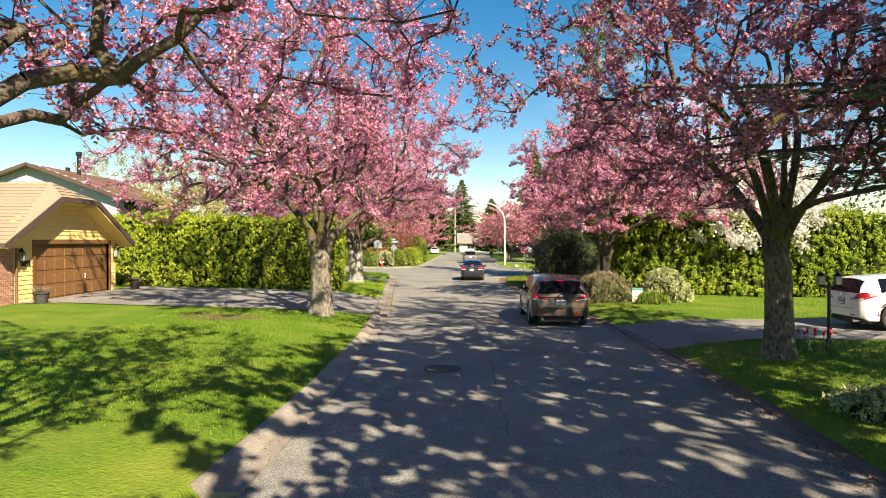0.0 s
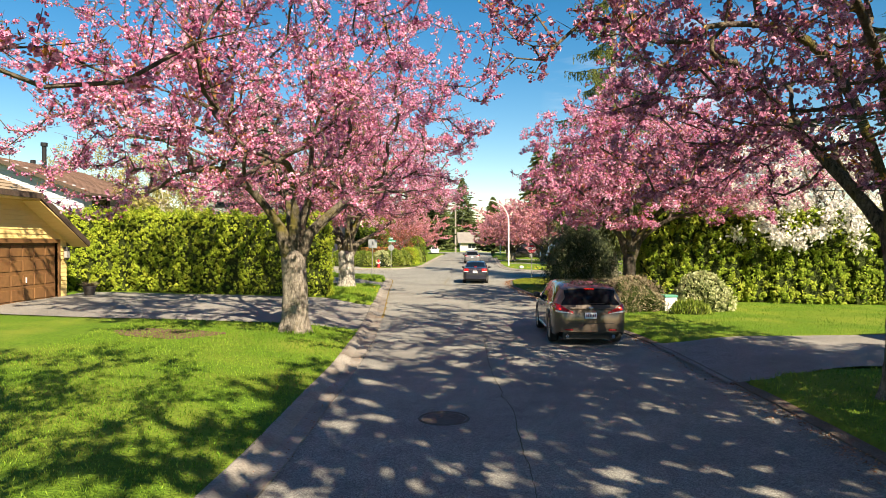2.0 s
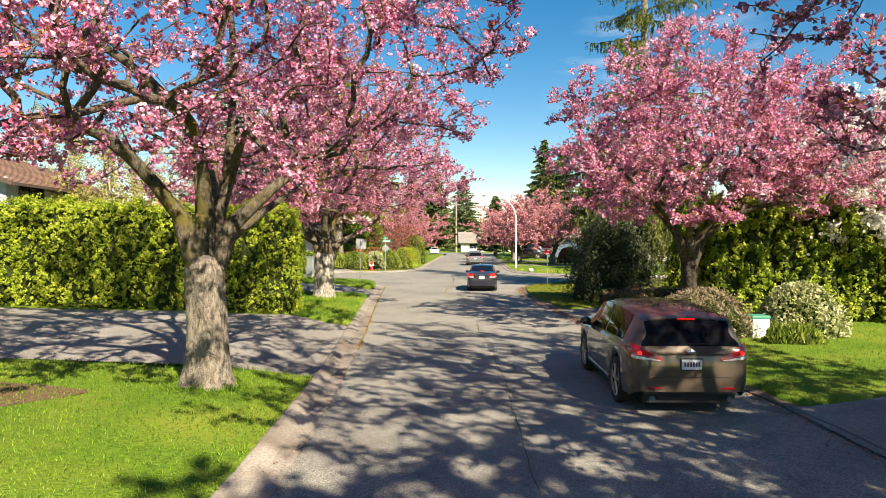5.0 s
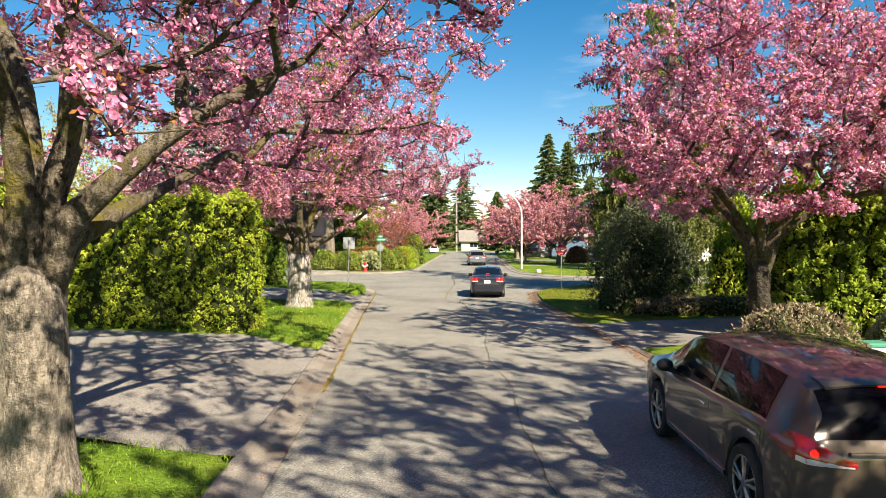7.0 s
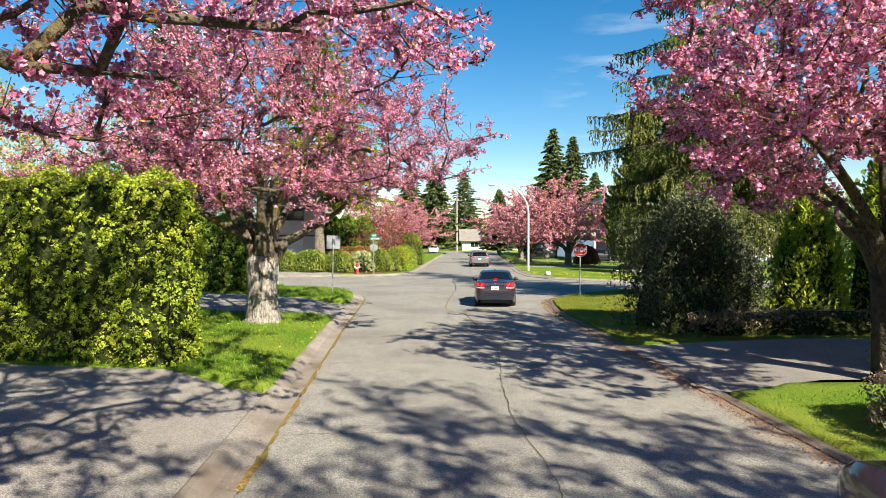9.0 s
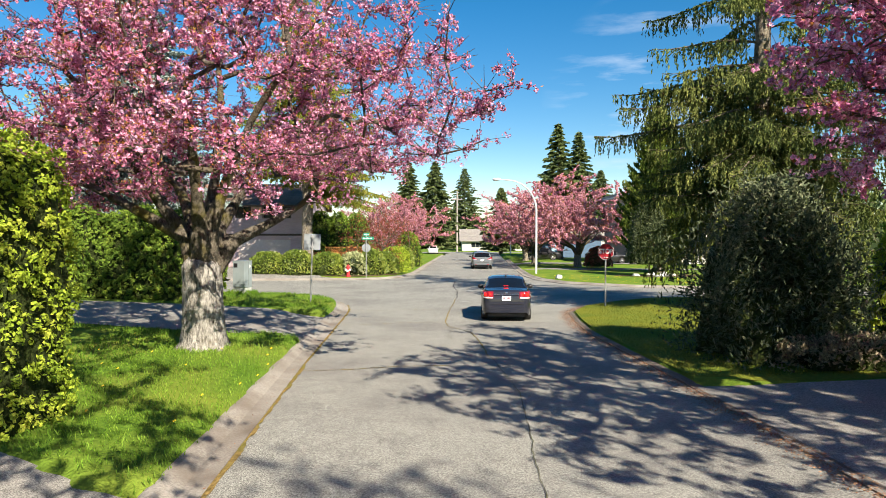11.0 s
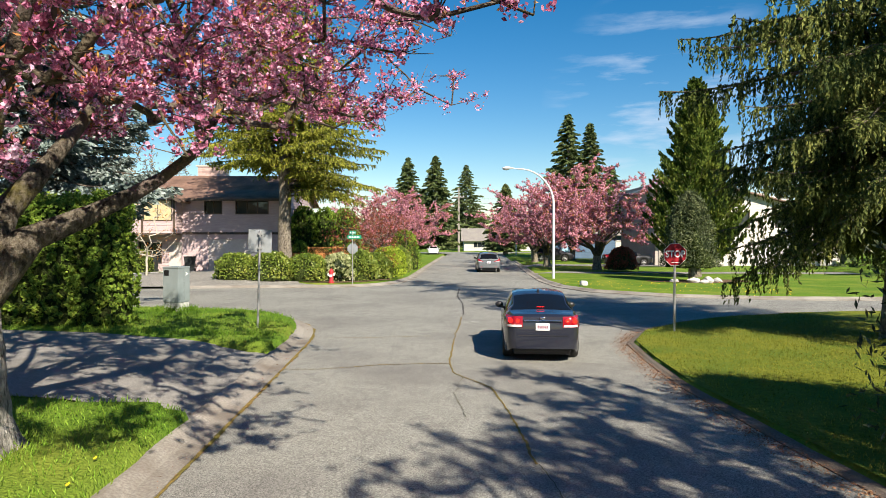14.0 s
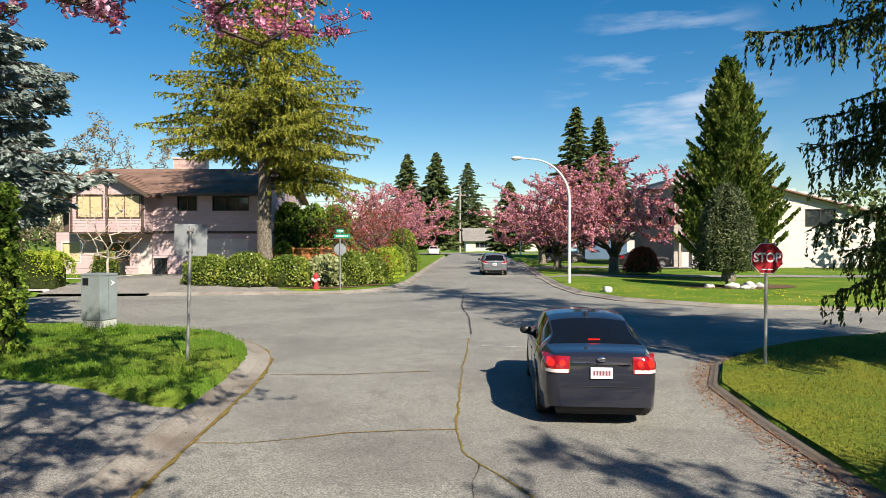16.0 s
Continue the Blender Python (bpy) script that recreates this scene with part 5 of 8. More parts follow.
for i, (px, py, h, r) in enumerate(((17.5, 125, 20.5, 4.6), (21, 127, 19.5, 4.3), (5.6, 197, 21.6, 6.6), (-6.5, 150, 17.5, 4.4), (-1.6, 150, 17.8, 4.8), (11, 150, 13.0, 3.6), (30, 150, 16, 4.5))):
    conifer("fir_tree", px, py, h, r * 1.2, 1.0, 90 + i, FAR_FIR, "dark fir standing over the far houses", 200, 60, 0.42, 0.17, 0.1, 0.25, 0.8, 0.35, 0, "firs on the skyline", ragged=0.6)
# bushes along the right verge
shrub("juniper_bush", 7.3, 39.3, 1.7, 1.5, 3.4, 101, JUNIPER, "big dark spreading juniper with grey-green sprays", 20000, 0.075, 0.28, 0.5, 2.1, 0, lump=0.4, taper=0.2, shag=0.75, knobs=5)
shrub("cedar_shrub", 10.9, 39.8, 1.1, 1.1, 3.9, 102, THUJA, "pointed yellow-green cedar shrub", 6500, 0.085, 0.4, 0.9, 2.2, 0, taper=0.35)
shrub("cedar_shrub", 13.4, 39.9, 1.2, 1.1, 5.4, 103, THUJA, "pointed green cedar shrub", 5500, 0.085, 0.4, 0.9, 2.2, 0, taper=0.35)
shrub("hedge_row", 10.2, 37.5, 3.7, 0.5, 0.6, 104, BROWN_SHRUB, "low brown ground-cover hedge beside the driveway", 6500, 0.05, 0.5, 0.3, 4.0)
shrub("variegated_bush", 9.6, 28.4, 1.05, 0.9, 1.35, 105, PALE_SHRUB, "rounded shrub with cream-edged leaves", 3800, 0.07, 0.42, 0.3)
shrub("woody_bush", 6.95, 28.4, 1.25, 1.0, 1.2, 106, BROWN_SHRUB, "half-bare brownish shrub by the kerb", 7000, 0.042, 0.4, 0.4, lump=0.25)
shrub("garden_plant", 8.6, 26.9, 0.7, 0.35, 0.4, 107, LAUREL, "low clump of bright green bulb leaves", 700, 0.13, 0.18, 1.4)
shrub("ground_cover", 6.6, 9.9, 0.55, 0.7, 0.35, 108, PALE_SHRUB, "low variegated ground-cover by the kerb", 1500, 0.06, 0.5, 0.4)
# beyond the side street, left: laurel hedge, golden bushes along the far kerb
for i, (px, py, rx, ry, h, m) in enumerate(((-12.2, 70.6, 1.3, 0.9, 1.45, LAUREL), (-10.2, 70.4, 1.3, 0.9, 1.6, LAUREL), (-8.2, 70.8, 1.2, 0.9, 1.55, LAUREL), (-6.4, 71.6, 1.0, 0.9, 1.6, PALE_SHRUB), (-5.2, 72.2, 1.1, 1.0, 1.75, LAUREL), (-4.4, 73.8, 1.0, 1.1, 1.6, LAUREL), (-4.1, 76.4, 1.1, 1.3, 1.85, THUJA), (-3.9, 79.6, 1.1, 1.4, 1.9, THUJA), (-3.6, 83, 1.0, 1.5, 1.9, LAUREL), (-3.4, 87.5, 1.3, 1.6, 3.2, DEEP_THUJA), (-3.6, 92, 1.2, 1.8, 2.6, DEEP_THUJA))):
    shrub("laurel_bush", px, py, rx, ry, h, 120 + i, m, "dense evergreen bush with yellow-green leaves beside the far kerb", 3000, 0.085, 0.5, 0.3, 2.6, group="bushes along the far kerb")
shrub("clipped_hedge", -21.2, 69.2, 2.6, 0.8, 1.75, 140, THUJA, "low boxy clipped hedge, bright green", 4500, 0.06, 0.5, 0.4, 6.0, lump=0.04)
shrub("round_bush", -20.6, 76.4, 0.8, 0.6, 1.5, 141, LAUREL, "rounded bush by the house wall", 1200, 0.07)
shrub("topiary_ball", -9.6, 75.6, 0.5, 0.5, 2.2, 142, DEEP_THUJA, "dark clipped ball on a stem", 900, 0.06, 0.5, 0.2, 2.0, 1.5)
shrub("holly_bush", 14.3, 70.4, 1.45, 1.45, 5.0, 143, HOLLY, "dark rounded holly tree over a rock bed", 15000, 0.07, 0.5, 0.3, 2.1, 0.9, taper=0.25, lump=0.2, shag=0.25)
shrub("maple_bush", 13.6, 82.5, 1.2, 1.0, 1.9, 144, RED_SHRUB, "small dark red maple bush", 2500, 0.09, 0.4, -0.3, 2.0, 0.2)
for i in range(3):
    shrub("back_hedge", -10.5 + i * 1.5, 81 + i * 0.4, 1.2, 1.0, 4.6, 150 + i, DEEP_THUJA, "tall dark evergreen behind the lattice fence", 1800, 0.12, 0.45, 0.6, 2.8, group="evergreens behind the fence")

# bare and thinly flowering trees
PALE_BARK = grained("pale_smooth_bark", (0.3, 0.27, 0.22), (0.5, 0.46, 0.38), 9, None, 1, 0.85)
bare_tree(-18.4, 72.4, 6.6, 2.0, 0.9, 0.07, 201, "young leafless tree with pale bark and fine twigs", PALE_BARK, targets=120, buds=500, bud_mat=BRONZE, bud=0.05)
bare_tree(-5.4, 75.2, 5.8, 2.5, 0.7, 0.12, 202, "bare reddish many-stemmed shrub tree", DARK_BARK, targets=200, buds=2200, bud_mat=RED_SHRUB, bud=0.07)
bare_tree(-4.8, 86.5, 5.4, 2.8, 0.7, 0.12, 203, "bare reddish many-stemmed shrub tree", DARK_BARK, targets=170, buds=2000, bud_mat=RED_SHRUB, bud=0.07)
for i, (px, py, h, r) in enumerate(((-29.0, 92.0, 13.5, 4.2), (-23.5, 95.0, 12.5, 3.8), (-34.5, 90.0, 11.5, 3.6))):
    bare_tree(px, py, h, r, 2.2, 0.14, 230 + i, "bare reddish-brown tree behind the mauve house", DARK_BARK, targets=240, buds=5000, bud_mat=BROWN_SHRUB, bud=0.1)
bare_tree(15.4, 33.4, 8.4, 4.4, 1.6, 0.18, 204, "small tree with loose white blossom over the hedge", DARK_BARK, targets=380, buds=26000, bud_mat=WHITE_BLOSSOM, bud=0.085, low=2.3, name="white_blossom_tree")
for i, (px, py, h, r) in enumerate(((-18.5, 46.8, 8.5, 3.4), (-31, 60, 13, 4.5), (-36, 44, 14, 5), (-20.5, 60, 11, 4.0), (-25, 57, 12, 4.2))):
    bare_tree(px, py, h, r, 2.0, 0.11, 210 + i, "bare grey tree with the first pale buds behind the hedge", PALE_BARK, targets=170, buds=9000, bud_mat=SPRING_BUD, bud=0.075)
brng = np.random.default_rng(5)
band = []
for i in range(150):
    a = brng.uniform(-1.25, 1.25)
    d = brng.uniform(215, 330)
    band.append((math.sin(a) * d, 20 + math.cos(a) * d, brng.uniform(7, 13), brng.uniform(5, 9)))
side_band = []
for i in range(26):
    side_band.append((brng.uniform(-95, -38), brng.uniform(25, 150), brng.uniform(7, 11), brng.uniform(4, 6)))
for i in range(26):
    side_band.append((brng.uniform(36, 95), brng.uniform(30, 150), brng.uniform(7, 11), brng.uniform(4, 6)))
woods("far_woods", band, 6, FAR_FIR, "belt of mixed evergreen woods behind the houses", 0.95, 190)
woods("side_woods", side_band, 7, FAR_FIR, "mixed evergreens behind the gardens", 0.36, 520)


# ---- vehicles ----
def paint(name, c, flake):
    m, t, b = material(name, 0.45, 0.15, 0.25)
    b.inputs["Coat Weight"].default_value, b.inputs["Coat Roughness"].default_value = 1.0, 0.03
    col = blend(t, noise_fac(t, 900, 1.0), c, flake)
    col = blend(t, noise_fac(t, 2.5, 4.0, lo=0.62, hi=1.6), col, (0.07, 0.062, 0.05))
    t.links.new(col, b.inputs["Base Color"])
    return m


RUBBER = grained("tyre_rubber", (0.012, 0.012, 0.012), (0.03, 0.03, 0.029), 40, (0.05, 0.047, 0.043), 4, 0.8)
ALLOY = grained("alloy", (0.42, 0.42, 0.43), (0.5, 0.5, 0.51), 30, (0.2, 0.19, 0.18), 5, 0.35, 0.5, 0.05, 0.002, 0.85)
TRIM = plain("black_trim", (0.012, 0.012, 0.013), 0.45)
CAR_GLASS = plain("tinted_glass", (0.005, 0.006, 0.008), 0.04, 0.0, 0.2)
CHROME = plain("chrome", (0.72, 0.72, 0.74), 0.12, 1.0)
LAMP_RED = plain("red_lens", (0.26, 0.006, 0.01), 0.15, 0.0, 0.5, 1.0)
LAMP_LIT = plain("lit_brake_lamp", (1.0, 0.02, 0.012), 0.2, 0.0, 0.5, 0.0, 0.4)
LAMP_CLEAR = plain("clear_lens", (0.62, 0.6, 0.6), 0.12, 0.0, 0.5, 1.0)
PLATE = plain("plate_white", (0.72, 0.74, 0.78), 0.45)
PLATE_INK = plain("plate_ink", (0.2, 0.07, 0.1), 0.5)

SEDAN = dict(L=4.6, W=1.76, axle=(-1.335, 1.35), wheel=0.325, sill=0.2, arch=0.37,
             top=[(-2.30, 0.62), (-2.292, 0.84), (-2.265, 1.02), (-2.20, 1.07), (-2.08, 1.085), (-1.85, 1.10), (-1.66, 1.125), (-1.2, 1.285), (-0.78, 1.42), (-0.5, 1.465), (-0.1, 1.485), (0.25, 1.47), (0.5, 1.42), (0.9, 1.215), (1.25, 1.02), (1.5, 0.97), (1.9, 0.9), (2.15, 0.81), (2.25, 0.7), (2.30, 0.55)],
             belt=[(-2.3, 0.9), (-1.6, 0.99), (-0.5, 0.96), (0.9, 0.90), (2.3, 0.85)],
             plan=[(-2.30, 0.66), (-2.27, 0.78), (-2.2, 0.865), (-2.05, 0.925), (-1.8, 0.97), (-1.3, 1.0), (1.3, 1.0), (1.8, 0.97), (2.1, 0.9), (2.24, 0.78), (2.3, 0.64)],
             roof_w=0.585, sides=((-1.28, -0.37), (-0.30, 0.72)), back=(-1.66, -0.85), front=(0.56, 1.16), tail=(0.79, 1.02, 0.44, -1.97), plate_z=0.80)
CROSSOVER = dict(L=4.8, W=1.905, axle=(-1.42, 1.355), wheel=0.372, sill=0.26, arch=0.425,
                 top=[(-2.40, 0.60), (-2.398, 0.80), (-2.385, 0.92), (-2.365, 1.0), (-2.33, 1.06), (-2.24, 1.24), (-2.14, 1.42), (-2.09, 1.475), (-2.0, 1.505), (-1.8, 1.54), (-1.4, 1.58), (-1.0, 1.605), (-0.3, 1.615), (0.2, 1.60), (0.55, 1.53), (1.0, 1.32), (1.42, 1.13), (1.6, 1.09), (2.0, 1.01), (2.22, 0.9), (2.33, 0.78), (2.40, 0.6)],
                 belt=[(-2.4, 1.0), (-1.7, 1.06), (-0.5, 1.03), (1.0, 0.98), (2.4, 0.92)],
                 plan=[(-2.40, 0.72), (-2.385, 0.80), (-2.35, 0.87), (-2.28, 0.925), (-2.15, 0.965), (-1.9, 0.99), (-1.4, 1.0), (1.4, 1.0), (1.9, 0.96), (2.2, 0.87), (2.33, 0.76), (2.4, 0.62)],
                 roof_w=0.66, sides=((-1.78, -0.62), (-0.53, 0.80)), back=(-2.325, -2.105), front=(0.62, 1.33), tail=(0.85, 1.10, 0.44, -1.93), plate_z=0.80)


def car(name, kind, x, y, z, turn, body_mat, label, group="", lit=True, detail=True, cladding=None):
    """A car that faces local +y: a lofted shell with real wheel arches, glass set on it, lamps, wheels and trim."""
    K = kind
    root = thing(name, (x, y, z), label, "car", group, turn=turn)
    L, W = K["L"], K["W"]
    hw = W / 2
    top = np.array(K["top"])
    belt = np.array(K["belt"])
    plan = np.array(K["plan"])

    def zt(v):
        return float(np.interp(v, top[:, 0], top[:, 1]))

    def zb(v):
        return min(float(np.interp(v, belt[:, 0], belt[:, 1])), zt(v) - 0.035)

    def pw(v):
        return hw * float(np.interp(v, plan[:, 0], plan[:, 1]))

    def sill(v):
        s = K["sill"] + 0.12 * ease((abs(v) - L / 2 + 0.35) / 0.35)
        for a in K["axle"]:
            d = abs(v - a)
            if d < K["arch"]:
                s = max(s, K["wheel"] + math.sqrt(K["arch"] ** 2 - d * d) - 0.005)
        return float(s)

    def section(v):
        """Half section at v as (x, z) from sill to roof centre."""
        w, b, t, s = pw(v), zb(v), zt(v), sill(v)
        cabin = float(ease((t - b - 0.06) / 0.22))
        rw = w * (0.90 * (1 - cabin) + K["roof_w"] / hw * cabin) if cabin < 1 else K["roof_w"] * w / hw
        zs = [s, s + 0.03, s + 0.42 * (b - s), b - 0.28 * (b - s), b - 0.03, b]
        xs = [w * 0.93, w * 0.965, w * 0.995, w, w * 0.985, w * 0.955]
        for f in (0.33, 0.66, 0.88):
            zs.append(b + (t - b) * f * (0.93 + 0.07 * cabin))
            xs.append(w * 0.955 + (rw - w * 0.955) * (f ** 1.15))
        zs += [t - 0.022 * (0.3 + cabin), t - 0.006, t]
        xs += [rw * 0.86, rw * 0.5, 0.0]
        return np.array(xs), np.array(zs)

    cuts = {-L / 2, L / 2}
    for q in top[:, 0]:
        cuts.add(float(q))
    for a in K["axle"]:
        for k in range(17):
            cuts.add(a + K["arch"] * math.cos(math.pi * k / 16))
    cuts |= {float(q) for q in np.linspace(-L / 2, L / 2, 34)}
    st = sorted(cuts)
    st = [s for i, s in enumerate(st) if i == 0 or s - st[i - 1] > 0.006]
    verts, n = [], 12
    for v in st:
        xs, zs = section(v)
        for xx, zz in zip(xs, zs):
            verts.append((xx, v, zz))
        for xx, zz in zip(xs[-2::-1], zs[-2::-1]):
            verts.append((-xx, v, zz))
    k = 2 * n - 1
    ii = np.arange(len(verts)).reshape(len(st), k)
    f = np.stack([ii[:-1, :-1], ii[1:, :-1], ii[1:, 1:], ii[:-1, 1:]], -1).reshape(-1, 4)
    me = mesh_of("body", verts, [f, ii[:1, ::1], ii[-1:, ::-1]], body_mat, smooth=True)
    me.set_sharp_from_angle(angle=radians(38))
    body = child("body", me, root)

    def side_x(v, z):
        xs, zs = section(v)
        return float(np.interp(z, zs, xs))

    def skin(name, pts_of, rows, cols, mat, parent, lab="", off=0.006):
        """A panel laid on the shell; pts_of(i, j) gives a place from two fractions."""
        g = np.array([[pts_of(i / rows, j / cols) for j in range(cols + 1)] for i in range(rows + 1)])
        du, dv = np.gradient(g, axis=0), np.gradient(g, axis=1)
        nn = np.cross(du, dv)
        nn /= np.linalg.norm(nn, axis=2)[:, :, None] + 1e-9
        c = np.array([0, 0, 0.6])
        sgn = np.sign(((g - c) * nn).sum(2))[:, :, None]
        outer = g + nn * sgn * off
        inner = g - nn * sgn * 0.012
        m = (rows + 1) * (cols + 1)
        jj = np.arange(m).reshape(rows + 1, cols + 1)
        fa = np.stack([jj[:-1, :-1], jj[1:, :-1], jj[1:, 1:], jj[:-1, 1:]], -1).reshape(-1, 4)
        edge = np.concatenate([jj[0, :], jj[1:, -1], jj[-1, -2::-1], jj[-2:0:-1, 0]])
        nx = np.roll(edge, -1)
        rim = np.stack([edge, nx, nx + m, edge + m], 1)
        mm = mesh_of(name, np.concatenate([outer.reshape(-1, 3), inner.reshape(-1, 3)]), [fa, rim], mat, smooth=True)
        mm.set_sharp_from_angle(angle=radians(40))
        return child(name, mm, parent, lab)

    # glass
    for sgn in (1, -1):
        for a, b in K["sides"]:
            def side_glass(i, j, a=a, b=b, sgn=sgn):
                v = a + (b - a) * i
                lo = zb(v) + 0.035
                hi = max(lo + 0.03, zb(v) + (zt(v) - zb(v)) * 0.86)
                zz = lo + (hi - lo) * j
                return (sgn * side_x(v, zz), v, zz)
            skin("side_window", side_glass, 12, 5, CAR_GLASS, root)
            if detail:
                def sill_line(i, j, a=a, b=b, sgn=sgn):
                    v = a - 0.05 + (b - a + 0.1) * i
                    zz = zb(v) + 0.012 + 0.02 * j
                    return (sgn * side_x(v, zz), v, zz)
                skin("window_trim", sill_line, 10, 1, CHROME, root, "bright window trim", 0.01)
    for nm, (a, b) in (("rear_window", K["back"]), ("windscreen", K["front"])):
        def top_glass(i, j, a=a, b=b):
            v = a + (b - a) * i
            xs, zs = section(v)
            q = (2 * j - 1) * (0.97 if nm == "rear_window" else 0.9)
            xx = abs(q) * xs[8] * 0.985
            return (math.copysign(xx, q), v, float(np.interp(-xx, -xs[5:], zs[5:])))
        skin(nm, top_glass, 8, 12, CAR_GLASS, root)
    # tail lamps wrap the rear corners
    z0, z1, x_in, t1 = K["tail"]

    def rear_v(xx, zz):
        """How far back the shell reaches at a place across and up."""
        for q in np.arange(-L / 2, -L / 2 + 0.7, 0.004):
            if zt(q) >= zz + 0.004 and side_x(q, zz) >= abs(xx):
                return float(q)
        return -L / 2 + 0.7

    for sgn in (1, -1):
        def wrap(i, j, sgn=sgn):
            if kind is CROSSOVER:
                # a swept wedge: a point inboard, tallest on the corner, drawn out again along the flank
                rise = min(1.0, i / 0.6)
                out = max(0.0, (i - 0.6) / 0.4)
                lo, hi = z0 + 0.02 * rise + 0.12 * out, z0 + 0.05 + (z1 - z0 - 0.05) * rise ** 1.3 - 0.10 * out
                zz = lo + (hi - lo) * j
            else:
                zz = z0 + (z1 - z0) * j
            bend = hw * 0.86
            if i < 0.6:
                xx = x_in + (bend - x_in) * i / 0.6
                return (sgn * xx, rear_v(xx, zz), zz)
            v0 = rear_v(bend, zz)
            v = v0 + (t1 - v0) * (i - 0.6) / 0.4
            return (sgn * side_x(v, min(zz, zb(v) - 0.005)), v, zz)
        tl = skin("tail_lamp", wrap, 20, 6, LAMP_RED, root, "red tail lamp", 0.012)
        skin("reversing_lamp", lambda i, j: wrap(0.04 + 0.62 * i, 0.03 + 0.2 * j), 12, 2, LAMP_CLEAR, tl, "clear reversing lens", 0.015)
        if lit:
            for at, rr in ((0.2, 0.042), (0.5, 0.055)) if kind is SEDAN else ((0.52, 0.03),):
                xc = x_in + (hw * 0.86 - x_in) * at / 0.6
                zc = z0 + (0.60 if kind is SEDAN else 0.45) * (z1 - z0)

                def disc(i, j, xc=xc, zc=zc, rr=rr, sgn=sgn):
                    xx, zz = xc + rr * (0.08 + 0.92 * j) * math.cos(6.2832 * i), zc + rr * (0.08 + 0.92 * j) * math.sin(6.2832 * i)
                    xx = min(xx, hw * 0.93)
                    return (sgn * xx, rear_v(xx, zz), zz)
                skin("lit_bulb", disc, 16, 3, LAMP_LIT, tl, "glowing brake lamp", 0.017)
    # rear trim, plate, badge, high brake lamp
    r = -L / 2
    part("rear_valance", boxes((-hw * 0.72, hw * 0.72, r + 0.14, r + 0.4, K["sill"] + 0.02, K["sill"] + 0.16), bevel=0.03), TRIM, root, "black lower bumper panel")
    part("bumper_crease", boxes((-hw * 0.62, hw * 0.62, r - 0.008, r + 0.05, 0.60, 0.612), bevel=0.004), TRIM, root)
    if kind is CROSSOVER and detail:
        for sgn in (1, -1):
            bm = bmesh.new()
            rod(bm, (sgn * 0.58, r + 0.02, 0.27), (sgn * 0.58, r + 0.3, 0.28), 0.045, 0.04, 16)
            part("exhaust_tip", bm, CHROME, root, "chrome exhaust tip", smooth=50)
            part("reflector", boxes((sgn * 0.55 - 0.1, sgn * 0.55 + 0.1, r - 0.006, r + 0.06, 0.42, 0.455), bevel=0.006), LAMP_RED, root, "red bumper reflector")
    pz = K["plate_z"]
    pl = part("number_plate", boxes((-0.152, 0.152, r - 0.022, r + 0.03, pz - 0.076, pz + 0.076), bevel=0.004), PLATE, root, "pale number plate with dark bars")
    for i in range(6):
        part("plate_bar", boxes((-0.115 + i * 0.042, -0.087 + i * 0.042, r - 0.025, r - 0.02, pz - 0.032, pz + 0.036)), PLATE_INK, pl)
    if kind is SEDAN:
        part("chrome_strip", boxes((-0.42, 0.42, r - 0.016, r + 0.05, pz + 0.12, pz + 0.145), bevel=0.006), CHROME, root, "chrome boot strip")
    else:
        part("plate_frame", boxes((-0.165, 0.165, r - 0.016, r + 0.04, pz - 0.09, pz + 0.09), bevel=0.006), TRIM, root, "black plate frame")
        part("tailgate_ledge", boxes((-0.5, 0.5, r - 0.004, r + 0.06, pz + 0.15, pz + 0.18), bevel=0.012), body_mat, root)
    bm = bmesh.new()
    bmesh.ops.create_uvsphere(bm, u_segments=12, v_segments=6, radius=0.06, matrix=pose(0, r - 0.0, pz + 0.19) @ Matrix.Diagonal((1.1, 0.25, 0.6, 1)))
    part("badge", bm, CHROME, root, "plain chrome badge", smooth=60)
    vb = K["back"][1] - 0.02 if kind is CROSSOVER else K["back"][0] + 0.09
    if kind is CROSSOVER:
        def spoiler(i, j):
            v = -2.10 + 0.16 * i
            xs, zs = section(v)
            q = 2 * j - 1
            xx = abs(q) * xs[9] * 1.02
            return (math.copysign(xx, q), v - 0.035 * (1 - i), float(np.interp(-xx, -xs[8:], zs[8:])) + 0.003)
        skin("roof_spoiler", spoiler, 5, 14, body_mat, root, "", 0.01)
        part("high_brake_lamp", boxes((-0.13, 0.13, -2.155, -2.12, 1.452, 1.466), bevel=0.004), LAMP_LIT if lit else LAMP_RED, root, "high-level brake lamp")
        part("rear_wiper", boxes((-0.02, 0.36, -2.345, -2.30, 1.09, 1.105), bevel=0.004), TRIM, root)
    else:
        part("high_brake_lamp", boxes((-0.09, 0.09, vb - 0.02, vb, zt(vb) + 0.008, zt(vb) + 0.018), bevel=0.003), LAMP_LIT if lit else LAMP_RED, root, "high-level brake lamp")
        part("aerial_fin", boxes((-0.03, 0.03, -0.72, -0.56, 1.425, 1.50), bevel=0.02), body_mat, root)
    # mirrors, handles, seams
    mv = K["sides"][1][1] - 0.06
    for sgn in (1, -1):
        bm = bmesh.new()
        mx = side_x(mv, zb(mv)) + 0.1
        bmesh.ops.create_uvsphere(bm, u_segments=14, v_segments=9, radius=0.115, matrix=pose(sgn * mx, mv, zb(mv) + 0.10) @ Matrix.Diagonal((0.95, 0.62, 0.72, 1)))
        rod(bm, (sgn * (mx - 0.14), mv, zb(mv) + 0.02), (sgn * mx, mv, zb(mv) + 0.06), 0.035, 0.03, 8)
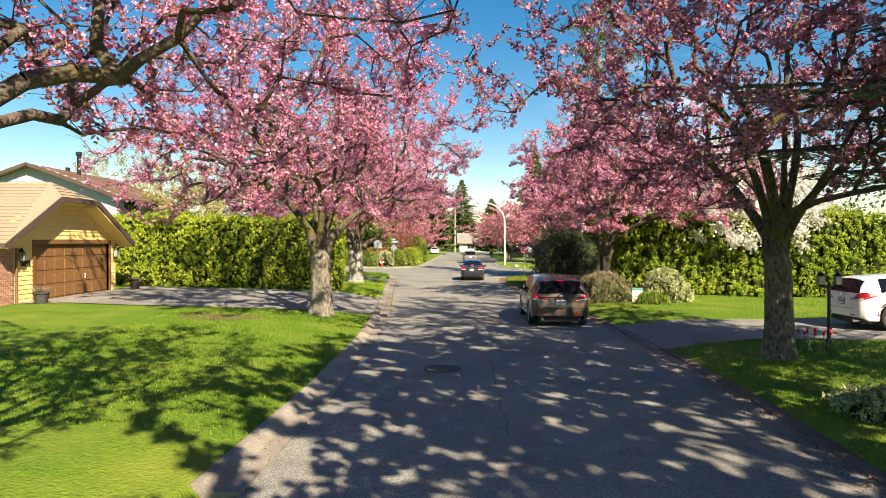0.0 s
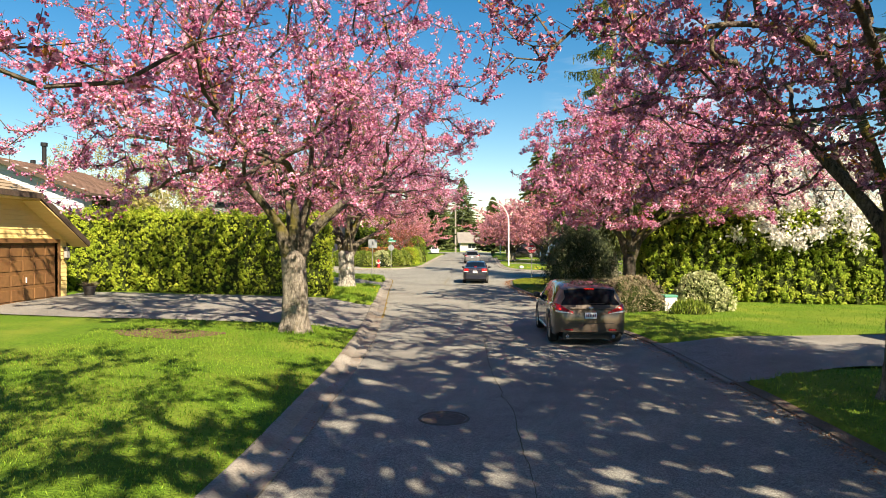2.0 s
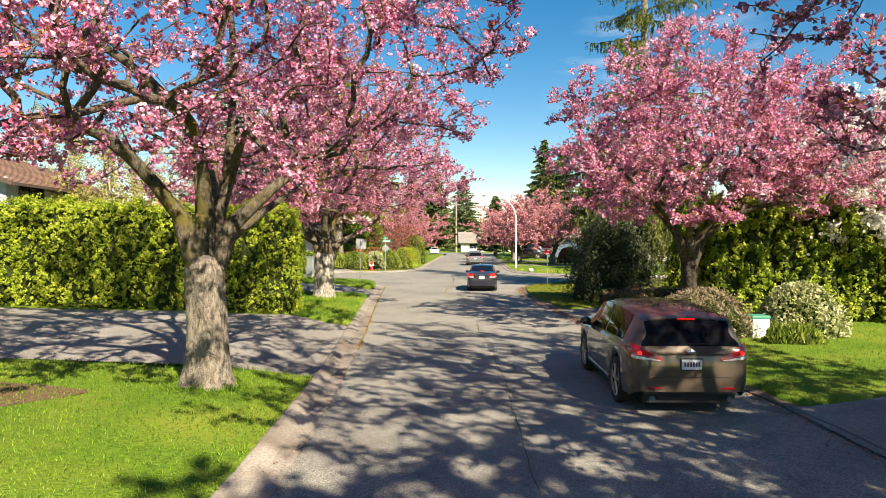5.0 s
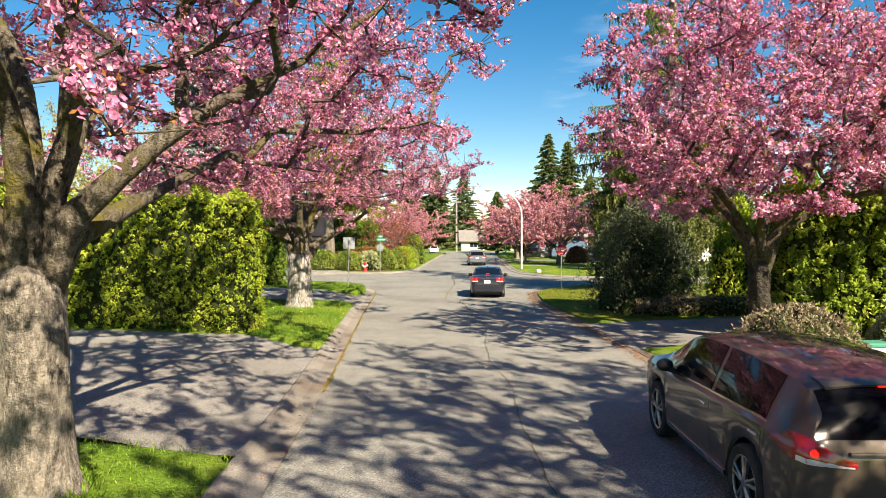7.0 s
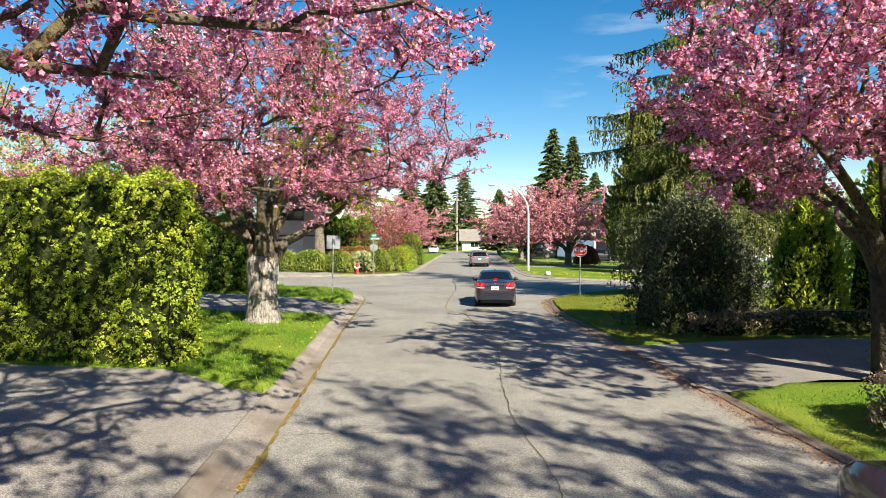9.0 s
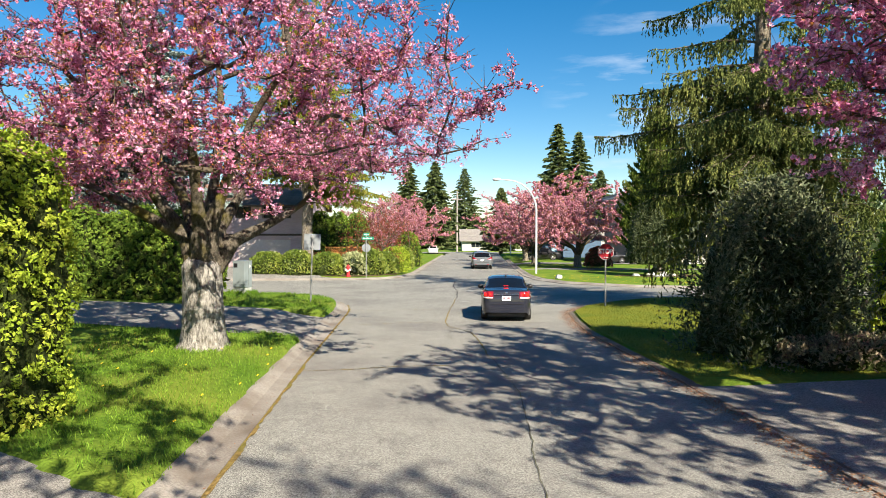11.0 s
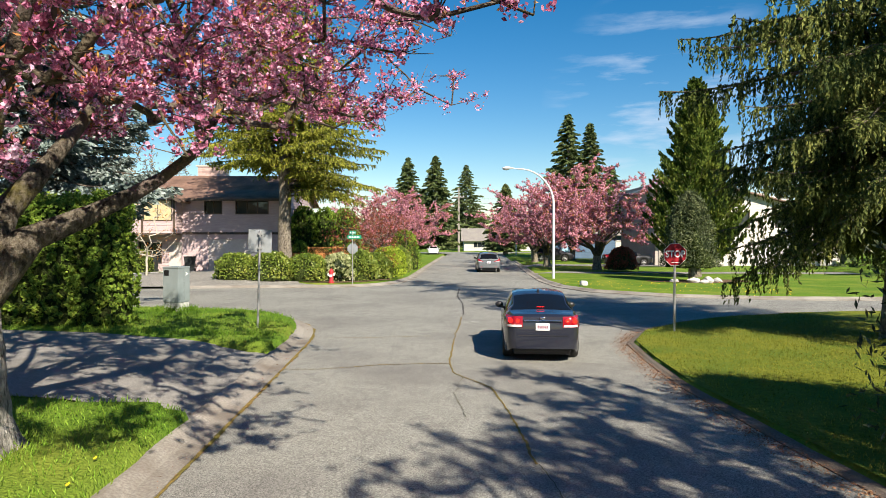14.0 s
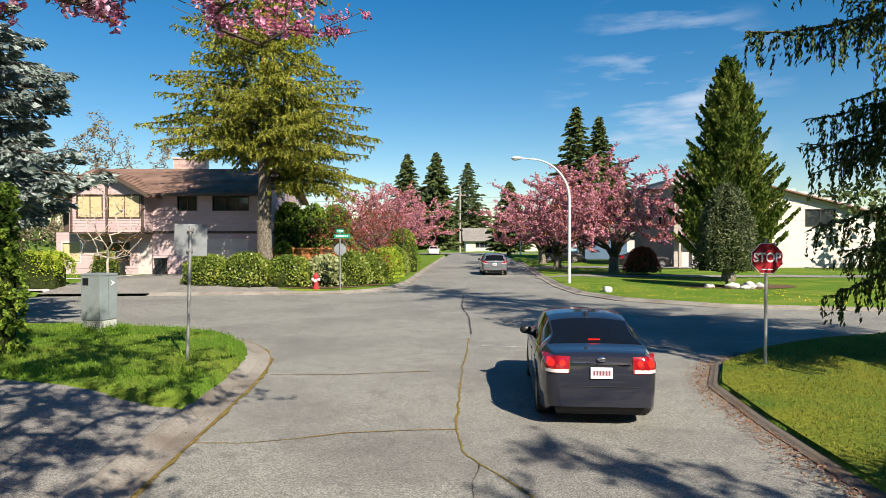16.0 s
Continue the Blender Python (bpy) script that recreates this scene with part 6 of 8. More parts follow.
        part("wing_mirror", bm, TRIM if detail else body_mat, root, "dark wing mirror", smooth=50)
        if detail:
            for a, b in K["sides"]:
                hv = a + 0.13
                hz = zb(hv) - 0.13
                part("door_handle", boxes((sgn * side_x(hv, hz) - 0.012, sgn * side_x(hv, hz) + 0.012, hv - 0.09, hv + 0.09, hz - 0.014, hz + 0.014), bevel=0.008), CHROME if kind is CROSSOVER else body_mat, root, "door handle", smooth=50)
            for v in (K["sides"][0][1] + 0.035, K["sides"][1][1] + 0.14, K["sides"][0][0] - 0.02):
                def seam(i, j, v=v, sgn=sgn):
                    zz = sill(v) + 0.03 + (zb(v) - sill(v) - 0.05) * i
                    vv = v + 0.006 * j + (0.1 * (1 - i) ** 2 if v < -1 else 0)
                    return (sgn * side_x(vv, zz), vv, zz)
                skin("door_seam", seam, 8, 1, TRIM, root, "dark door gap", 0.0025)
            def lower(i, j, sgn=sgn):
                v = K["axle"][0] + K["arch"] + 0.03 + (K["axle"][1] - K["axle"][0] - 2 * K["arch"] - 0.06) * i
                zz = K["sill"] + 0.03 + 0.05 * j
                return (sgn * side_x(v, zz), v, zz)
            skin("sill_trim", lower, 8, 1, CHROME if kind is CROSSOVER else TRIM, root, "sill moulding", 0.012)
    part("underbody", boxes((-hw * 0.70, hw * 0.70, -L / 2 + 0.2, L / 2 - 0.2, 0.17, 0.72)), TRIM, root, "dark underbody")
    if cladding:
        for sgn in (1, -1):
            for a in K["axle"]:
                def arch_trim(i, j, a=a, sgn=sgn):
                    th = math.pi * (0.04 + 0.92 * i)
                    rr = K["arch"] + 0.005 + 0.075 * j
                    v, zz = a + rr * math.cos(th), K["wheel"] + rr * math.sin(th)
                    return (sgn * side_x(v, max(zz, sill(v) + 0.002)), v, zz)
                skin("arch_cladding", arch_trim, 14, 1, cladding, root, "grey wheel-arch cladding", 0.012)
    # wheels
    R = K["wheel"]
    for a in K["axle"]:
        for sgn in (1, -1):
            wheel = new("wheel")
            wheel.parent = root
            wheel.matrix_basis = pose(sgn * (hw - 0.125), a, R, 0, 90 if sgn > 0 else -90, 0)
            bm = bmesh.new()
            prof = [(R * 0.70, -0.10), (R * 0.9, -0.115), (R * 0.98, -0.095), (R, -0.06), (R, 0.06), (R * 0.98, 0.095), (R * 0.9, 0.115), (R * 0.72, 0.10)]
            rings = []
            for q in range(36):
                an = 2 * math.pi * q / 36
                rings.append([bm.verts.new((rr * math.cos(an), rr * math.sin(an), h)) for rr, h in prof])
            for q in range(36):
                u, w = rings[q], rings[(q + 1) % 36]
                for e in range(len(prof) - 1):
                    bm.faces.new((u[e], w[e], w[e + 1], u[e + 1]))
            part("tyre", bm, RUBBER, wheel, smooth=50)
            bm = bmesh.new()
            bmesh.ops.create_cone(bm, cap_ends=True, segments=32, radius1=R * 0.71, radius2=R * 0.71, depth=0.10, matrix=pose(0, 0, 0.0))
            part("brake_drum", bm, TRIM, wheel)
            bm = bmesh.new()
            bmesh.ops.create_cone(bm, cap_ends=True, segments=16, radius1=R * 0.16, radius2=R * 0.12, depth=0.03, matrix=pose(0, 0, 0.088))
            for q in range(5):
                for d in (-0.10, 0.10):
                    an = 2 * math.pi * q / 5 + d
                    an2 = 2 * math.pi * q / 5 + d * 1.7
                    rod(bm, (R * 0.1 * math.cos(an), R * 0.1 * math.sin(an), 0.085), (R * 0.69 * math.cos(an2), R * 0.69 * math.sin(an2), 0.082), 0.024, 0.019, 6)
            for q in range(32):
                an, bn = 2 * math.pi * q / 32, 2 * math.pi * (q + 1) / 32
                rod(bm, (R * 0.705 * math.cos(an), R * 0.705 * math.sin(an), 0.085), (R * 0.705 * math.cos(bn), R * 0.705 * math.sin(bn), 0.085), 0.016, 0.016, 5)
            part("rim", bm, ALLOY, wheel, "alloy five-spoke rim", smooth=50)
    return root


BROWN_GREY = paint("bronze_grey_paint", (0.052, 0.04, 0.03), (0.09, 0.07, 0.053))
NIGHT = paint("dark_blue_grey_paint", (0.010, 0.012, 0.022), (0.02, 0.023, 0.036))
SILVER = paint("silver_grey_paint", (0.09, 0.10, 0.11), (0.14, 0.155, 0.165))
PEARL = paint("white_paint", (0.66, 0.67, 0.68), (0.74, 0.75, 0.76))
BLACK = paint("black_paint", (0.008, 0.008, 0.01), (0.015, 0.015, 0.018))
CLAD = grained("grey_cladding", (0.1, 0.1, 0.105), (0.14, 0.14, 0.145), 30)
car("crossover_car", CROSSOVER, 3.78, 23.0, 0.03, -1.7, BROWN_GREY, "bronze-grey crossover stopped in the street with brake lamps lit")
saloon = car("sedan_car", SEDAN, 2.16, 47.8, 0.03, -4.5, NIGHT, "dark blue-grey saloon waiting at the junction, brake lamps lit")
saloon.scale = (0.94, 0.94, 0.95)
car("suv_car", CROSSOVER, 3.55, 86.5, 0.02, -1.0, SILVER, "silver-grey sport utility car on the far street", lit=False)
car("white_suv", CROSSOVER, 14.3, 19.6, stand(14.3, 19.6), -90, PEARL, "white sport utility car with grey wheel arches on a driveway", lit=False, cladding=CLAD)
car("parked_sedan", SEDAN, 17.6, 95.2, stand(17.6, 95.2), -90, BLACK, "black saloon parked on a far driveway", lit=False, detail=False)
car("parked_suv", CROSSOVER, 12.4, 107.5, stand(12.4, 107.5), -95, BLACK, "black sport utility car parked under cherry trees", lit=False, detail=False)
car("parked_van", CROSSOVER, -1.9, 146, 0.02, 180, PEARL, "white car parked at the far kerb", lit=False, detail=False)


# ---- houses ----
def siding_mat(name, c0, c1, stain):
    m, t, b = material(name, 0.7, 0.0, 0.3)
    col = blend(t, noise_fac(t, 2.2, 4.0, stretch=(1, 1, 6)), c0, c1)
    col = blend(t, noise_fac(t, 0.5, 3.0, lo=0.5, hi=0.8), col, stain)
    t.links.new(col, b.inputs["Base Color"])
    bump(t, b, noise_fac(t, 40, 3.0, stretch=(1, 1, 8)), 0.15, 0.004)
    return m


YELLOW = siding_mat("yellow_siding", (0.74, 0.55, 0.22), (0.82, 0.63, 0.28), (0.70, 0.51, 0.21))
WHITE_SIDING = siding_mat("white_siding", (0.40, 0.42, 0.46), (0.47, 0.49, 0.53), (0.37, 0.38, 0.42))
MAUVE = siding_mat("mauve_siding", (0.42, 0.32, 0.325), (0.50, 0.39, 0.395), (0.39, 0.30, 0.305))
BEIGE = siding_mat("beige_siding", (0.30, 0.27, 0.24), (0.37, 0.335, 0.30), (0.27, 0.24, 0.21))
BLUE_SIDING = siding_mat("blue_siding", (0.06, 0.11, 0.18), (0.08, 0.14, 0.22), (0.05, 0.09, 0.15))
CREAM = siding_mat("cream_render", (0.52, 0.49, 0.43), (0.60, 0.57, 0.51), (0.47, 0.44, 0.39))
SHINGLE_TAN = grained("tan_shingle", (0.24, 0.185, 0.13), (0.38, 0.305, 0.22), 22, (0.27, 0.215, 0.155), 0.8, 0.9, 0.1, relief=0.5)
SHINGLE_BROWN = grained("brown_shingle", (0.18, 0.11, 0.085), (0.33, 0.215, 0.165), 18, (0.15, 0.10, 0.08), 0.8, 0.9, 0.1, relief=0.5)
SHINGLE_GREY = grained("grey_shingle", (0.2, 0.19, 0.17), (0.32, 0.3, 0.27), 18, (0.22, 0.2, 0.19), 0.8, 0.9, relief=0.5)
FASCIA = grained("dark_fascia", (0.05, 0.035, 0.028), (0.11, 0.08, 0.06), 12, None, 1, 0.7)
PALE_TRIM = grained("pale_trim", (0.55, 0.54, 0.52), (0.66, 0.65, 0.62), 12, None, 1, 0.6)
DOOR_BROWN = grained("brown_door_paint", (0.17, 0.085, 0.035), (0.23, 0.12, 0.05), 7, (0.15, 0.075, 0.035), 0.8, 0.5, 0.4, 0.1)
DOOR_PALE = grained("pale_door_paint", (0.47, 0.42, 0.40), (0.55, 0.49, 0.47), 6, None, 1, 0.6)
BRICK = grained("brick_face", (0.28, 0.12, 0.08), (0.46, 0.24, 0.17), 14, (0.5, 0.36, 0.3), 2.5, 0.9, relief=0.5, random_amount=0.25)
MORTAR = grained("mortar", (0.4, 0.37, 0.33), (0.52, 0.48, 0.43), 30, None, 1, 0.95)
PANE = plain("window_pane", (0.02, 0.026, 0.03), 0.04, 0.0, 0.6)
CURTAIN = grained("yellow_curtain", (0.42, 0.36, 0.2), (0.52, 0.45, 0.27), 6, None, 1, 0.8)
DARK_METAL = plain("dark_metal", (0.03, 0.03, 0.032), 0.4, 0.6)
LAMP_GLASS = plain("lantern_glass", (0.3, 0.3, 0.29), 0.15)


def frame_of(axis, pos, sign):
    """Maps (u, out, z) of a wall to the world: axis x means the wall runs along x and looks along sign * y."""
    if axis == "x":
        return lambda u, o, z: (u, pos + sign * o, z)
    return lambda u, o, z: (pos + sign * o, u, z)


def slab(bm, f, u0, u1, o0, o1, z0, z1):
    vs = [bm.verts.new(f(u, o, z)) for z in (z0, z1) for u, o in ((u0, o0), (u1, o0), (u1, o1), (u0, o1))]
    for q in ((3, 2, 1, 0), (4, 5, 6, 7), (0, 1, 5, 4), (1, 2, 6, 5), (2, 3, 7, 6), (3, 0, 4, 7)):
        bm.faces.new([vs[i] for i in q])


def wall(parent, axis, pos, sign, u0, u1, z0, z1, mat, holes=(), course=0.2, slope=None, thick=0.16, name="wall", upright=False):
    """A wall with real openings, clad in boards that lap. slope(z) narrows it to (lo, hi) under a gable."""
    f = frame_of(axis, pos, sign)
    bm = bmesh.new()
    cuts = sorted({z0, z1, *[h[2] for h in holes], *[h[3] for h in holes]})
    rows = []
    for a, b in zip(cuts[:-1], cuts[1:]):
        n = max(1, int(round((b - a) / course)))
        rows += [(a + (b - a) * i / n, a + (b - a) * (i + 1) / n) for i in range(n)]
    for a, b in rows:
        mid = (a + b) / 2
        lo, hi = (u0, u1) if slope is None else slope(mid)
        lo, hi = max(lo, u0), min(hi, u1)
        if hi - lo < 0.05:
            continue
        spans = [(lo, hi)]
        for h0, h1, hz0, hz1 in holes:
            if hz0 < mid < hz1:
                spans = [s for p, q in spans for s in ((p, min(q, h0)), (max(p, h1), q)) if s[1] - s[0] > 0.01]
        if slope:
            c = (u0 + u1) / 2
            spans = [s for p, q in spans for s in (((p, c), (c, q)) if p < c < q else ((p, q),))]
        for p, q in spans:
            slab(bm, f, p, q, -thick, 0.0, a, b)
            vs = [bm.verts.new(f(u, o, z)) for u in (p, q) for o, z in ((0.0, a), (0.028, a + 0.004), (0.004, b))]
            bm.faces.new((vs[1], vs[4], vs[5], vs[2]))
            bm.faces.new((vs[0], vs[3], vs[4], vs[1]))
            bm.faces.new((vs[0], vs[1], vs[2]))
            bm.faces.new((vs[3], vs[5], vs[4]))
    bmesh.ops.remove_doubles(bm, verts=bm.verts, dist=2e-4)
    bmesh.ops.recalc_face_normals(bm, faces=bm.faces)
    return part(name, bm, mat, parent)


def window(parent, axis, pos, sign, u0, u1, z0, z1, frame_mat=PALE_TRIM, bars=1, behind=None, glass=None):
    f = frame_of(axis, pos, sign)
    w = 0.06
    bm = bmesh.new()
    for a, b, c, d in ((u0 - w, u1 + w, z1, z1 + w), (u0 - w, u1 + w, z0 - w, z0), (u0 - w, u0, z0, z1), (u1, u1 + w, z0, z1)):
        slab(bm, f, a, b, -0.1, 0.05, c, d)
    for i in range(1, bars + 1):
        m = u0 + (u1 - u0) * i / (bars + 1)
        slab(bm, f, m - 0.025, m + 0.025, -0.08, -0.02, z0, z1)
    bmesh.ops.recalc_face_normals(bm, faces=bm.faces)
    win = part("window", bm, frame_mat, parent, "framed window")
    for i in range(bars + 1):
        a, b = u0 + (u1 - u0) * i / (bars + 1), u0 + (u1 - u0) * (i + 1) / (bars + 1)
        bm = bmesh.new()
        slab(bm, f, a + 0.026, b - 0.026, -0.062, -0.054, z0, z1)
        bmesh.ops.recalc_face_normals(bm, faces=bm.faces)
        part("pane", bm, glass or PANE, win)
    if behind:
        bm = bmesh.new()
        n = 14
        for i in range(n):
            a, b = u0 + (u1 - u0) * i / n, u0 + (u1 - u0) * (i + 1) / n
            slab(bm, f, a, b, -0.052 if i % 2 else -0.048, -0.046, z0 + 0.02, z1 - 0.02)
        bmesh.ops.remove_doubles(bm, verts=bm.verts, dist=0.005)
        bmesh.ops.recalc_face_normals(bm, faces=bm.faces)
        part("curtain", bm, behind, win)
    return win


def roof_plane(parent, corners, mat, thick=0.1, course=0.28, name="roof"):
    """A roof slope from its eave (two corners) to its top (two corners), in lapped courses of shingles."""
    e0, e1, t1, t0 = [Vector(c) for c in corners]
    n = max(2, int(((t0 + t1) / 2 - (e0 + e1) / 2).length / course))
    up = (e1 - e0).cross(t0 - e0).normalized()
    if up.z < 0:
        up = -up
    bm = bmesh.new()
    for i in range(n):
        a, b = i / n, (i + 1) / n
        p = [e0.lerp(t0, a), e1.lerp(t1, a), e1.lerp(t1, b), e0.lerp(t0, b)]
        lo = [q - up * thick for q in p]
        hi = [p[0] + up * 0.03, p[1] + up * 0.03, p[2] + up * 0.004, p[3] + up * 0.004]
        v = [bm.verts.new(q) for q in lo + hi]
        for q in ((3, 2, 1, 0), (4, 5, 6, 7), (0, 1, 5, 4), (1, 2, 6, 5), (2, 3, 7, 6), (3, 0, 4, 7)):
            bm.faces.new([v[k] for k in q])
    bmesh.ops.remove_doubles(bm, verts=bm.verts, dist=2e-4)
    bmesh.ops.recalc_face_normals(bm, faces=bm.faces)
    return part(name, bm, mat, parent)


def beam(parent, p, q, w, h, mat, name="fascia"):
    """A board on edge from p to q."""
    p, q = Vector(p), Vector(q)
    d = (q - p).normalized()
    side = d.cross(Vector((0, 0, 1)))
    side = side.normalized() * (w / 2) if side.length > 1e-4 else Vector((w / 2, 0, 0))
    up = side.cross(d).normalized() * (h / 2)
    bm = bmesh.new()
    v = [bm.verts.new(c + s * side + t * up) for c in (p, q) for s, t in ((-1, -1), (1, -1), (1, 1), (-1, 1))]
    for f in ((3, 2, 1, 0), (4, 5, 6, 7), (0, 1, 5, 4), (1, 2, 6, 5), (2, 3, 7, 6), (3, 0, 4, 7)):
        bm.faces.new([v[k] for k in f])
    bmesh.ops.recalc_face_normals(bm, faces=bm.faces)
    return part(name, bm, mat, parent)


def block_core(parent, x0, x1, y0, y1, z0, z1, mat, name="inner_wall"):
    return part(name, boxes((x0, x1, y0, y1, z0, z1)), mat, parent)


# yellow garage house, its gable towards the street
g = new("garage_house")
tagged(g, "yellow lap-sided garage house with a clipped gable and tan shingles", "house")
GX, GZ = -15.2, 0.5
EAVE, SL, MID, TOPZ, HALF = 2.72, 0.54, 26.35, 4.42, 4.5
wall(g, "y", GX, 1, 23.1, 30.35, GZ - 0.15, TOPZ - 0.1, YELLOW, [(24.35, 29.75, GZ - 0.15, 2.66)], 0.17, slope=lambda z: (22.0 + max(0, z - EAVE) / SL, 30.7 - max(0, z - EAVE) / SL))
wall(g, "x", 30.35, 1, -26.0, GX, GZ - 0.15, EAVE, YELLOW, course=0.17)
wall(g, "x", 22.3, -1, -26.0, GX - 0.3, GZ - 0.15, EAVE, YELLOW, course=0.17)
dr = part("garage_door", boxes((GX - 0.14, GX - 0.09, 24.35, 29.75, GZ - 0.1, 2.66)), DOOR_BROWN, g, "brown panelled overhead garage door")
for r in range(4):
    for c in range(8):
        a = 24.41 + c * 0.663
        z = GZ + 0.02 + r * 0.53
        bm = bmesh.new()
        box(bm, GX - 0.1, GX - 0.068, a + 0.04, a + 0.62, z + 0.07, z + 0.46, 0.015)
        part("door_panel", bm, DOOR_BROWN, dr)
part("door_handle", boxes((GX - 0.09, GX - 0.04, 27.9, 27.94, 1.2, 1.4), bevel=0.01), PALE_TRIM, dr)
for a, b, c, d in ((24.21, 24.35, GZ - 0.1, 2.8), (29.75, 29.89, GZ - 0.1, 2.8), (24.35, 29.75, 2.66, 2.8)):
    part("door_trim", boxes((GX - 0.1, GX + 0.05, a, b, c, d)), DOOR_BROWN, g)
RX = -14.55
hip_in = (5.12 - TOPZ) / SL
for s in (-1, 1):
    ey = MID + s * HALF
    ty = MID
    cy = MID + s * (5.12 - TOPZ) / SL
    roof_plane(g, [(RX, ey, EAVE - 0.05), (-27, ey, EAVE - 0.05), (-27, ty, 5.12), (RX - 1.25, ty, 5.12)], SHINGLE_TAN)
    bm = bmesh.new()
    v = [bm.verts.new(q) for q in ((RX, ey, EAVE - 0.05), (RX - 1.25, ty, 5.12), (RX, cy, TOPZ))]
    w2 = [bm.verts.new((q.co.x, q.co.y, q.co.z + 0.03)) for q in v]
    bm.faces.new(v)
    bm.faces.new(w2)
    for i in range(3):
        bm.faces.new((v[i], v[(i + 1) % 3], w2[(i + 1) % 3], w2[i]))
    bmesh.ops.recalc_face_normals(bm, faces=bm.faces)
    part("roof_corner", bm, SHINGLE_TAN, g)
    beam(g, (RX + 0.02, ey, EAVE - 0.12), (RX + 0.02, cy, TOPZ - 0.06), 0.05, 0.22, FASCIA)
    beam(g, (RX, ey + s * 0.05, EAVE - 0.12), (-26.5, ey + s * 0.05, EAVE - 0.12), 0.1, 0.14, FASCIA, "gutter")
roof_plane(g, [(RX + 0.02, MID - hip_in, TOPZ), (RX + 0.02, MID + hip_in, TOPZ), (RX - 1.25, MID + 0.02, 5.12), (RX - 1.25, MID - 0.02, 5.12)], SHINGLE_TAN, name="hip")
beam(g, (RX + 0.03, MID - hip_in, TOPZ - 0.06), (RX + 0.03, MID + hip_in, TOPZ - 0.06), 0.05, 0.2, FASCIA)
# soffit under the overhanging gable
for s in (-1, 1):
    roof_plane(g, [(RX, MID + s * 4.45, EAVE - 0.2), (GX, MID + s * 4.45, EAVE - 0.2), (GX, MID + s * 1.25, TOPZ - 0.22), (RX, MID + s * 1.25, TOPZ - 0.22)], YELLOW, 0.03, 5, "soffit")
part("soffit", boxes((GX, RX, MID - 1.3, MID + 1.3, TOPZ - 0.2, TOPZ - 0.15)), YELLOW, g)
for yy in (23.35, 30.1):
    lan = part("wall_lantern", boxes((GX + 0.1, GX + 0.26, yy - 0.08, yy + 0.08, 2.06, 2.36), bevel=0.01), LAMP_GLASS, g, "black carriage lantern")
    bm = bmesh.new()
    rod(bm, (GX + 0.18, yy, 2.36), (GX + 0.18, yy, 2.52), 0.12, 0.02, 8)
    rod(bm, (GX + 0.18, yy, 1.98), (GX + 0.18, yy, 2.06), 0.04, 0.09, 8)
    rod(bm, (GX + 0.02, yy, 2.45), (GX + 0.18, yy, 2.48), 0.02, 0.02, 6)
    for a in (-0.08, 0.08):
        for b in (0.1, 0.26):
            rod(bm, (GX + b, yy + a, 2.06), (GX + b, yy + a, 2.36), 0.012, 0.012, 5)
    part("lantern_cage", bm, DARK_METAL, lan)
for i in range(5):
    part("plaque_bar", boxes((GX + 0.03, GX + 0.045, 23.55 + i * 0.11, 23.62 + i * 0.11, 1.85, 2.05)), DARK_METAL, g, "dark metal bar")
bm = bmesh.new()
rod(bm, (GX + 0.12, 23.14, GZ), (GX + 0.12, 23.14, EAVE - 0.2), 0.045, 0.045, 8)
part("downspout", bm, DOOR_BROWN, g, "brown downspout")
pil = part("pillar", boxes((GX - 0.35, GX + 0.1, 22.05, 23.02, GZ - 0.2, EAVE - 0.15)), MORTAR, g, "red-brown brick pillar")
brick_me = None
for r in range(26):
    for c in range(4):
        a = 22.07 + c * 0.238 + (0.11 if r % 2 else 0)
        b = min(a + 0.215, 23.0)
        if b - a < 0.05:
            continue
        z = GZ - 0.12 + r * 0.082
        if z > EAVE - 0.28:
            continue
        if brick_me is None or abs((b - a) - 0.215) > 1e-3:
            bm = bmesh.new()
            box(bm, -0.012, 0.012, 0, b - a, 0, 0.066, 0.004)
            me = bpy.data.meshes.new("brick")
            bm.to_mesh(me)
            bm.free()
            me.materials.append(BRICK)
            if abs((b - a) - 0.215) < 1e-3:
                brick_me = me
        else:
            me = brick_me
        ob = child("brick", me, pil)
        ob.matrix_basis = pose(GX + 0.102, a, z)

# white two-storey house behind the hedge
h = new("white_house")
tagged(h, "white two-storey house with a low brown gable roof", "house")
hx0, hx1, hy0, hy1 = -31.5, -20.7, 41.65, 51.0
hm, ridge = (hx0 + hx1) / 2, 7.68
wall(h, "x", hy0, -1, hx0, hx1, 0.4, ridge - 0.1, WHITE_SIDING, [], 0.2, slope=lambda z: (hx0 + max(0, z - 5.7) * 2.75, hx1 - max(0, z - 5.7) * 2.75))
wall(h, "y", hx1, 1, hy0, hy1, 0.4, 5.72, WHITE_SIDING, [(42.6, 44.5, 4.35, 5.45), (46.2, 48.8, 4.35, 5.45)], 0.2)
wall(h, "x", hy1, 1, hx0, hx1, 0.4, 5.7, WHITE_SIDING, [], 0.3)
wall(h, "y", hx0, -1, hy0, hy1, 0.4, 5.7, WHITE_SIDING, [], 0.3)
window(h, "y", hx1, 1, 42.6, 44.5, 4.35, 5.45, FASCIA)
window(h, "y", hx1, 1, 46.2, 48.8, 4.35, 5.45, FASCIA)
block_core(h, hx0 + 0.3, hx1 - 0.35, hy0 + 0.3, hy1 - 0.3, 0.4, 5.5, FASCIA, "dark_room")
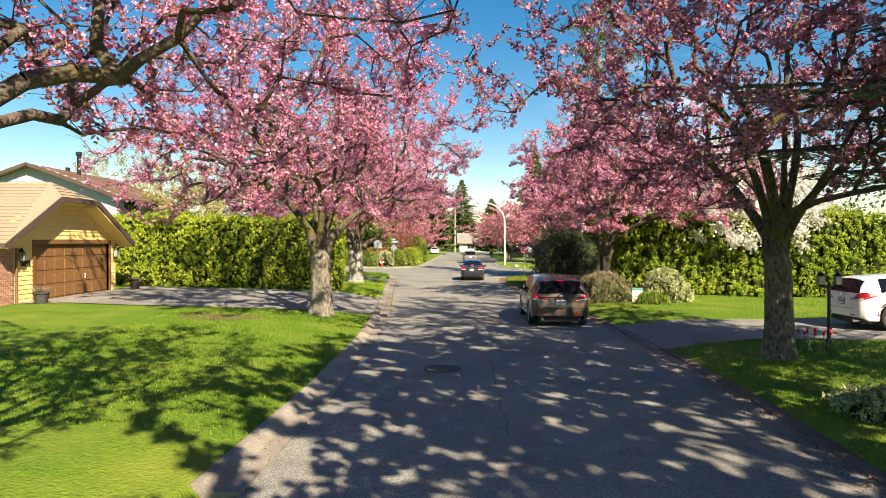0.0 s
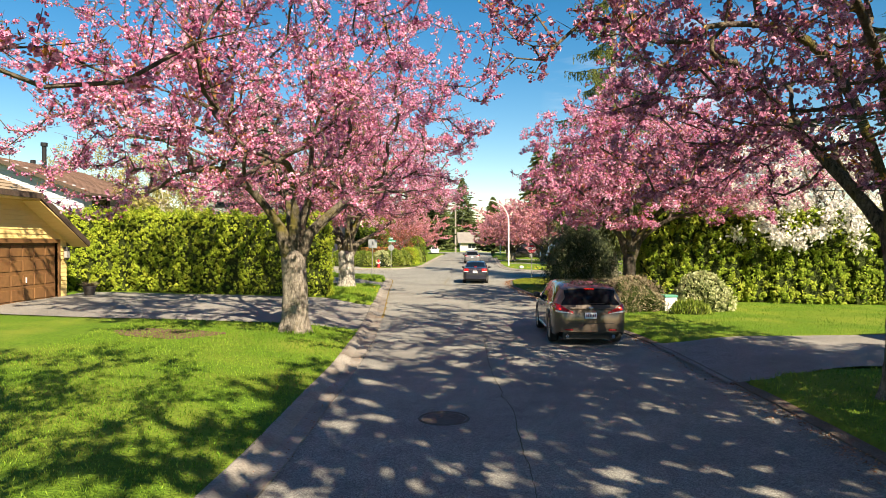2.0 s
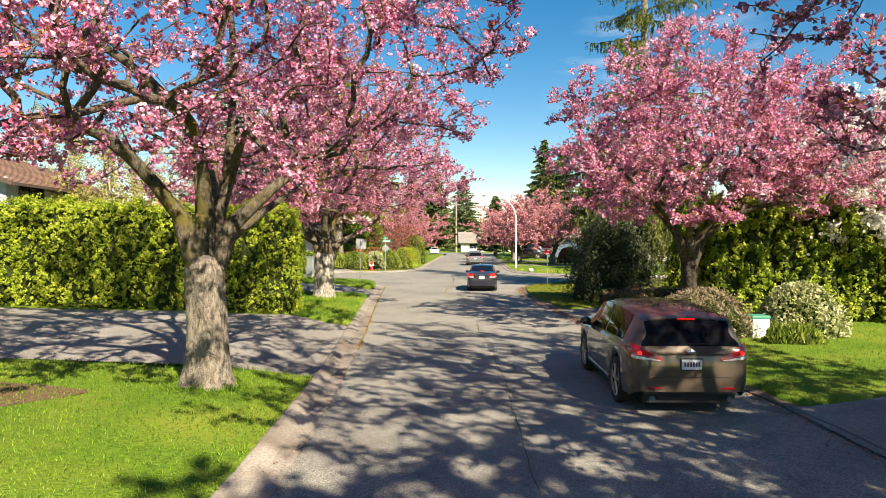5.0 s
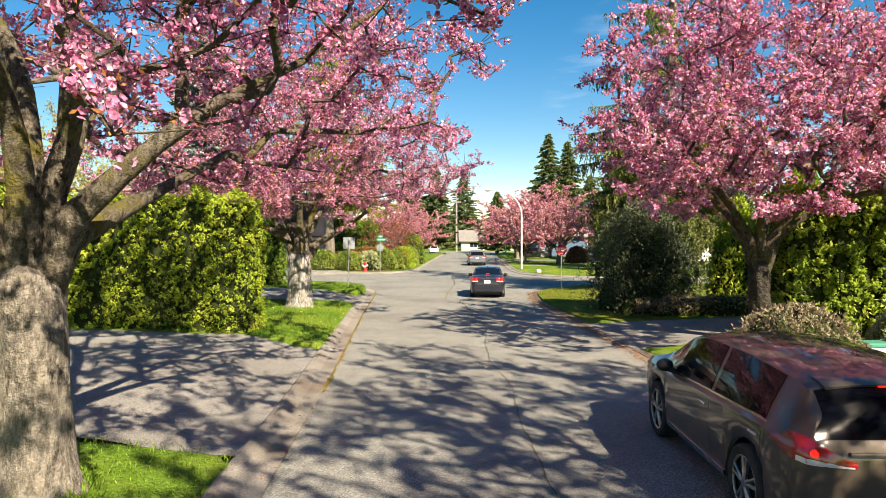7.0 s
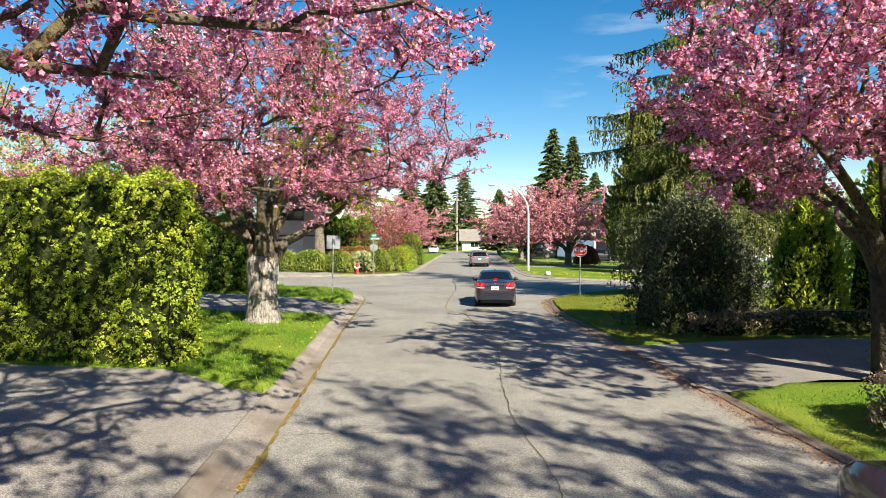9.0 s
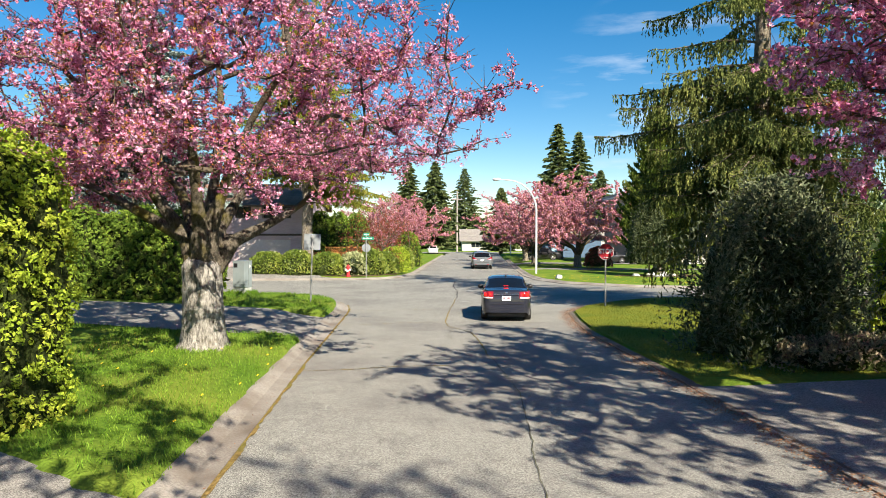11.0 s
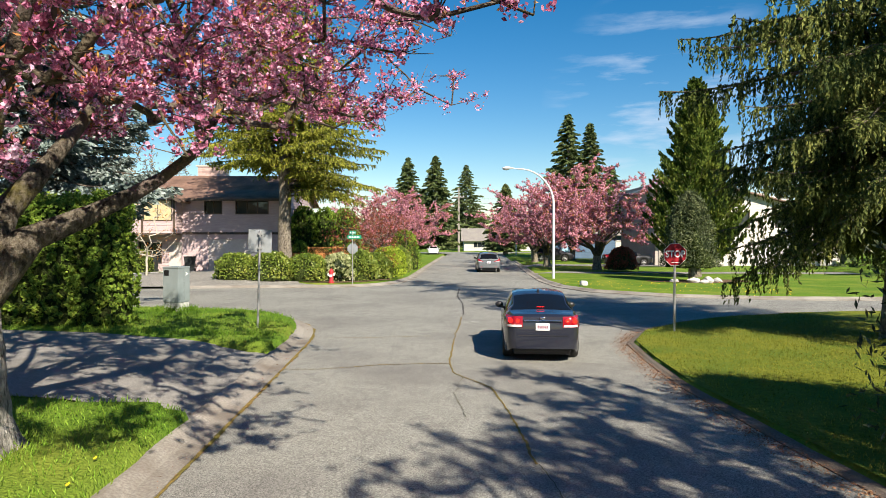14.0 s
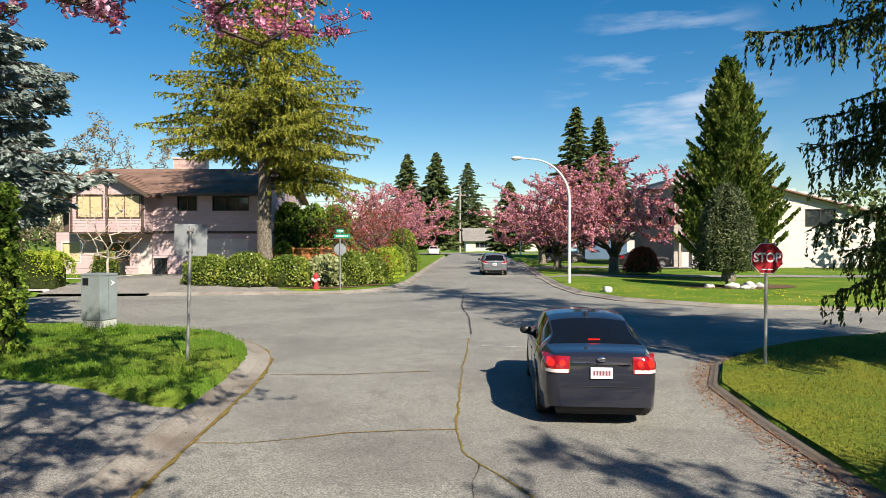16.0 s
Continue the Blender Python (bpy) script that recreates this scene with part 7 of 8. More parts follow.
for s in (-1, 1):
    ex = hm + s * 6.1
    ez = ridge - 6.1 * 0.364
    roof_plane(h, [(ex, hy0 - 0.6, ez), (ex, hy1 + 0.6, ez), (hm, hy1 + 0.6, ridge), (hm, hy0 - 0.6, ridge)], SHINGLE_BROWN)
    beam(h, (ex, hy0 - 0.62, ez - 0.05), (hm, hy0 - 0.62, ridge - 0.05), 0.05, 0.2, FASCIA)
    beam(h, (ex + s * 0.04, hy0 - 0.6, ez - 0.06), (ex + s * 0.04, hy1 + 0.6, ez - 0.06), 0.1, 0.14, FASCIA, "gutter")
bm = bmesh.new()
rod(bm, (-25.2, 45.4, 7.2), (-25.2, 45.4, 8.75), 0.13, 0.13, 12)
rod(bm, (-25.2, 45.4, 8.72), (-25.2, 45.4, 8.95), 0.2, 0.2, 12)
part("flue", bm, DARK_METAL, h, "dark metal chimney flue")
bm = bmesh.new()
rod(bm, (-26.6, 46.5, 7.4), (-26.6, 46.5, 8.0), 0.16, 0.16, 10)
part("roof_vent", bm, DARK_METAL, h)

# mauve-grey two-storey house across the side street
m2 = new("mauve_house")
tagged(m2, "mauve-grey two-storey house with brown shingle roof and a wide garage", "house")
ax0, ax1, ay0, ay1, az = -18.4, -11.4, 78.0, 88.7, 0.35
EV = 5.55
wall(m2, "x", ay0, -1, ax0, ax1, az, EV, MAUVE, [(-16.6, -12.4, az, 2.65), (-16.8, -15.65, 4.45, 5.3), (-14.6, -12.4, 4.45, 5.3)], 0.2)
wall(m2, "y", ax1, 1, ay0, ay1, az, EV + 2.0, MAUVE, [(79.2, 80.1, 1.2, 2.3)], 0.2, slope=lambda z: (ay0 + max(0, z - EV) * 2.6, ay1 - max(0, z - EV) * 2.6))
wall(m2, "x", ay1, 1, -24.6, ax1, az, EV, MAUVE, [], 0.3)
window(m2, "y", ax1, 1, 79.2, 80.1, 1.2, 2.3)
window(m2, "x", ay0, -1, -16.8, -15.65, 4.45, 5.3, FASCIA, 1)
window(m2, "x", ay0, -1, -14.6, -12.4, 4.45, 5.3, FASCIA, 2)
gd = part("garage_door", boxes((-16.6, -12.4, ay0 + 0.06, ay0 + 0.12, az, 2.65)), DOOR_PALE, m2, "pale wide garage door")
for r in range(4):
    part("door_section", boxes((-16.55, -12.45, ay0 + 0.035, ay0 + 0.065, az + 0.03 + r * 0.57, az + 0.56 + r * 0.57), bevel=0.01), DOOR_PALE, gd)
part("band_board", boxes((ax0, ax1 + 0.05, ay0 - 0.05, ay0, 2.98, 3.14)), FASCIA, m2, "dark band between the storeys")
part("band_board", boxes((ax1, ax1 + 0.05, ay0, ay1, 2.98, 3.14)), FASCIA, m2)
for i in range(4):
    part("plaque_bar", boxes((-15.3 + i * 0.14, -15.2 + i * 0.14, ay0 - 0.075, ay0 - 0.05, 3.0, 3.14)), DARK_METAL, m2, "dark metal bar")
# the gabled wing, its lower storey set back
bx0, bx1, by0 = -23.0, -18.4, 76.9
bm_ = (bx0 + bx1) / 2
wall(m2, "x", by0, -1, bx0, bx1, 3.05, 6.75, MAUVE, [(-22.5, -21.0, 3.95, 5.3), (-20.6, -18.7, 3.95, 5.3)], 0.2, slope=lambda z: (bx0 + max(0, z - 5.4) * 1.75, bx1 - max(0, z - 5.4) * 1.75))
wall(m2, "y", bx1, 1, by0, ay0, 3.05, EV, MAUVE, [], 0.2)
wall(m2, "y", bx0, -1, by0, ay1, 3.05, EV, MAUVE, [], 0.2)
wall(m2, "x", ay0 + 0.25, -1, -24.6, bx1, az, 3.05, MAUVE, [(-19.45, -18.55, az, 2.45), (-21.5, -20.0, 1.0, 2.4), (-24.2, -23.1, 1.2, 2.4)], 0.2)
window(m2, "x", by0, -1, -22.5, -21.0, 3.95, 5.3, FASCIA, 1, CURTAIN)
window(m2, "x", by0, -1, -20.6, -18.7, 3.95, 5.3, FASCIA, 1, CURTAIN)
window(m2, "x", ay0 + 0.25, -1, -21.5, -20.0, 1.0, 2.4, FASCIA, 1)
window(m2, "x", ay0 + 0.25, -1, -24.2, -23.1, 1.2, 2.4, PALE_TRIM, 0, CURTAIN)
part("front_door", boxes((-19.45, -18.55, ay0 + 0.28, ay0 + 0.33, az, 2.45), bevel=0.01), DOOR_PALE, m2, "pale front door")
part("overhang_floor", boxes((bx0, bx1, by0, ay0 + 0.2, 2.93, 3.05)), FASCIA, m2)
for px in (bx0 + 0.12, bm_, bx1 - 0.12):
    part("corner_board", boxes((px - 0.08, px + 0.08, by0 - 0.045, by0 - 0.005, 3.05, 5.35 if px != bm_ else 6.6)), FASCIA, m2)
block_core(m2, -24.3, ax1 - 0.3, ay0 + 0.5, ay1 - 0.3, az, EV - 0.1, FASCIA, "dark_room")
ry, rz = (ay0 + ay1) / 2, 7.6
roof_plane(m2, [(-25, ay0 - 0.7, EV - 0.12), (ax1 + 0.5, ay0 - 0.7, EV - 0.12), (ax1 + 0.5, ry, rz), (-25, ry, rz)], SHINGLE_BROWN)
roof_plane(m2, [(-25, ay1 + 0.6, EV - 0.12), (ax1 + 0.5, ay1 + 0.6, EV - 0.12), (ax1 + 0.5, ry, rz), (-25, ry, rz)], SHINGLE_BROWN)
beam(m2, (-18.4, ay0 - 0.75, EV - 0.18), (ax1 + 0.5, ay0 - 0.75, EV - 0.18), 0.12, 0.16, FASCIA, "gutter")
for s in (-1, 1):
    ex = bm_ + s * 2.9
    ez = 6.85 - 2.9 * 0.57
    roof_plane(m2, [(ex, by0 - 0.6, ez), (ex, 80.5, ez), (bm_, 82, 6.85), (bm_, by0 - 0.6, 6.85)], SHINGLE_BROWN)
    beam(m2, (ex, by0 - 0.62, ez - 0.04), (bm_, by0 - 0.62, 6.81), 0.06, 0.22, FASCIA)
ch = part("chimney", boxes((-19.4, -17.2, 83.6, 84.5, 6.6, 8.35)), MORTAR, m2, "broad pinkish brick chimney")
bm = bmesh.new()
box(bm, 0, 0.25, -0.012, 0.012, 0, 0.075, 0.004)
me = bpy.data.meshes.new("brick")
bm.to_mesh(me)
bm.free()
PINK_BRICK = grained("pink_brick", (0.4, 0.27, 0.24), (0.52, 0.38, 0.35), 10, None, 1, 0.9, random_amount=0.2)
me.materials.append(PINK_BRICK)
for r in range(19):
    for c in range(8):
        o = child("brick", me, ch)
        o.matrix_basis = pose(-19.36 + c * 0.27 - (0.0 if r % 2 else 0.06) + 0.06, 83.592, 6.66 + r * 0.088)
part("chimney_cap", boxes((-19.5, -17.1, 83.5, 84.6, 8.35, 8.47)), MORTAR, m2)

# beige modern house to the right of the far street
b3 = new("beige_house")
tagged(b3, "beige flat-roofed two-storey house with a balcony over the garage", "house")
cx0, cx1, cy0, cy1 = 20.2, 37.0, 95.0, 107.0
wall(b3, "x", cy0, -1, cx0, 24.6, 0.2, 7.4, BEIGE, [(20.9, 23.9, 0.2, 2.5), (21.2, 23.6, 3.7, 5.8)], 0.3)
wall(b3, "y", cx0, -1, cy0, cy1, 0.2, 7.4, BEIGE, [(97, 99, 3.7, 5.2)], 0.3)
wall(b3, "x", cy0 - 1.5, -1, 24.6, cx1, 0.2, 7.0, CREAM, [(26.5, 28.5, 3.8, 5.2), (31, 33.5, 3.8, 5.2)], 0.25, slope=lambda z: (24.6, 40 - max(0, z - 4.4) * 4.0))
wall(b3, "y", 24.6, -1, cy0 - 1.5, cy0, 0.2, 7.0, CREAM, [], 0.3)
wall(b3, "x", cy1, 1, cx0, cx1, 0.2, 7.0, BEIGE, [], 0.4)
wall(b3, "y", cx1, 1, cy0 - 1.5, cy1, 0.2, 4.4, CREAM, [], 0.4)
window(b3, "x", cy0, -1, 21.2, 23.6, 3.7, 5.8, FASCIA, 1)
window(b3, "y", cx0, -1, 97, 99, 3.7, 5.2, FASCIA, 1)
window(b3, "x", cy0 - 1.5, -1, 26.5, 28.5, 3.8, 5.2, FASCIA, 1)
window(b3, "x", cy0 - 1.5, -1, 31, 33.5, 3.8, 5.2, FASCIA, 1)
part("garage_door", boxes((20.9, 23.9, cy0 + 0.05, cy0 + 0.12, 0.2, 2.5)), DOOR_PALE, b3, "dull beige garage door")
block_core(b3, cx0 + 0.4, cx1 - 0.4, cy0 + 0.3, cy1 - 0.3, 0.2, 4.3, FASCIA, "dark_room")
part("flat_roof", boxes((cx0 - 0.7, 25.2, cy0 - 1.3, cy1, 7.4, 7.62)), PALE_TRIM, b3, "flat roof with a pale edge")
part("flat_roof", boxes((cx0 - 0.5, 25.0, cy0 - 1.1, cy1, 7.62, 7.95)), BEIGE, b3)
roof_plane(b3, [(38.5, cy0 - 2.2, 4.5), (38.5, cy1, 4.5), (25.0, cy1, 7.9), (25.0, cy0 - 2.2, 7.9)], SHINGLE_BROWN)
part("balcony_floor", boxes((cx0 - 0.2, 24.6, cy0 - 1.5, cy0, 2.85, 3.05)), BEIGE, b3)
for i in range(16):
    part("baluster", boxes((cx0 - 0.15 + i * 0.31, cx0 - 0.08 + i * 0.31, cy0 - 1.5, cy0 - 1.44, 3.05, 4.0)), BEIGE, b3)
part("balcony_rail", boxes((cx0 - 0.2, 24.6, cy0 - 1.54, cy0 - 1.4, 4.0, 4.1)), BEIGE, b3)
for px in (cx0 - 0.1, 22.4):
    part("post", boxes((px, px + 0.2, cy0 - 1.5, cy0 - 1.3, 0.2, 7.4)), BEIGE, b3)

# dark blue house behind the far cherries
bl = new("blue_house")
tagged(bl, "dark blue single-storey house behind the far cherry trees", "house")
wall(bl, "x", 118, -1, 14.5, 27.5, 0.2, 3.3, BLUE_SIDING, [(15.3, 16.3, 0.3, 2.4), (22.5, 24.0, 1.2, 2.5)], 0.25)
wall(bl, "y", 14.5, -1, 118, 127, 0.2, 3.3, BLUE_SIDING, [], 0.3)
window(bl, "x", 118, -1, 22.5, 24.0, 1.2, 2.5, PALE_TRIM, 1, CREAM)
LIGHT_BLUE = grained("light_blue_door", (0.25, 0.42, 0.55), (0.3, 0.48, 0.62), 8)
part("front_door", boxes((15.3, 16.3, 118.05, 118.12, 0.3, 2.4)), LIGHT_BLUE, bl, "light blue door")
block_core(bl, 15, 27, 118.5, 127, 0.2, 3.2, FASCIA, "dark_room")
roof_plane(bl, [(14, 117.3, 3.25), (28, 117.3, 3.25), (28, 122.5, 5.0), (14, 122.5, 5.0)], SHINGLE_GREY)
roof_plane(bl, [(14, 127.7, 3.25), (28, 127.7, 3.25), (28, 122.5, 5.0), (14, 122.5, 5.0)], SHINGLE_GREY)

# white bungalow closing the street
w4 = new("bungalow")
tagged(w4, "long white bungalow with a grey shingle roof at the street's end", "house")
wall(w4, "x", 179, -1, 4.5, 21, 0.1, 2.45, CREAM, [(6.6, 9.4, 0.95, 2.1), (10.5, 11.5, 0.1, 2.15), (13.8, 17.5, 0.95, 2.15)], 0.3)
wall(w4, "y", 4.5, -1, 179, 188, 0.1, 2.45, CREAM, [], 0.3)
wall(w4, "y", 21, 1, 179, 188, 0.1, 2.45, CREAM, [], 0.3)
window(w4, "x", 179, -1, 6.6, 9.4, 0.95, 2.1, PALE_TRIM, 2)
window(w4, "x", 179, -1, 13.8, 17.5, 0.95, 2.15, PALE_TRIM, 2)
part("front_door", boxes((10.5, 11.5, 179.05, 179.1, 0.1, 2.15)), DOOR_PALE, w4)
block_core(w4, 5, 20.5, 179.4, 187.5, 0.1, 2.4, FASCIA, "dark_room")
roof_plane(w4, [(3.8, 178.2, 2.4), (21.8, 178.2, 2.4), (21.8, 183.5, 5.3), (3.8, 183.5, 5.3)], SHINGLE_GREY)
roof_plane(w4, [(3.8, 188.8, 2.4), (21.8, 188.8, 2.4), (21.8, 183.5, 5.3), (3.8, 183.5, 5.3)], SHINGLE_GREY)
bm = bmesh.new()
rod(bm, (12.2, 183.5, 5.2), (12.2, 183.5, 6.3), 0.2, 0.2, 8)
part("flue", bm, PALE_TRIM, w4)


# ---- street furniture ----
GALV = grained("galvanised_steel", (0.33, 0.34, 0.35), (0.46, 0.47, 0.48), 25, (0.28, 0.28, 0.28), 2, 0.45, 0.5, 0.08, 0.002, 0.7)
SIGN_BACK = grained("sign_back", (0.20, 0.225, 0.24), (0.27, 0.295, 0.31), 8, (0.18, 0.2, 0.2), 2, 0.6, 0.3, 0.03, 0.002, 0.2)
SIGN_RED = grained("sign_red", (0.30, 0.008, 0.018), (0.36, 0.012, 0.022), 4, None, 1, 0.4, 0.5, 0.0)
SIGN_WHITE = plain("sign_white", (0.78, 0.78, 0.78), 0.4)
SIGN_GREEN = plain("sign_green", (0.0, 0.22, 0.13), 0.4)
LAMP_POLE = grained("painted_pole", (0.58, 0.6, 0.62), (0.68, 0.70, 0.71), 10, (0.52, 0.53, 0.54), 1, 0.45)
CABINET = grained("grey_green_cabinet", (0.19, 0.23, 0.235), (0.24, 0.28, 0.285), 6, (0.17, 0.2, 0.2), 1.5, 0.5)
CABINET_BASE = grained("ribbed_cabinet_foot", (0.36, 0.38, 0.36), (0.45, 0.47, 0.44), 10, None, 1, 0.7)


def octagon(bm, r, y0, y1):
    prism(bm, [(r * math.cos(math.pi / 8 + i * math.pi / 4), r * math.sin(math.pi / 8 + i * math.pi / 4)) for i in range(8)], "y", y0, y1)


def pole_bm(h, r=0.03):
    bm = bmesh.new()
    rod(bm, (0, 0, -0.1), (0, 0, h), r, r, 10)
    return bm


st = thing("stop_sign", (6.12, 49.62, stand(6.12, 49.62)), "red octagonal stop sign on a steel post at the corner", "sign", turn=-3)
part("post", pole_bm(2.45), GALV, st)
bm = bmesh.new()
octagon(bm, 0.318, -0.045, -0.037)
plate = part("sign_plate", bm, SIGN_WHITE, st, "white-edged octagonal plate")
bm = bmesh.new()
octagon(bm, 0.304, -0.05, -0.044)
face = part("sign_face", bm, SIGN_RED, plate, "red sign face")
for o in (plate, face):
    o.matrix_basis = pose(0, 0, 2.07)
face.matrix_basis = pose(0, 0, 0)
txt = bpy.data.curves.new("lettering", "FONT")
txt.body, txt.size, txt.align_x, txt.align_y, txt.extrude, txt.offset = "STOP", 0.25, "CENTER", "CENTER", 0.002, 0.006
txt.materials.append(SIGN_WHITE)
let = child("lettering", txt, face, "white letters STOP")
let.matrix_basis = pose(0, -0.0525, 0.005, 90, 0, 0) @ Matrix.Diagonal((0.86, 1.0, 1, 1))
part("small_print", boxes((-0.11, 0.11, -0.053, -0.05, -0.225, -0.205)), SIGN_WHITE, face)

ls = thing("road_sign", (-4.97, 49.3, stand(-4.97, 49.3)), "grey back of a square road sign on a leaning post", "sign", turn=8)
ls.matrix_basis = pose(-4.97, 49.3, stand(-4.97, 49.3), 0, 1.6, 8)
part("post", pole_bm(2.55), GALV, ls)
bm = bmesh.new()
box(bm, -0.3, 0.3, 0.035, 0.045, 1.98, 2.58, 0.004)
part("sign_plate", bm, SIGN_BACK, ls, "bare metal back of a square sign")
for zz in (2.06, 2.44):
    part("bracket", boxes((-0.05, 0.05, -0.035, 0.04, zz, zz + 0.06)), GALV, ls)

ss = thing("street_name_sign", (-5.2, 68.9, stand(-5.2, 68.9)), "street name blades over the back of a stop sign", "sign", turn=0)
part("post", pole_bm(3.0), GALV, ss)
bm = bmesh.new()
octagon(bm, 0.31, 0.03, 0.04)
pl = part("sign_back_plate", bm, SIGN_BACK, ss, "grey back of an octagonal sign")
pl.matrix_basis = pose(0, 0, 2.0)
bl1 = part("name_blade", boxes((-0.28, 0.5, -0.03, -0.015, 2.55, 2.75), bevel=0.004), SIGN_GREEN, ss, "green street name blade")
part("blade_bar", boxes(*[(-0.2 + i * 0.09, -0.15 + i * 0.09, -0.034, -0.03, 2.61, 2.69) for i in range(7)]), SIGN_WHITE, bl1)
bl2 = part("name_blade", boxes((-0.18, 0.2, -0.02, -0.005, 2.8, 3.0), bevel=0.004), SIGN_GREEN, ss, "green street name blade")
part("blade_bar", boxes(*[(-0.12 + i * 0.08, -0.08 + i * 0.08, -0.024, -0.02, 2.86, 2.94) for i in range(4)]), SIGN_WHITE, bl2)


def lamp_post(x, y, rise, top, reach, label, r=0.085):
    root = thing("street_lamp", (x, y, stand(x, y)), label, "street lamp")
    pts = [(0, -0.1), (0, rise * 0.5), (0, rise)]
    for i in range(1, 13):
        a = math.pi / 2 * i / 12
        pts.append((-reach * 0.8 * (1 - math.cos(a)), rise + (top - rise) * math.sin(a)))
    pts.append((-reach, top + 0.06))
    seg = []
    for i in range(len(pts) - 1):
        f0, f1 = i / (len(pts) - 1), (i + 1) / (len(pts) - 1)
        seg.append((pts[i][0], 0, pts[i][1], pts[i + 1][0], 0, pts[i + 1][1], r * (1 - 0.55 * f0), r * (1 - 0.55 * f1)))
    v, f = tubes(seg, 12)
    child("pole", mesh_of("pole", v, [f], LAMP_POLE, smooth=True), root, "pale curved steel pole")
    bm = bmesh.new()
    bmesh.ops.create_uvsphere(bm, u_segments=14, v_segments=8, radius=0.2, matrix=pose(-reach - 0.22, 0, top + 0.06) @ Matrix.Diagonal((1.7, 0.75, 0.5, 1)))
    head = part("lamp_head", bm, LAMP_POLE, root, "cobra-head lamp", smooth=60)
    bm = bmesh.new()
    bmesh.ops.create_uvsphere(bm, u_segments=12, v_segments=6, radius=0.14, matrix=pose(-reach - 0.3, 0, top - 0.01) @ Matrix.Diagonal((1.4, 0.8, 0.55, 1)))
    part("lens", bm, LAMP_GLASS, head, smooth=60)
    return root


lamp_post(6.95, 74.0, 4.7, 7.0, 2.75, "tall pale street lamp with a curved arm over the road")
lamp_post(11.6, 138, 5.0, 7.6, 2.6, "far street lamp with a curved arm")

WOOD_POLE = grained("weathered_pole", (0.24, 0.21, 0.18), (0.36, 0.33, 0.29), 8, None, 1, 0.9)
up = thing("utility_pole", (3.1, 172.5, stand(3.1, 172.5)), "weathered wooden utility pole with a crossarm", "pole")
bm = bmesh.new()
rod(bm, (0, 0, -0.2), (0, 0, 13.6), 0.24, 0.16, 10)
part("pole", bm, WOOD_POLE, up)
part("crossarm", boxes((-1.2, 1.2, -0.08, 0.08, 11.6, 11.8)), WOOD_POLE, up)
for q in (-1.0, -0.4, 0.4, 1.0):
    bm = bmesh.new()
    rod(bm, (q, 0, 11.8), (q, 0, 12.0), 0.05, 0.05, 6)
    part("insulator", bm, LAMP_POLE, up)
for k, zz in enumerate((10.9, 11.9)):
    wire = thing("overhead_wire", (0, 172.5, zz), "thin dark overhead wire along the far street", "cable", "overhead wires")
    segs = [(-60 + i * 6, 0, -0.5 * math.sin(math.pi * i / 25), -54 + i * 6, 0, -0.5 * math.sin(math.pi * (i + 1) / 25), 0.02, 0.02) for i in range(25)]
    line = [s[:3] for s in segs] + [segs[-1][3:6]]
    v = [(px, 0.02 * math.cos(a), pz + 0.02 * math.sin(a)) for px, _, pz in line for a in (0, 2.1, 4.2)]
    ids = np.arange(len(v)).reshape(-1, 3)
    f = np.stack([ids[:-1], np.roll(ids[:-1], -1, 1), np.roll(ids[1:], -1, 1), ids[1:]], -1).reshape(-1, 4)
    child("strand", mesh_of("strand", v, [f], DARK_METAL), wire)

# utility cabinet on the corner lawn
cb = thing("utility_cabinet", (-8.74, 53.3, stand(-8.74, 53.3)), "grey-green utility cabinet on a ribbed concrete foot", "cabinet", turn=73)
foot = part("foot", boxes((-0.26, 0.26, -0.27, 0.27, -0.1, 0.3)), CABINET_BASE, cb, "pale ribbed foot")
for i in range(9):
    part("rib", boxes((-0.25 + i * 0.06, -0.225 + i * 0.06, -0.282, -0.27, 0.0, 0.28)), CABINET_BASE, foot)
for i in range(9):
    part("rib", boxes((-0.272, -0.26, -0.25 + i * 0.06, -0.225 + i * 0.06, 0.0, 0.28)), CABINET_BASE, foot)
part("body", boxes((-0.28, 0.28, -0.29, 0.29, 0.3, 1.40), bevel=0.015), CABINET, cb)
part("lid", boxes((-0.292, 0.292, -0.302, 0.302, 1.40, 1.45), bevel=0.012), CABINET, cb)
part("door_seam", boxes((-0.004, 0.004, -0.293, -0.289, 0.34, 1.38)), DARK_METAL, cb)
bm = bmesh.new()
prism(bm, [(0.06, 1.14), (0.2, 1.21), (0.06, 1.28), (0.11, 1.21)], "y", -0.297, -0.291)
part("arrow_mark", bm, SIGN_WHITE, cb, "white arrow mark")
part("vent", boxes((-0.286, -0.281, 0.06, 0.24, 1.16, 1.34), bevel=0.002), DARK_METAL, cb)

# hydrant
HYD = grained("hydrant_red", (0.45, 0.03, 0.04), (0.55, 0.05, 0.06), 12, (0.36, 0.03, 0.035), 3, 0.5)
hy = thing("fire_hydrant", (-6.5, 69.5, stand(-6.5, 69.5)), "red fire hydrant with pale caps by the kerb", "hydrant")
bm = bmesh.new()
rod(bm, (0, 0, -0.05), (0, 0, 0.08), 0.17, 0.17, 14)
rod(bm, (0, 0, 0.08), (0, 0, 0.62), 0.12, 0.115, 14)
rod(bm, (0, 0, 0.6), (0, 0, 0.66), 0.15, 0.15, 14)
bmesh.ops.create_uvsphere(bm, u_segments=14, v_segments=8, radius=0.13, matrix=pose(0, 0, 0.66))
rod(bm, (0, 0, 0.78), (0, 0, 0.85), 0.035, 0.03, 6)
part("barrel", bm, HYD, hy, smooth=40)
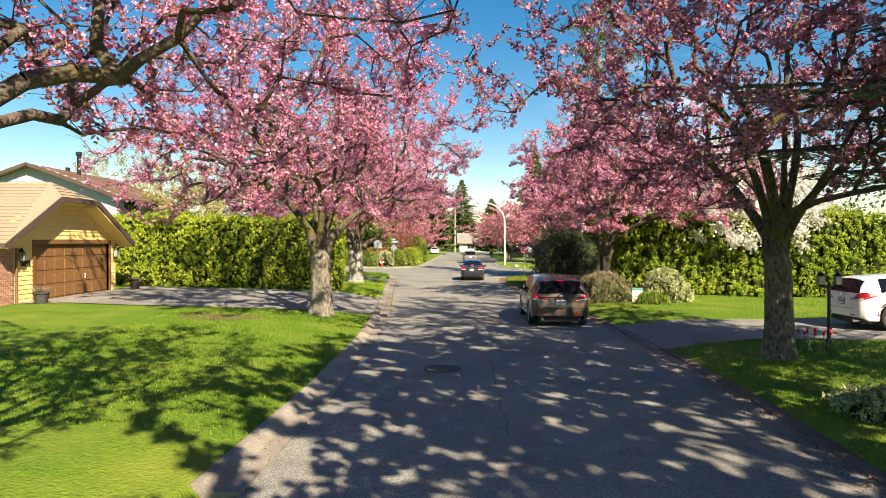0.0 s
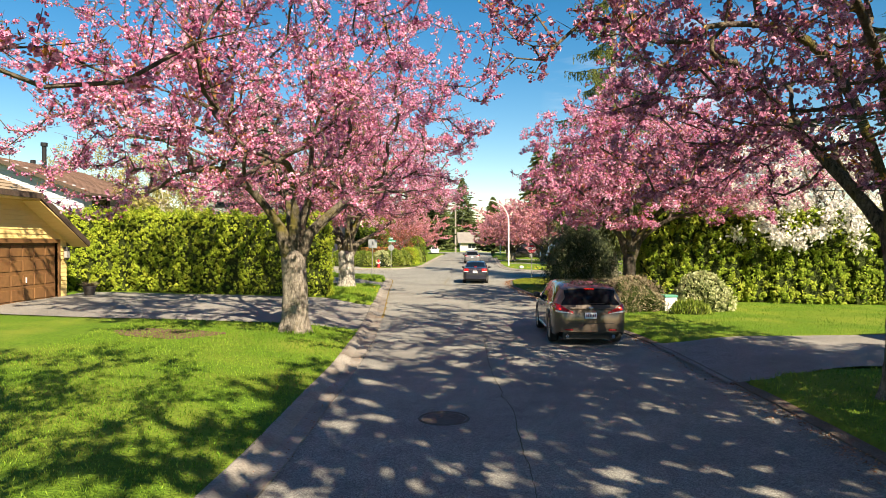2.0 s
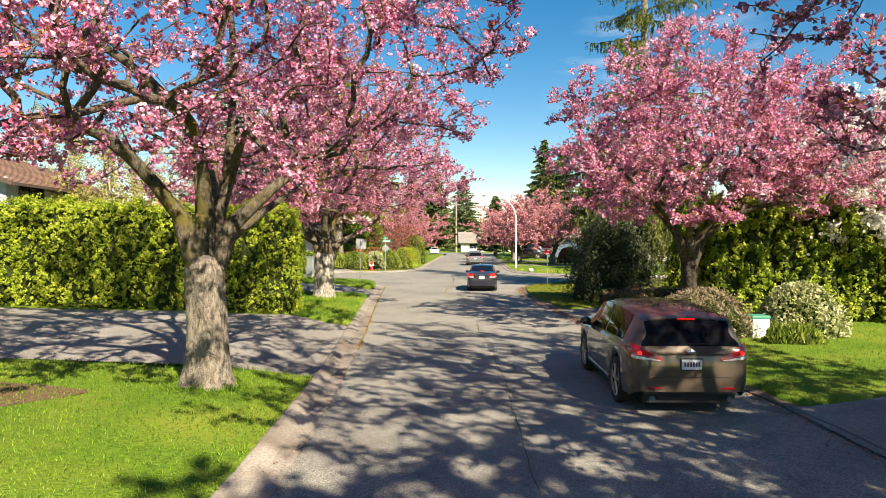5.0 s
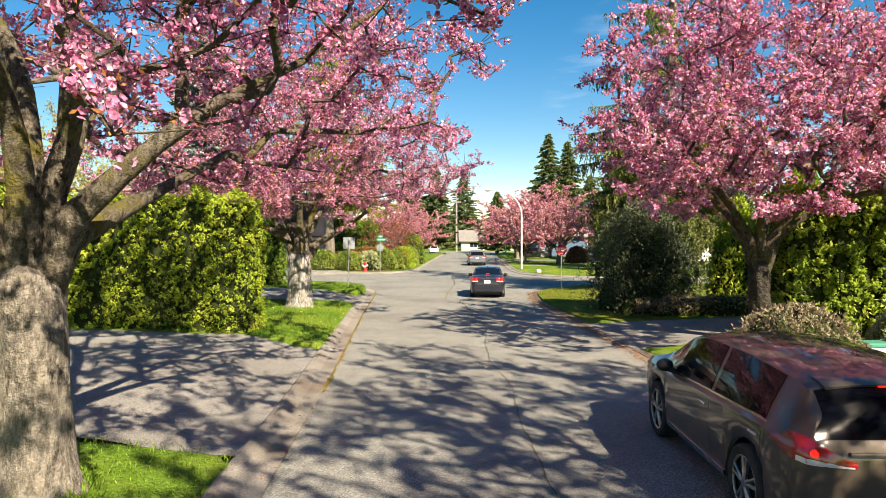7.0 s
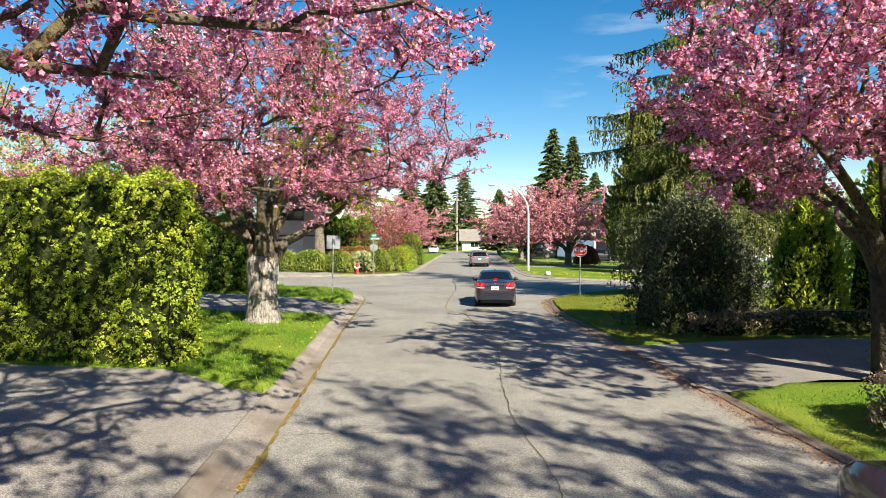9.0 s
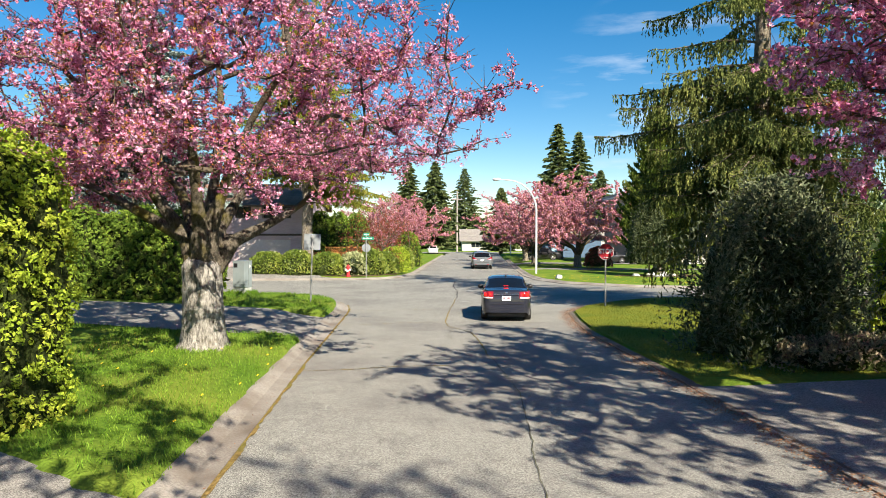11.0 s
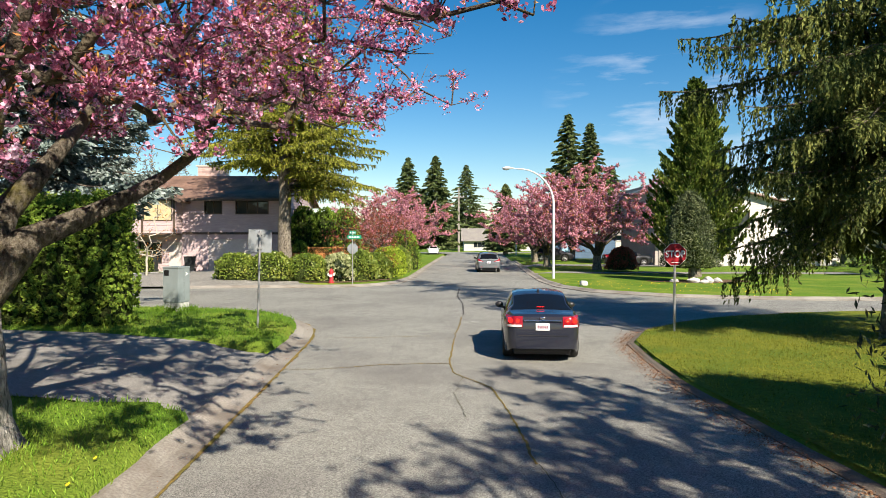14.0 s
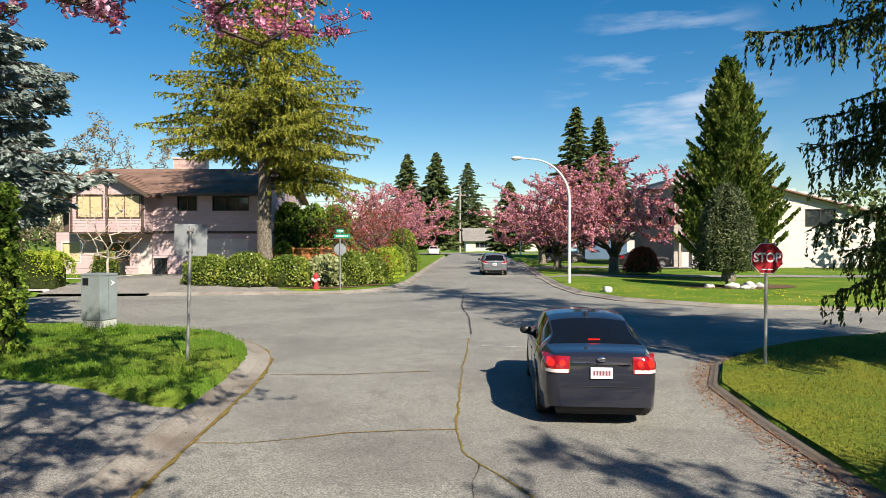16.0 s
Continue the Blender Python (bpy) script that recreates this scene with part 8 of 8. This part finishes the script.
for q in ((0.2, 0, 0.48), (-0.2, 0, 0.48), (0, -0.21, 0.42)):
    bm = bmesh.new()
    rod(bm, (q[0] * 0.4, q[1] * 0.4, q[2]), q, 0.075, 0.075, 10)
    part("outlet_cap", bm, SIGN_WHITE, hy, "pale outlet cap")

# orange cedar fence with lattice behind the bushes
FENCE = grained("orange_fence_wood", (0.5, 0.19, 0.06), (0.62, 0.27, 0.1), 6, (0.42, 0.16, 0.06), 1, 0.8)
fe = tagged(new("fence"), "orange-stained wooden fence with a lattice top", "fence")
fe.matrix_basis = pose(-11.2, 77.4, stand(-11.2, 77.4), 0, 0, 12)
for i in range(4):
    part("post", boxes((i * 1.7 - 0.05, i * 1.7 + 0.05, -0.05, 0.05, 0, 1.75), bevel=0.006), FENCE, fe)
for i in range(3):
    for k in range(11):
        part("board", boxes((i * 1.7 + 0.08 + k * 0.142, i * 1.7 + 0.205 + k * 0.142, -0.012, 0.012, 0.08, 1.2)), FENCE, fe)
    part("rail", boxes((i * 1.7 + 0.05, i * 1.7 + 1.65, -0.03, 0.03, 1.2, 1.27)), FENCE, fe)
    part("rail", boxes((i * 1.7 + 0.05, i * 1.7 + 1.65, -0.03, 0.03, 1.62, 1.69)), FENCE, fe)
    bm = bmesh.new()
    for k in range(-2, 12):
        x0 = i * 1.7 + 0.05 + k * 0.16
        for d in (0.35, -0.35):
            a = (x0 if d > 0 else x0 + 0.35, 1.27)
            b = (a[0] + d, 1.62)
            if min(a[0], b[0]) >= i * 1.7 + 0.04 and max(a[0], b[0]) <= i * 1.7 + 1.66:
                rod(bm, (a[0], 0.008 if d > 0 else -0.008, a[1]), (b[0], 0.008 if d > 0 else -0.008, b[1]), 0.014, 0.014, 4)
    part("lattice", bm, FENCE, fe, "diagonal lattice")

# wheeled bins, planters, rocks
BIN = grained("dark_green_bin", (0.015, 0.02, 0.02), (0.03, 0.036, 0.036), 12)


def wheelie(x, y, turn):
    root = thing("wheeled_bin", (x, y, stand(x, y)), "dark wheeled bin standing by the house wall", "bin", "bins by the garage", turn=turn)
    bm = bmesh.new()
    v = [bm.verts.new(q) for q in ((-0.22, -0.24, 0.05), (0.22, -0.24, 0.05), (0.22, 0.2, 0.05), (-0.22, 0.2, 0.05), (-0.28, -0.32, 0.95), (0.28, -0.32, 0.95), (0.28, 0.3, 0.95), (-0.28, 0.3, 0.95))]
    for f in ((3, 2, 1, 0), (4, 5, 6, 7), (0, 1, 5, 4), (1, 2, 6, 5), (2, 3, 7, 6), (3, 0, 4, 7)):
        bm.faces.new([v[i] for i in f])
    part("body", bm, BIN, root)
    part("lid", boxes((-0.3, 0.3, -0.35, 0.33, 0.95, 1.02), bevel=0.02), BIN, root)
    for s in (-1, 1):
        bm = bmesh.new()
        rod(bm, (s * 0.2, 0.24, 0.1), (s * 0.26, 0.24, 0.1), 0.1, 0.1, 12)
        part("wheel", bm, TRIM, root)


wheelie(-20.1, 77.2, 5)
wheelie(-17.6, 77.3, -6)

POT = grained("dark_pot", (0.035, 0.033, 0.032), (0.07, 0.066, 0.062), 12)


def planter(x, y, s, seed):
    root = thing("planter_pot", (x, y, stand(x, y)), "dark plant pot with dry grass by the garage", "planter", "pots by the garage door")
    bm = bmesh.new()
    rod(bm, (0, 0, 0), (0, 0, 0.42 * s), 0.22 * s, 0.3 * s, 18)
    rod(bm, (0, 0, 0.40 * s), (0, 0, 0.46 * s), 0.33 * s, 0.33 * s, 18)
    part("pot", bm, POT, root, smooth=40)
    rng = np.random.default_rng(seed)
    n = 160
    a, r = rng.uniform(0, 6.28, n), rng.uniform(0, 0.24 * s, n)
    p = np.column_stack([r * np.cos(a), r * np.sin(a), np.full(n, 0.46 * s)])
    d = np.column_stack([np.cos(a) * 0.8, np.sin(a) * 0.8, rng.uniform(0.4, 1.2, n)])
    d /= np.linalg.norm(d, axis=1)[:, None]
    u, w = scatter_axes(d, rng.uniform(0.08, 0.2, n) * s, np.full(n, 0.01), rng)
    v, f = leaf_quads(p + u * 0.9, u, w)
    child("dry_grass", mesh_of("dry_grass", v, [f], BROWN_SHRUB), root)


planter(-14.3, 23.3, 0.85, 1)
planter(-14.4, 30.6, 0.8, 2)

ROCK = grained("pale_rock", (0.5, 0.49, 0.47), (0.68, 0.67, 0.65), 5, (0.4, 0.38, 0.36), 1.2, 0.9, relief=0.7)


def rock(x, y, s, seed, sink=0.1):
    rng = np.random.default_rng(seed)
    bm = bmesh.new()
    bmesh.ops.create_icosphere(bm, subdivisions=3, radius=1)
    ax = rng.uniform(0.75, 1.2, 3)
    for v in bm.verts:
        k = 1 + 0.22 * noise.noise(v.co * 1.4 + Vector((seed * 3.1, 0, 0))) + 0.08 * noise.noise(v.co * 4)
        v.co = Vector((v.co.x * ax[0], v.co.y * ax[1], v.co.z * 0.62)) * s * k
    me = bpy.data.meshes.new("rock")
    bm.to_mesh(me)
    bm.free()
    me.materials.append(ROCK)
    ob = new("rock", me)
    ob.location = (x, y, stand(x, y) + s * (0.62 - sink * 3))
    return tagged(ob, "pale weathered garden rock on the lawn", "rock", "garden rocks")


rock(7.55, 67.7, 0.3, 3)
for i, (px, py, s) in enumerate(((14.2, 69.5, 0.3), (15.0, 69.4, 0.36), (15.7, 69.8, 0.27), (13.3, 70.1, 0.22), (-21.2, 67.9, 0.4), (14.6, 69.0, 0.22))):
    rock(px, py, s, 10 + i)

# post lantern and tulips under the shaded cherry
lp = thing("post_lantern", (9.1, 15.45, stand(9.1, 15.45)), "black twin-lantern garden post on the lawn", "lantern post")
bm = bmesh.new()
rod(bm, (0, 0, -0.1), (0, 0, 0.28), 0.1, 0.06, 12)
rod(bm, (0, 0, 0.28), (0, 0, 1.62), 0.04, 0.035, 10)
rod(bm, (-0.2, 0, 1.5), (0.2, 0, 1.5), 0.02, 0.02, 8)
part("post", bm, DARK_METAL, lp, smooth=50)
for s in (-1, 1):
    part("lantern", boxes((s * 0.2 - 0.07, s * 0.2 + 0.07, -0.07, 0.07, 1.55, 1.75), bevel=0.01), LAMP_GLASS, lp, "glass lantern")
    bm = bmesh.new()
    rod(bm, (s * 0.2, 0, 1.75), (s * 0.2, 0, 1.86), 0.11, 0.02, 8)
    part("lantern_cap", bm, DARK_METAL, lp)
    bm = bmesh.new()
    rod(bm, (s * 0.2, 0, 1.5), (s * 0.2, 0, 1.55), 0.03, 0.07, 8)
    part("lantern_cup", bm, DARK_METAL, lp)
TULIP = plain("tulip_red", (0.6, 0.03, 0.05), 0.5)
TULIP_LEAF = leafy("tulip_leaf", [(0.0, (0.08, 0.17, 0.06)), (1.0, (0.2, 0.32, 0.12))], 0.3)
trng = np.random.default_rng(4)
for i in range(9):
    px, py = 8.25 + trng.uniform(0, 0.75), 15.15 + trng.uniform(-0.25, 0.3)
    tu = thing("tulip", (px, py, stand(px, py)), "red tulip in the bed under the cherry tree", "flower", "tulips by the lantern post")
    hgt = trng.uniform(0.36, 0.5)
    bm = bmesh.new()
    rod(bm, (0, 0, -0.03), (0.02, 0, hgt), 0.008, 0.006, 5)
    part("stem", bm, TULIP_LEAF, tu)
    bm = bmesh.new()
    bmesh.ops.create_uvsphere(bm, u_segments=8, v_segments=6, radius=0.035, matrix=pose(0.02, 0, hgt + 0.03) @ Matrix.Diagonal((1, 1, 1.45, 1)))
    part("bloom", bm, TULIP, tu, smooth=60)
    a = trng.uniform(0, 6.28, 5)
    d = np.column_stack([np.cos(a) * 0.45, np.sin(a) * 0.45, np.ones(5)])
    d /= np.linalg.norm(d, axis=1)[:, None]
    u, w = scatter_axes(d, np.full(5, 0.15), np.full(5, 0.022), trng)
    v, f = leaf_quads(u * 0.95, u, w)
    child("foliage", mesh_of("foliage", v, [f], TULIP_LEAF), tu)

# small boxes among the shrubs
GREEN_LID = plain("green_plastic", (0.05, 0.25, 0.17), 0.5)
bx = thing("garden_box", (8.25, 28.0, stand(8.25, 28.0)), "small white box with a green lid among shrubs", "box")
part("body", boxes((-0.22, 0.22, -0.2, 0.2, 0, 0.5), bevel=0.02), SIGN_WHITE, bx)
part("lid", boxes((-0.24, 0.24, -0.22, 0.22, 0.5, 0.58), bevel=0.02), GREEN_LID, bx)


# ---- surface detail: grass, moss, cracks, litter, marks ----
def road_top(x, y):
    return 0.03 * (1 - np.clip(((np.asarray(x) - 1.3) / 4.0) ** 2, 0, 1))


def lawn_spots(n, x0, x1, y0, y1, rng, edge=0.45):
    x, y = rng.uniform(x0, x1, n), rng.uniform(y0, y1, n)
    ok = inside_and_distance(ROAD, x, y) > edge
    for poly in DRIVES.values():
        ok &= inside_and_distance(poly, x, y) > 0.02
    return x[ok], y[ok]


def turf(n, x0, x1, y0, y1, seed, label, tall=0.035, edge=0.45, mat=BLADES):
    rng = np.random.default_rng(seed)
    x, y = lawn_spots(n, x0, x1, y0, y1, rng, edge)
    m = len(x)
    z = ground_z(x, y)
    d = unit(m, rng) * 0.55
    d[:, 2] = 1
    d /= np.linalg.norm(d, axis=1)[:, None]
    hgt = tall * rng.uniform(0.5, 1.5, m)
    u, w = scatter_axes(d, hgt, np.full(m, 0.005) + hgt * 0.05, rng)
    v, f = leaf_quads(np.column_stack([x, y, z]) + u * 0.8, u, w)
    ob = new("grass", mesh_of("grass", v, [f], mat))
    return tagged(ob, label, "grass", "", "stuff")


turf(32000, -9.0, -2.2, 8.5, 24.0, 301, "short mown spring grass, bright green", 0.03)
turf(20000, -8.0, -2.6, 30.5, 43.0, 302, "fresh green grass round the gnarled cherry", 0.04)
turf(12000, -11.0, -3.4, 46.0, 56.2, 303, "green grass of the corner lawn", 0.04)
turf(40000, 4.4, 12.0, 37.0, 54.0, 304, "mossy yellow-green grass of the corner lawn", 0.028, 0.2, MOSSY_BLADES)
turf(12000, 4.8, 12.0, 6.5, 17.0, 305, "shaded grass under the cherry tree", 0.035, 0.2)
turf(10000, 5.2, 16.0, 21.5, 31.0, 306, "sunlit grass before the hedge", 0.03, 0.2)


def tufts(spots, seed, label, tall=0.12, per=70, spread=0.3):
    rng = np.random.default_rng(seed)
    ps, us, ws = [], [], []
    for x, y in spots:
        a, r = rng.uniform(0, 6.28, per), spread * rng.uniform(0, 1, per) ** 0.6
        px, py = x + r * np.cos(a), y + r * np.sin(a)
        d = np.column_stack([np.cos(a) * 0.45, np.sin(a) * 0.45, np.ones(per)]) + rng.normal(0, 0.2, (per, 3))
        d /= np.linalg.norm(d, axis=1)[:, None]
        u, w = scatter_axes(d, tall * rng.uniform(0.5, 1.2, per), np.full(per, 0.008), rng)
        ps.append(np.column_stack([px, py, ground_z(px, py)]) + u * 0.8)
        us.append(u)
        ws.append(w)
    v, f = leaf_quads(np.concatenate(ps), np.concatenate(us), np.concatenate(ws))
    return tagged(new("grass", mesh_of("grass", v, [f], BLADES)), label, "grass", "", "stuff")


ring = [(-5.2 + 0.62 * math.cos(a), 38.9 + 0.62 * math.sin(a)) for a in np.linspace(0, 6.28, 12)] + [(-4.1 + 0.55 * math.cos(a), 21.8 + 0.55 * math.sin(a)) for a in np.linspace(0, 6.28, 10)]
tufts(ring, 311, "longer grass round the tree trunks", 0.07, 40, 0.22)
tufts([(-8.74 + 0.42 * math.cos(a), 53.3 + 0.42 * math.sin(a)) for a in np.linspace(0, 6.28, 14)] + [(-4.97, 49.3)], 312, "long unmown grass round the cabinet", 0.13, 60, 0.2)
erng = np.random.default_rng(8)
edge_pts = []
for p, o, s in ((-6.2 - i * 0.5, 40.95 + i * 0.06, 0) for i in range(9)):
    edge_pts.append((p, o))
for i in range(12):
    edge_pts.append((-4.3 - i * 0.45, 47.75 + erng.uniform(0, 0.15)))
tufts(edge_pts, 313, "shaggy grass along the driveway edges", 0.09, 50, 0.25)


def ribbon(points, width, mat, name, label, category, z=0.008, seed=0, wobble=0.02, step=0.08):
    """A thin wandering strip on the road."""
    rng = np.random.default_rng(seed)
    q, out, t = along(points, step)
    w = width * np.convolve(rng.uniform(-0.1, 1.8, len(q) + 6), np.ones(7) / 7, "valid") / 2
    mid = q + out * (np.convolve(rng.normal(0, wobble, len(q) + 4), np.ones(5) / 5, "valid"))[:, None]
    l, r = mid + out * w[:, None], mid - out * w[:, None]
    v = np.concatenate([np.column_stack([l, road_top(l[:, 0], l[:, 1]) + z]), np.column_stack([r, road_top(r[:, 0], r[:, 1]) + z])])
    n = len(q)
    i = np.arange(n - 1)
    f = np.stack([i, i + n, i + n + 1, i + 1], 1)
    return tagged(new(name, mesh_of(name, v, [f], mat)), label, category, "", "structure")


CRACK = grained("open_crack", (0.03, 0.03, 0.025), (0.09, 0.085, 0.05), 12, (0.12, 0.12, 0.04), 2.0, 0.95)
MOSS = grained("gutter_moss", (0.15, 0.105, 0.035), (0.30, 0.21, 0.075), 14, (0.16, 0.15, 0.04), 1.5, 0.95, 0.1, 1.0, 0.02)
CRACKS = [
    [(0.53, 53.9), (0.38, 51.4), (0.2, 49.0), (0.12, 47.0), (0.07, 45.6), (0.11, 44.8), (0.3, 44.3), (0.57, 43.8), (0.76, 43.4), (0.9, 42.0), (1.0, 39.5)],
    [(-3.3, 45.15), (-2.64, 45.15), (-2.04, 45.3), (-1.35, 45.55), (-0.6, 45.64), (0.06, 45.64)],
    [(-3.4, 49.34), (-2.1, 49.34), (-0.4, 49.56)],
    [(-2.9, 37.95), (-1.9, 38.1), (-0.9, 38.4), (0.1, 38.4)],
    [(-2.0, 29.1), (-1.45, 29.1), (-0.2, 29.15), (0.8, 29.9)],
    [(1.0, 30.0), (1.12, 28.6), (1.21, 27.3), (1.1, 25.0), (1.15, 22.0)],
    [(-1.9, 21.3), (-0.4, 21.3), (0.6, 21.35)],
    [(1.05, 39.5), (1.3, 36.0), (1.1, 33.0), (1.0, 30.0)],
    [(0.3, 44.3), (0.1, 43.0), (0.25, 41.5)],
    [(1.1, 22.0), (0.95, 18.0), (1.05, 14.0), (0.9, 9.0)],
]
for k, line in enumerate(CRACKS):
    ribbon(line, 0.032 if k < 4 else 0.013, MOSS if k in (0, 1, 2, 3) else CRACK, "road_crack", "mossy crack in the asphalt" if k < 4 else "thin dark crack in the asphalt", "crack", 0.006 + 0.0005 * k, k, 0.03)
seal = [(0.6, 54.5), (0.7, 58), (0.55, 62), (0.75, 67)]
TAR = grained("tar_seal", (0.035, 0.034, 0.033), (0.07, 0.068, 0.066), 10)
ribbon(seal, 0.07, TAR, "tar_patch", "dark tar seal across the junction", "road mark", 0.006, 20, 0.03)
lane = [(x - 0.02, y) for x, y in ROAD_LEFT if 24 <= y <= 56 and x > -9]
lane_q, lane_out, _ = along(lane, 0.1)
for side, wide, at, seed in ((-0.05, 0.10, 0.020, 30), (-0.02, 0.06, 0.026, 31)):
    ribbon(lane_q + lane_out * side, wide, MOSS, "gutter_moss", "ragged ochre moss along the gutter joint", "moss", at, seed, 0.035)


def litter(path, inward, n, mat, label, seed, size=0.03, thick=0.4):
    rng = np.random.default_rng(seed)
    q, out, t = along(path, 0.1)
    k = rng.integers(0, len(q), n)
    off = -np.abs(rng.normal(0, 1, n)) * thick * inward
    p = q[k] + out[k] * off[:, None] + rng.normal(0, 0.05, (n, 2))
    z = road_top(p[:, 0], p[:, 1]) + 0.012 + rng.uniform(0, 0.02, n)
    d = unit(n, rng)
    d[:, 2] *= 0.25
    d /= np.linalg.norm(d, axis=1)[:, None]
    s = size * rng.uniform(0.4, 1.4, n)
    u = d * s[:, None]
    w = np.cross(d, np.array([0, 0, 1.0]) + rng.normal(0, 0.3, (n, 3)))
    w = w / (np.linalg.norm(w, axis=1)[:, None] + 1e-9) * s[:, None] * 0.5
    v, f = leaf_quads(np.column_stack([p, z]), u, w)
    return tagged(new("leaf_litter", mesh_of("leaf_litter", v, [f], mat)), label, "leaf litter", "", "stuff")


right_edge = [p for p in ROAD_RIGHT if 27 <= p[1] <= 52.5]
litter(right_edge, 1.0, 11000, DEAD_LEAF, "brown fallen leaves along the dark kerb", 41, 0.018, 0.2)
litter([p for p in ROAD_RIGHT if 5 <= p[1] <= 28], 1.0, 2500, DEAD_LEAF, "scattered brown leaves in the gutter", 42, 0.026, 0.25)
litter([p for p in ROAD_LEFT if 5 <= p[1] <= 56 and p[0] > -9], -1.0, 2600, DEAD_LEAF, "brown leaf crumbs in the concrete gutter", 43, 0.022, 0.16)

WHITE_PAINT = grained("worn_road_paint", (0.5, 0.5, 0.48), (0.68, 0.68, 0.66), 25, (0.3, 0.3, 0.29), 6, 0.8)
for k, (x0, x1, w) in enumerate(((0.8, 1.06, 0.10), (1.24, 1.4, 0.05), (1.46, 1.6, 0.06), (1.68, 1.74, 0.05), (1.8, 1.95, 0.06), (2.3, 2.5, 0.06), (3.0, 3.4, 0.08))):
    ribbon([(x0, 52.55 - 0.12 * (x0 - 0.8)), (x1, 52.55 - 0.12 * (x1 - 0.8))], w, WHITE_PAINT, "stop_line", "worn remnant of a white stop line", "road mark", 0.007, 50 + k, 0.004, 0.03)
mh = thing("manhole_cover", (-0.02, 13.9, 0.02), "worn rusty manhole cover set in the asphalt", "manhole")
bm = bmesh.new()
rod(bm, (0, 0, -0.05), (0, 0, 0.008), 0.33, 0.33, 28)
IRON = grained("rusted_iron", (0.07, 0.055, 0.045), (0.15, 0.115, 0.095), 14, (0.10, 0.095, 0.088), 2.0, 0.85)
part("cover", bm, IRON, mh)
bm = bmesh.new()
for q in range(28):
    a, b = 2 * math.pi * q / 28, 2 * math.pi * (q + 1) / 28
    rod(bm, (0.37 * math.cos(a), 0.37 * math.sin(a), 0.0), (0.37 * math.cos(b), 0.37 * math.sin(b), 0.0), 0.025, 0.025, 5)
part("ring", bm, IRON, mh)

patch = [(-7.1 + (1.35 + 0.2 * math.sin(3 * a)) * math.cos(a), 20.75 + (0.75 + 0.1 * math.sin(4 * a)) * math.sin(a)) for a in np.linspace(0, 2 * math.pi, 26)[:-1]]
sheet("soil_patch", patch, 0.35, lambda x, y: ground_z(x, y) + 0.012 + 0.015 * np.sin(x * 5) * np.cos(y * 6), SOIL, "bare brown soil patch in the lawn", "soil")
bed = [(-13.6, 69.3), (-9, 69.4), (-6.0, 69.7), (-4.6, 70.6), (-3.4, 72.5), (-3.3, 80), (-5, 80), (-6, 74), (-10, 72.2), (-13.6, 71.8)]
sheet("soil_bed", bed, 0.6, lambda x, y: ground_z(x, y) + 0.02, SOIL, "dark planting bed under the far bushes", "soil")
bed2 = [(15.0 + (3.0 + 0.2 * math.sin(3 * a)) * math.cos(a), 70.6 + 1.5 * math.sin(a)) for a in np.linspace(0, 2 * math.pi, 22)[:-1]]
sheet("soil_bed", bed2, 0.6, lambda x, y: ground_z(x, y) + 0.02, SOIL, "planting bed with rocks round an evergreen", "soil")
for k, line in enumerate(([(-20.5, 68.2), (-14, 68.9), (-8.6, 69.0)], [(-24, 72.8), (-20, 73.6), (-19.2, 77.5)])):
    q, out, t = along(line, 0.4)
    l, r = q + out * 0.35, q - out * 0.35
    z = lambda p: ground_z(p[:, 0], p[:, 1]) + 0.02
    v = np.concatenate([np.column_stack([l, z(l)]), np.column_stack([r, z(r)])])
    i = np.arange(len(q) - 1)
    me = mesh_of("gravel_strip", v, [np.stack([i, i + len(q), i + len(q) + 1, i + 1], 1)], ROCK)
    tagged(new("gravel_strip", me), "pale gravel strip edging the planting", "gravel", "", "structure")
DAND = plain("dandelion_yellow", (0.75, 0.5, 0.02), 0.6)
drng = np.random.default_rng(12)
vs = []
dx, dy = lawn_spots(160, -8, -3.0, 33.0, 42.0, drng)
dx2, dy2 = lawn_spots(500, 6.5, 16.0, 60.0, 70.0, drng)
dx, dy = np.concatenate([dx[:26], dx2[:170]]), np.concatenate([dy[:26], dy2[:170]])
dz = ground_z(dx, dy) + 0.06
u = np.column_stack([np.full(len(dx), 0.025), np.zeros(len(dx)), np.full(len(dx), 0.006)])
w = np.column_stack([np.zeros(len(dx)), np.full(len(dx), 0.025), np.full(len(dx), 0.012)])
v, f = leaf_quads(np.column_stack([dx, dy, dz]), u, w)
tagged(new("dandelions", mesh_of("dandelions", v, [f], DAND)), "scattered yellow dandelion heads in the lawn", "flower", "", "stuff")
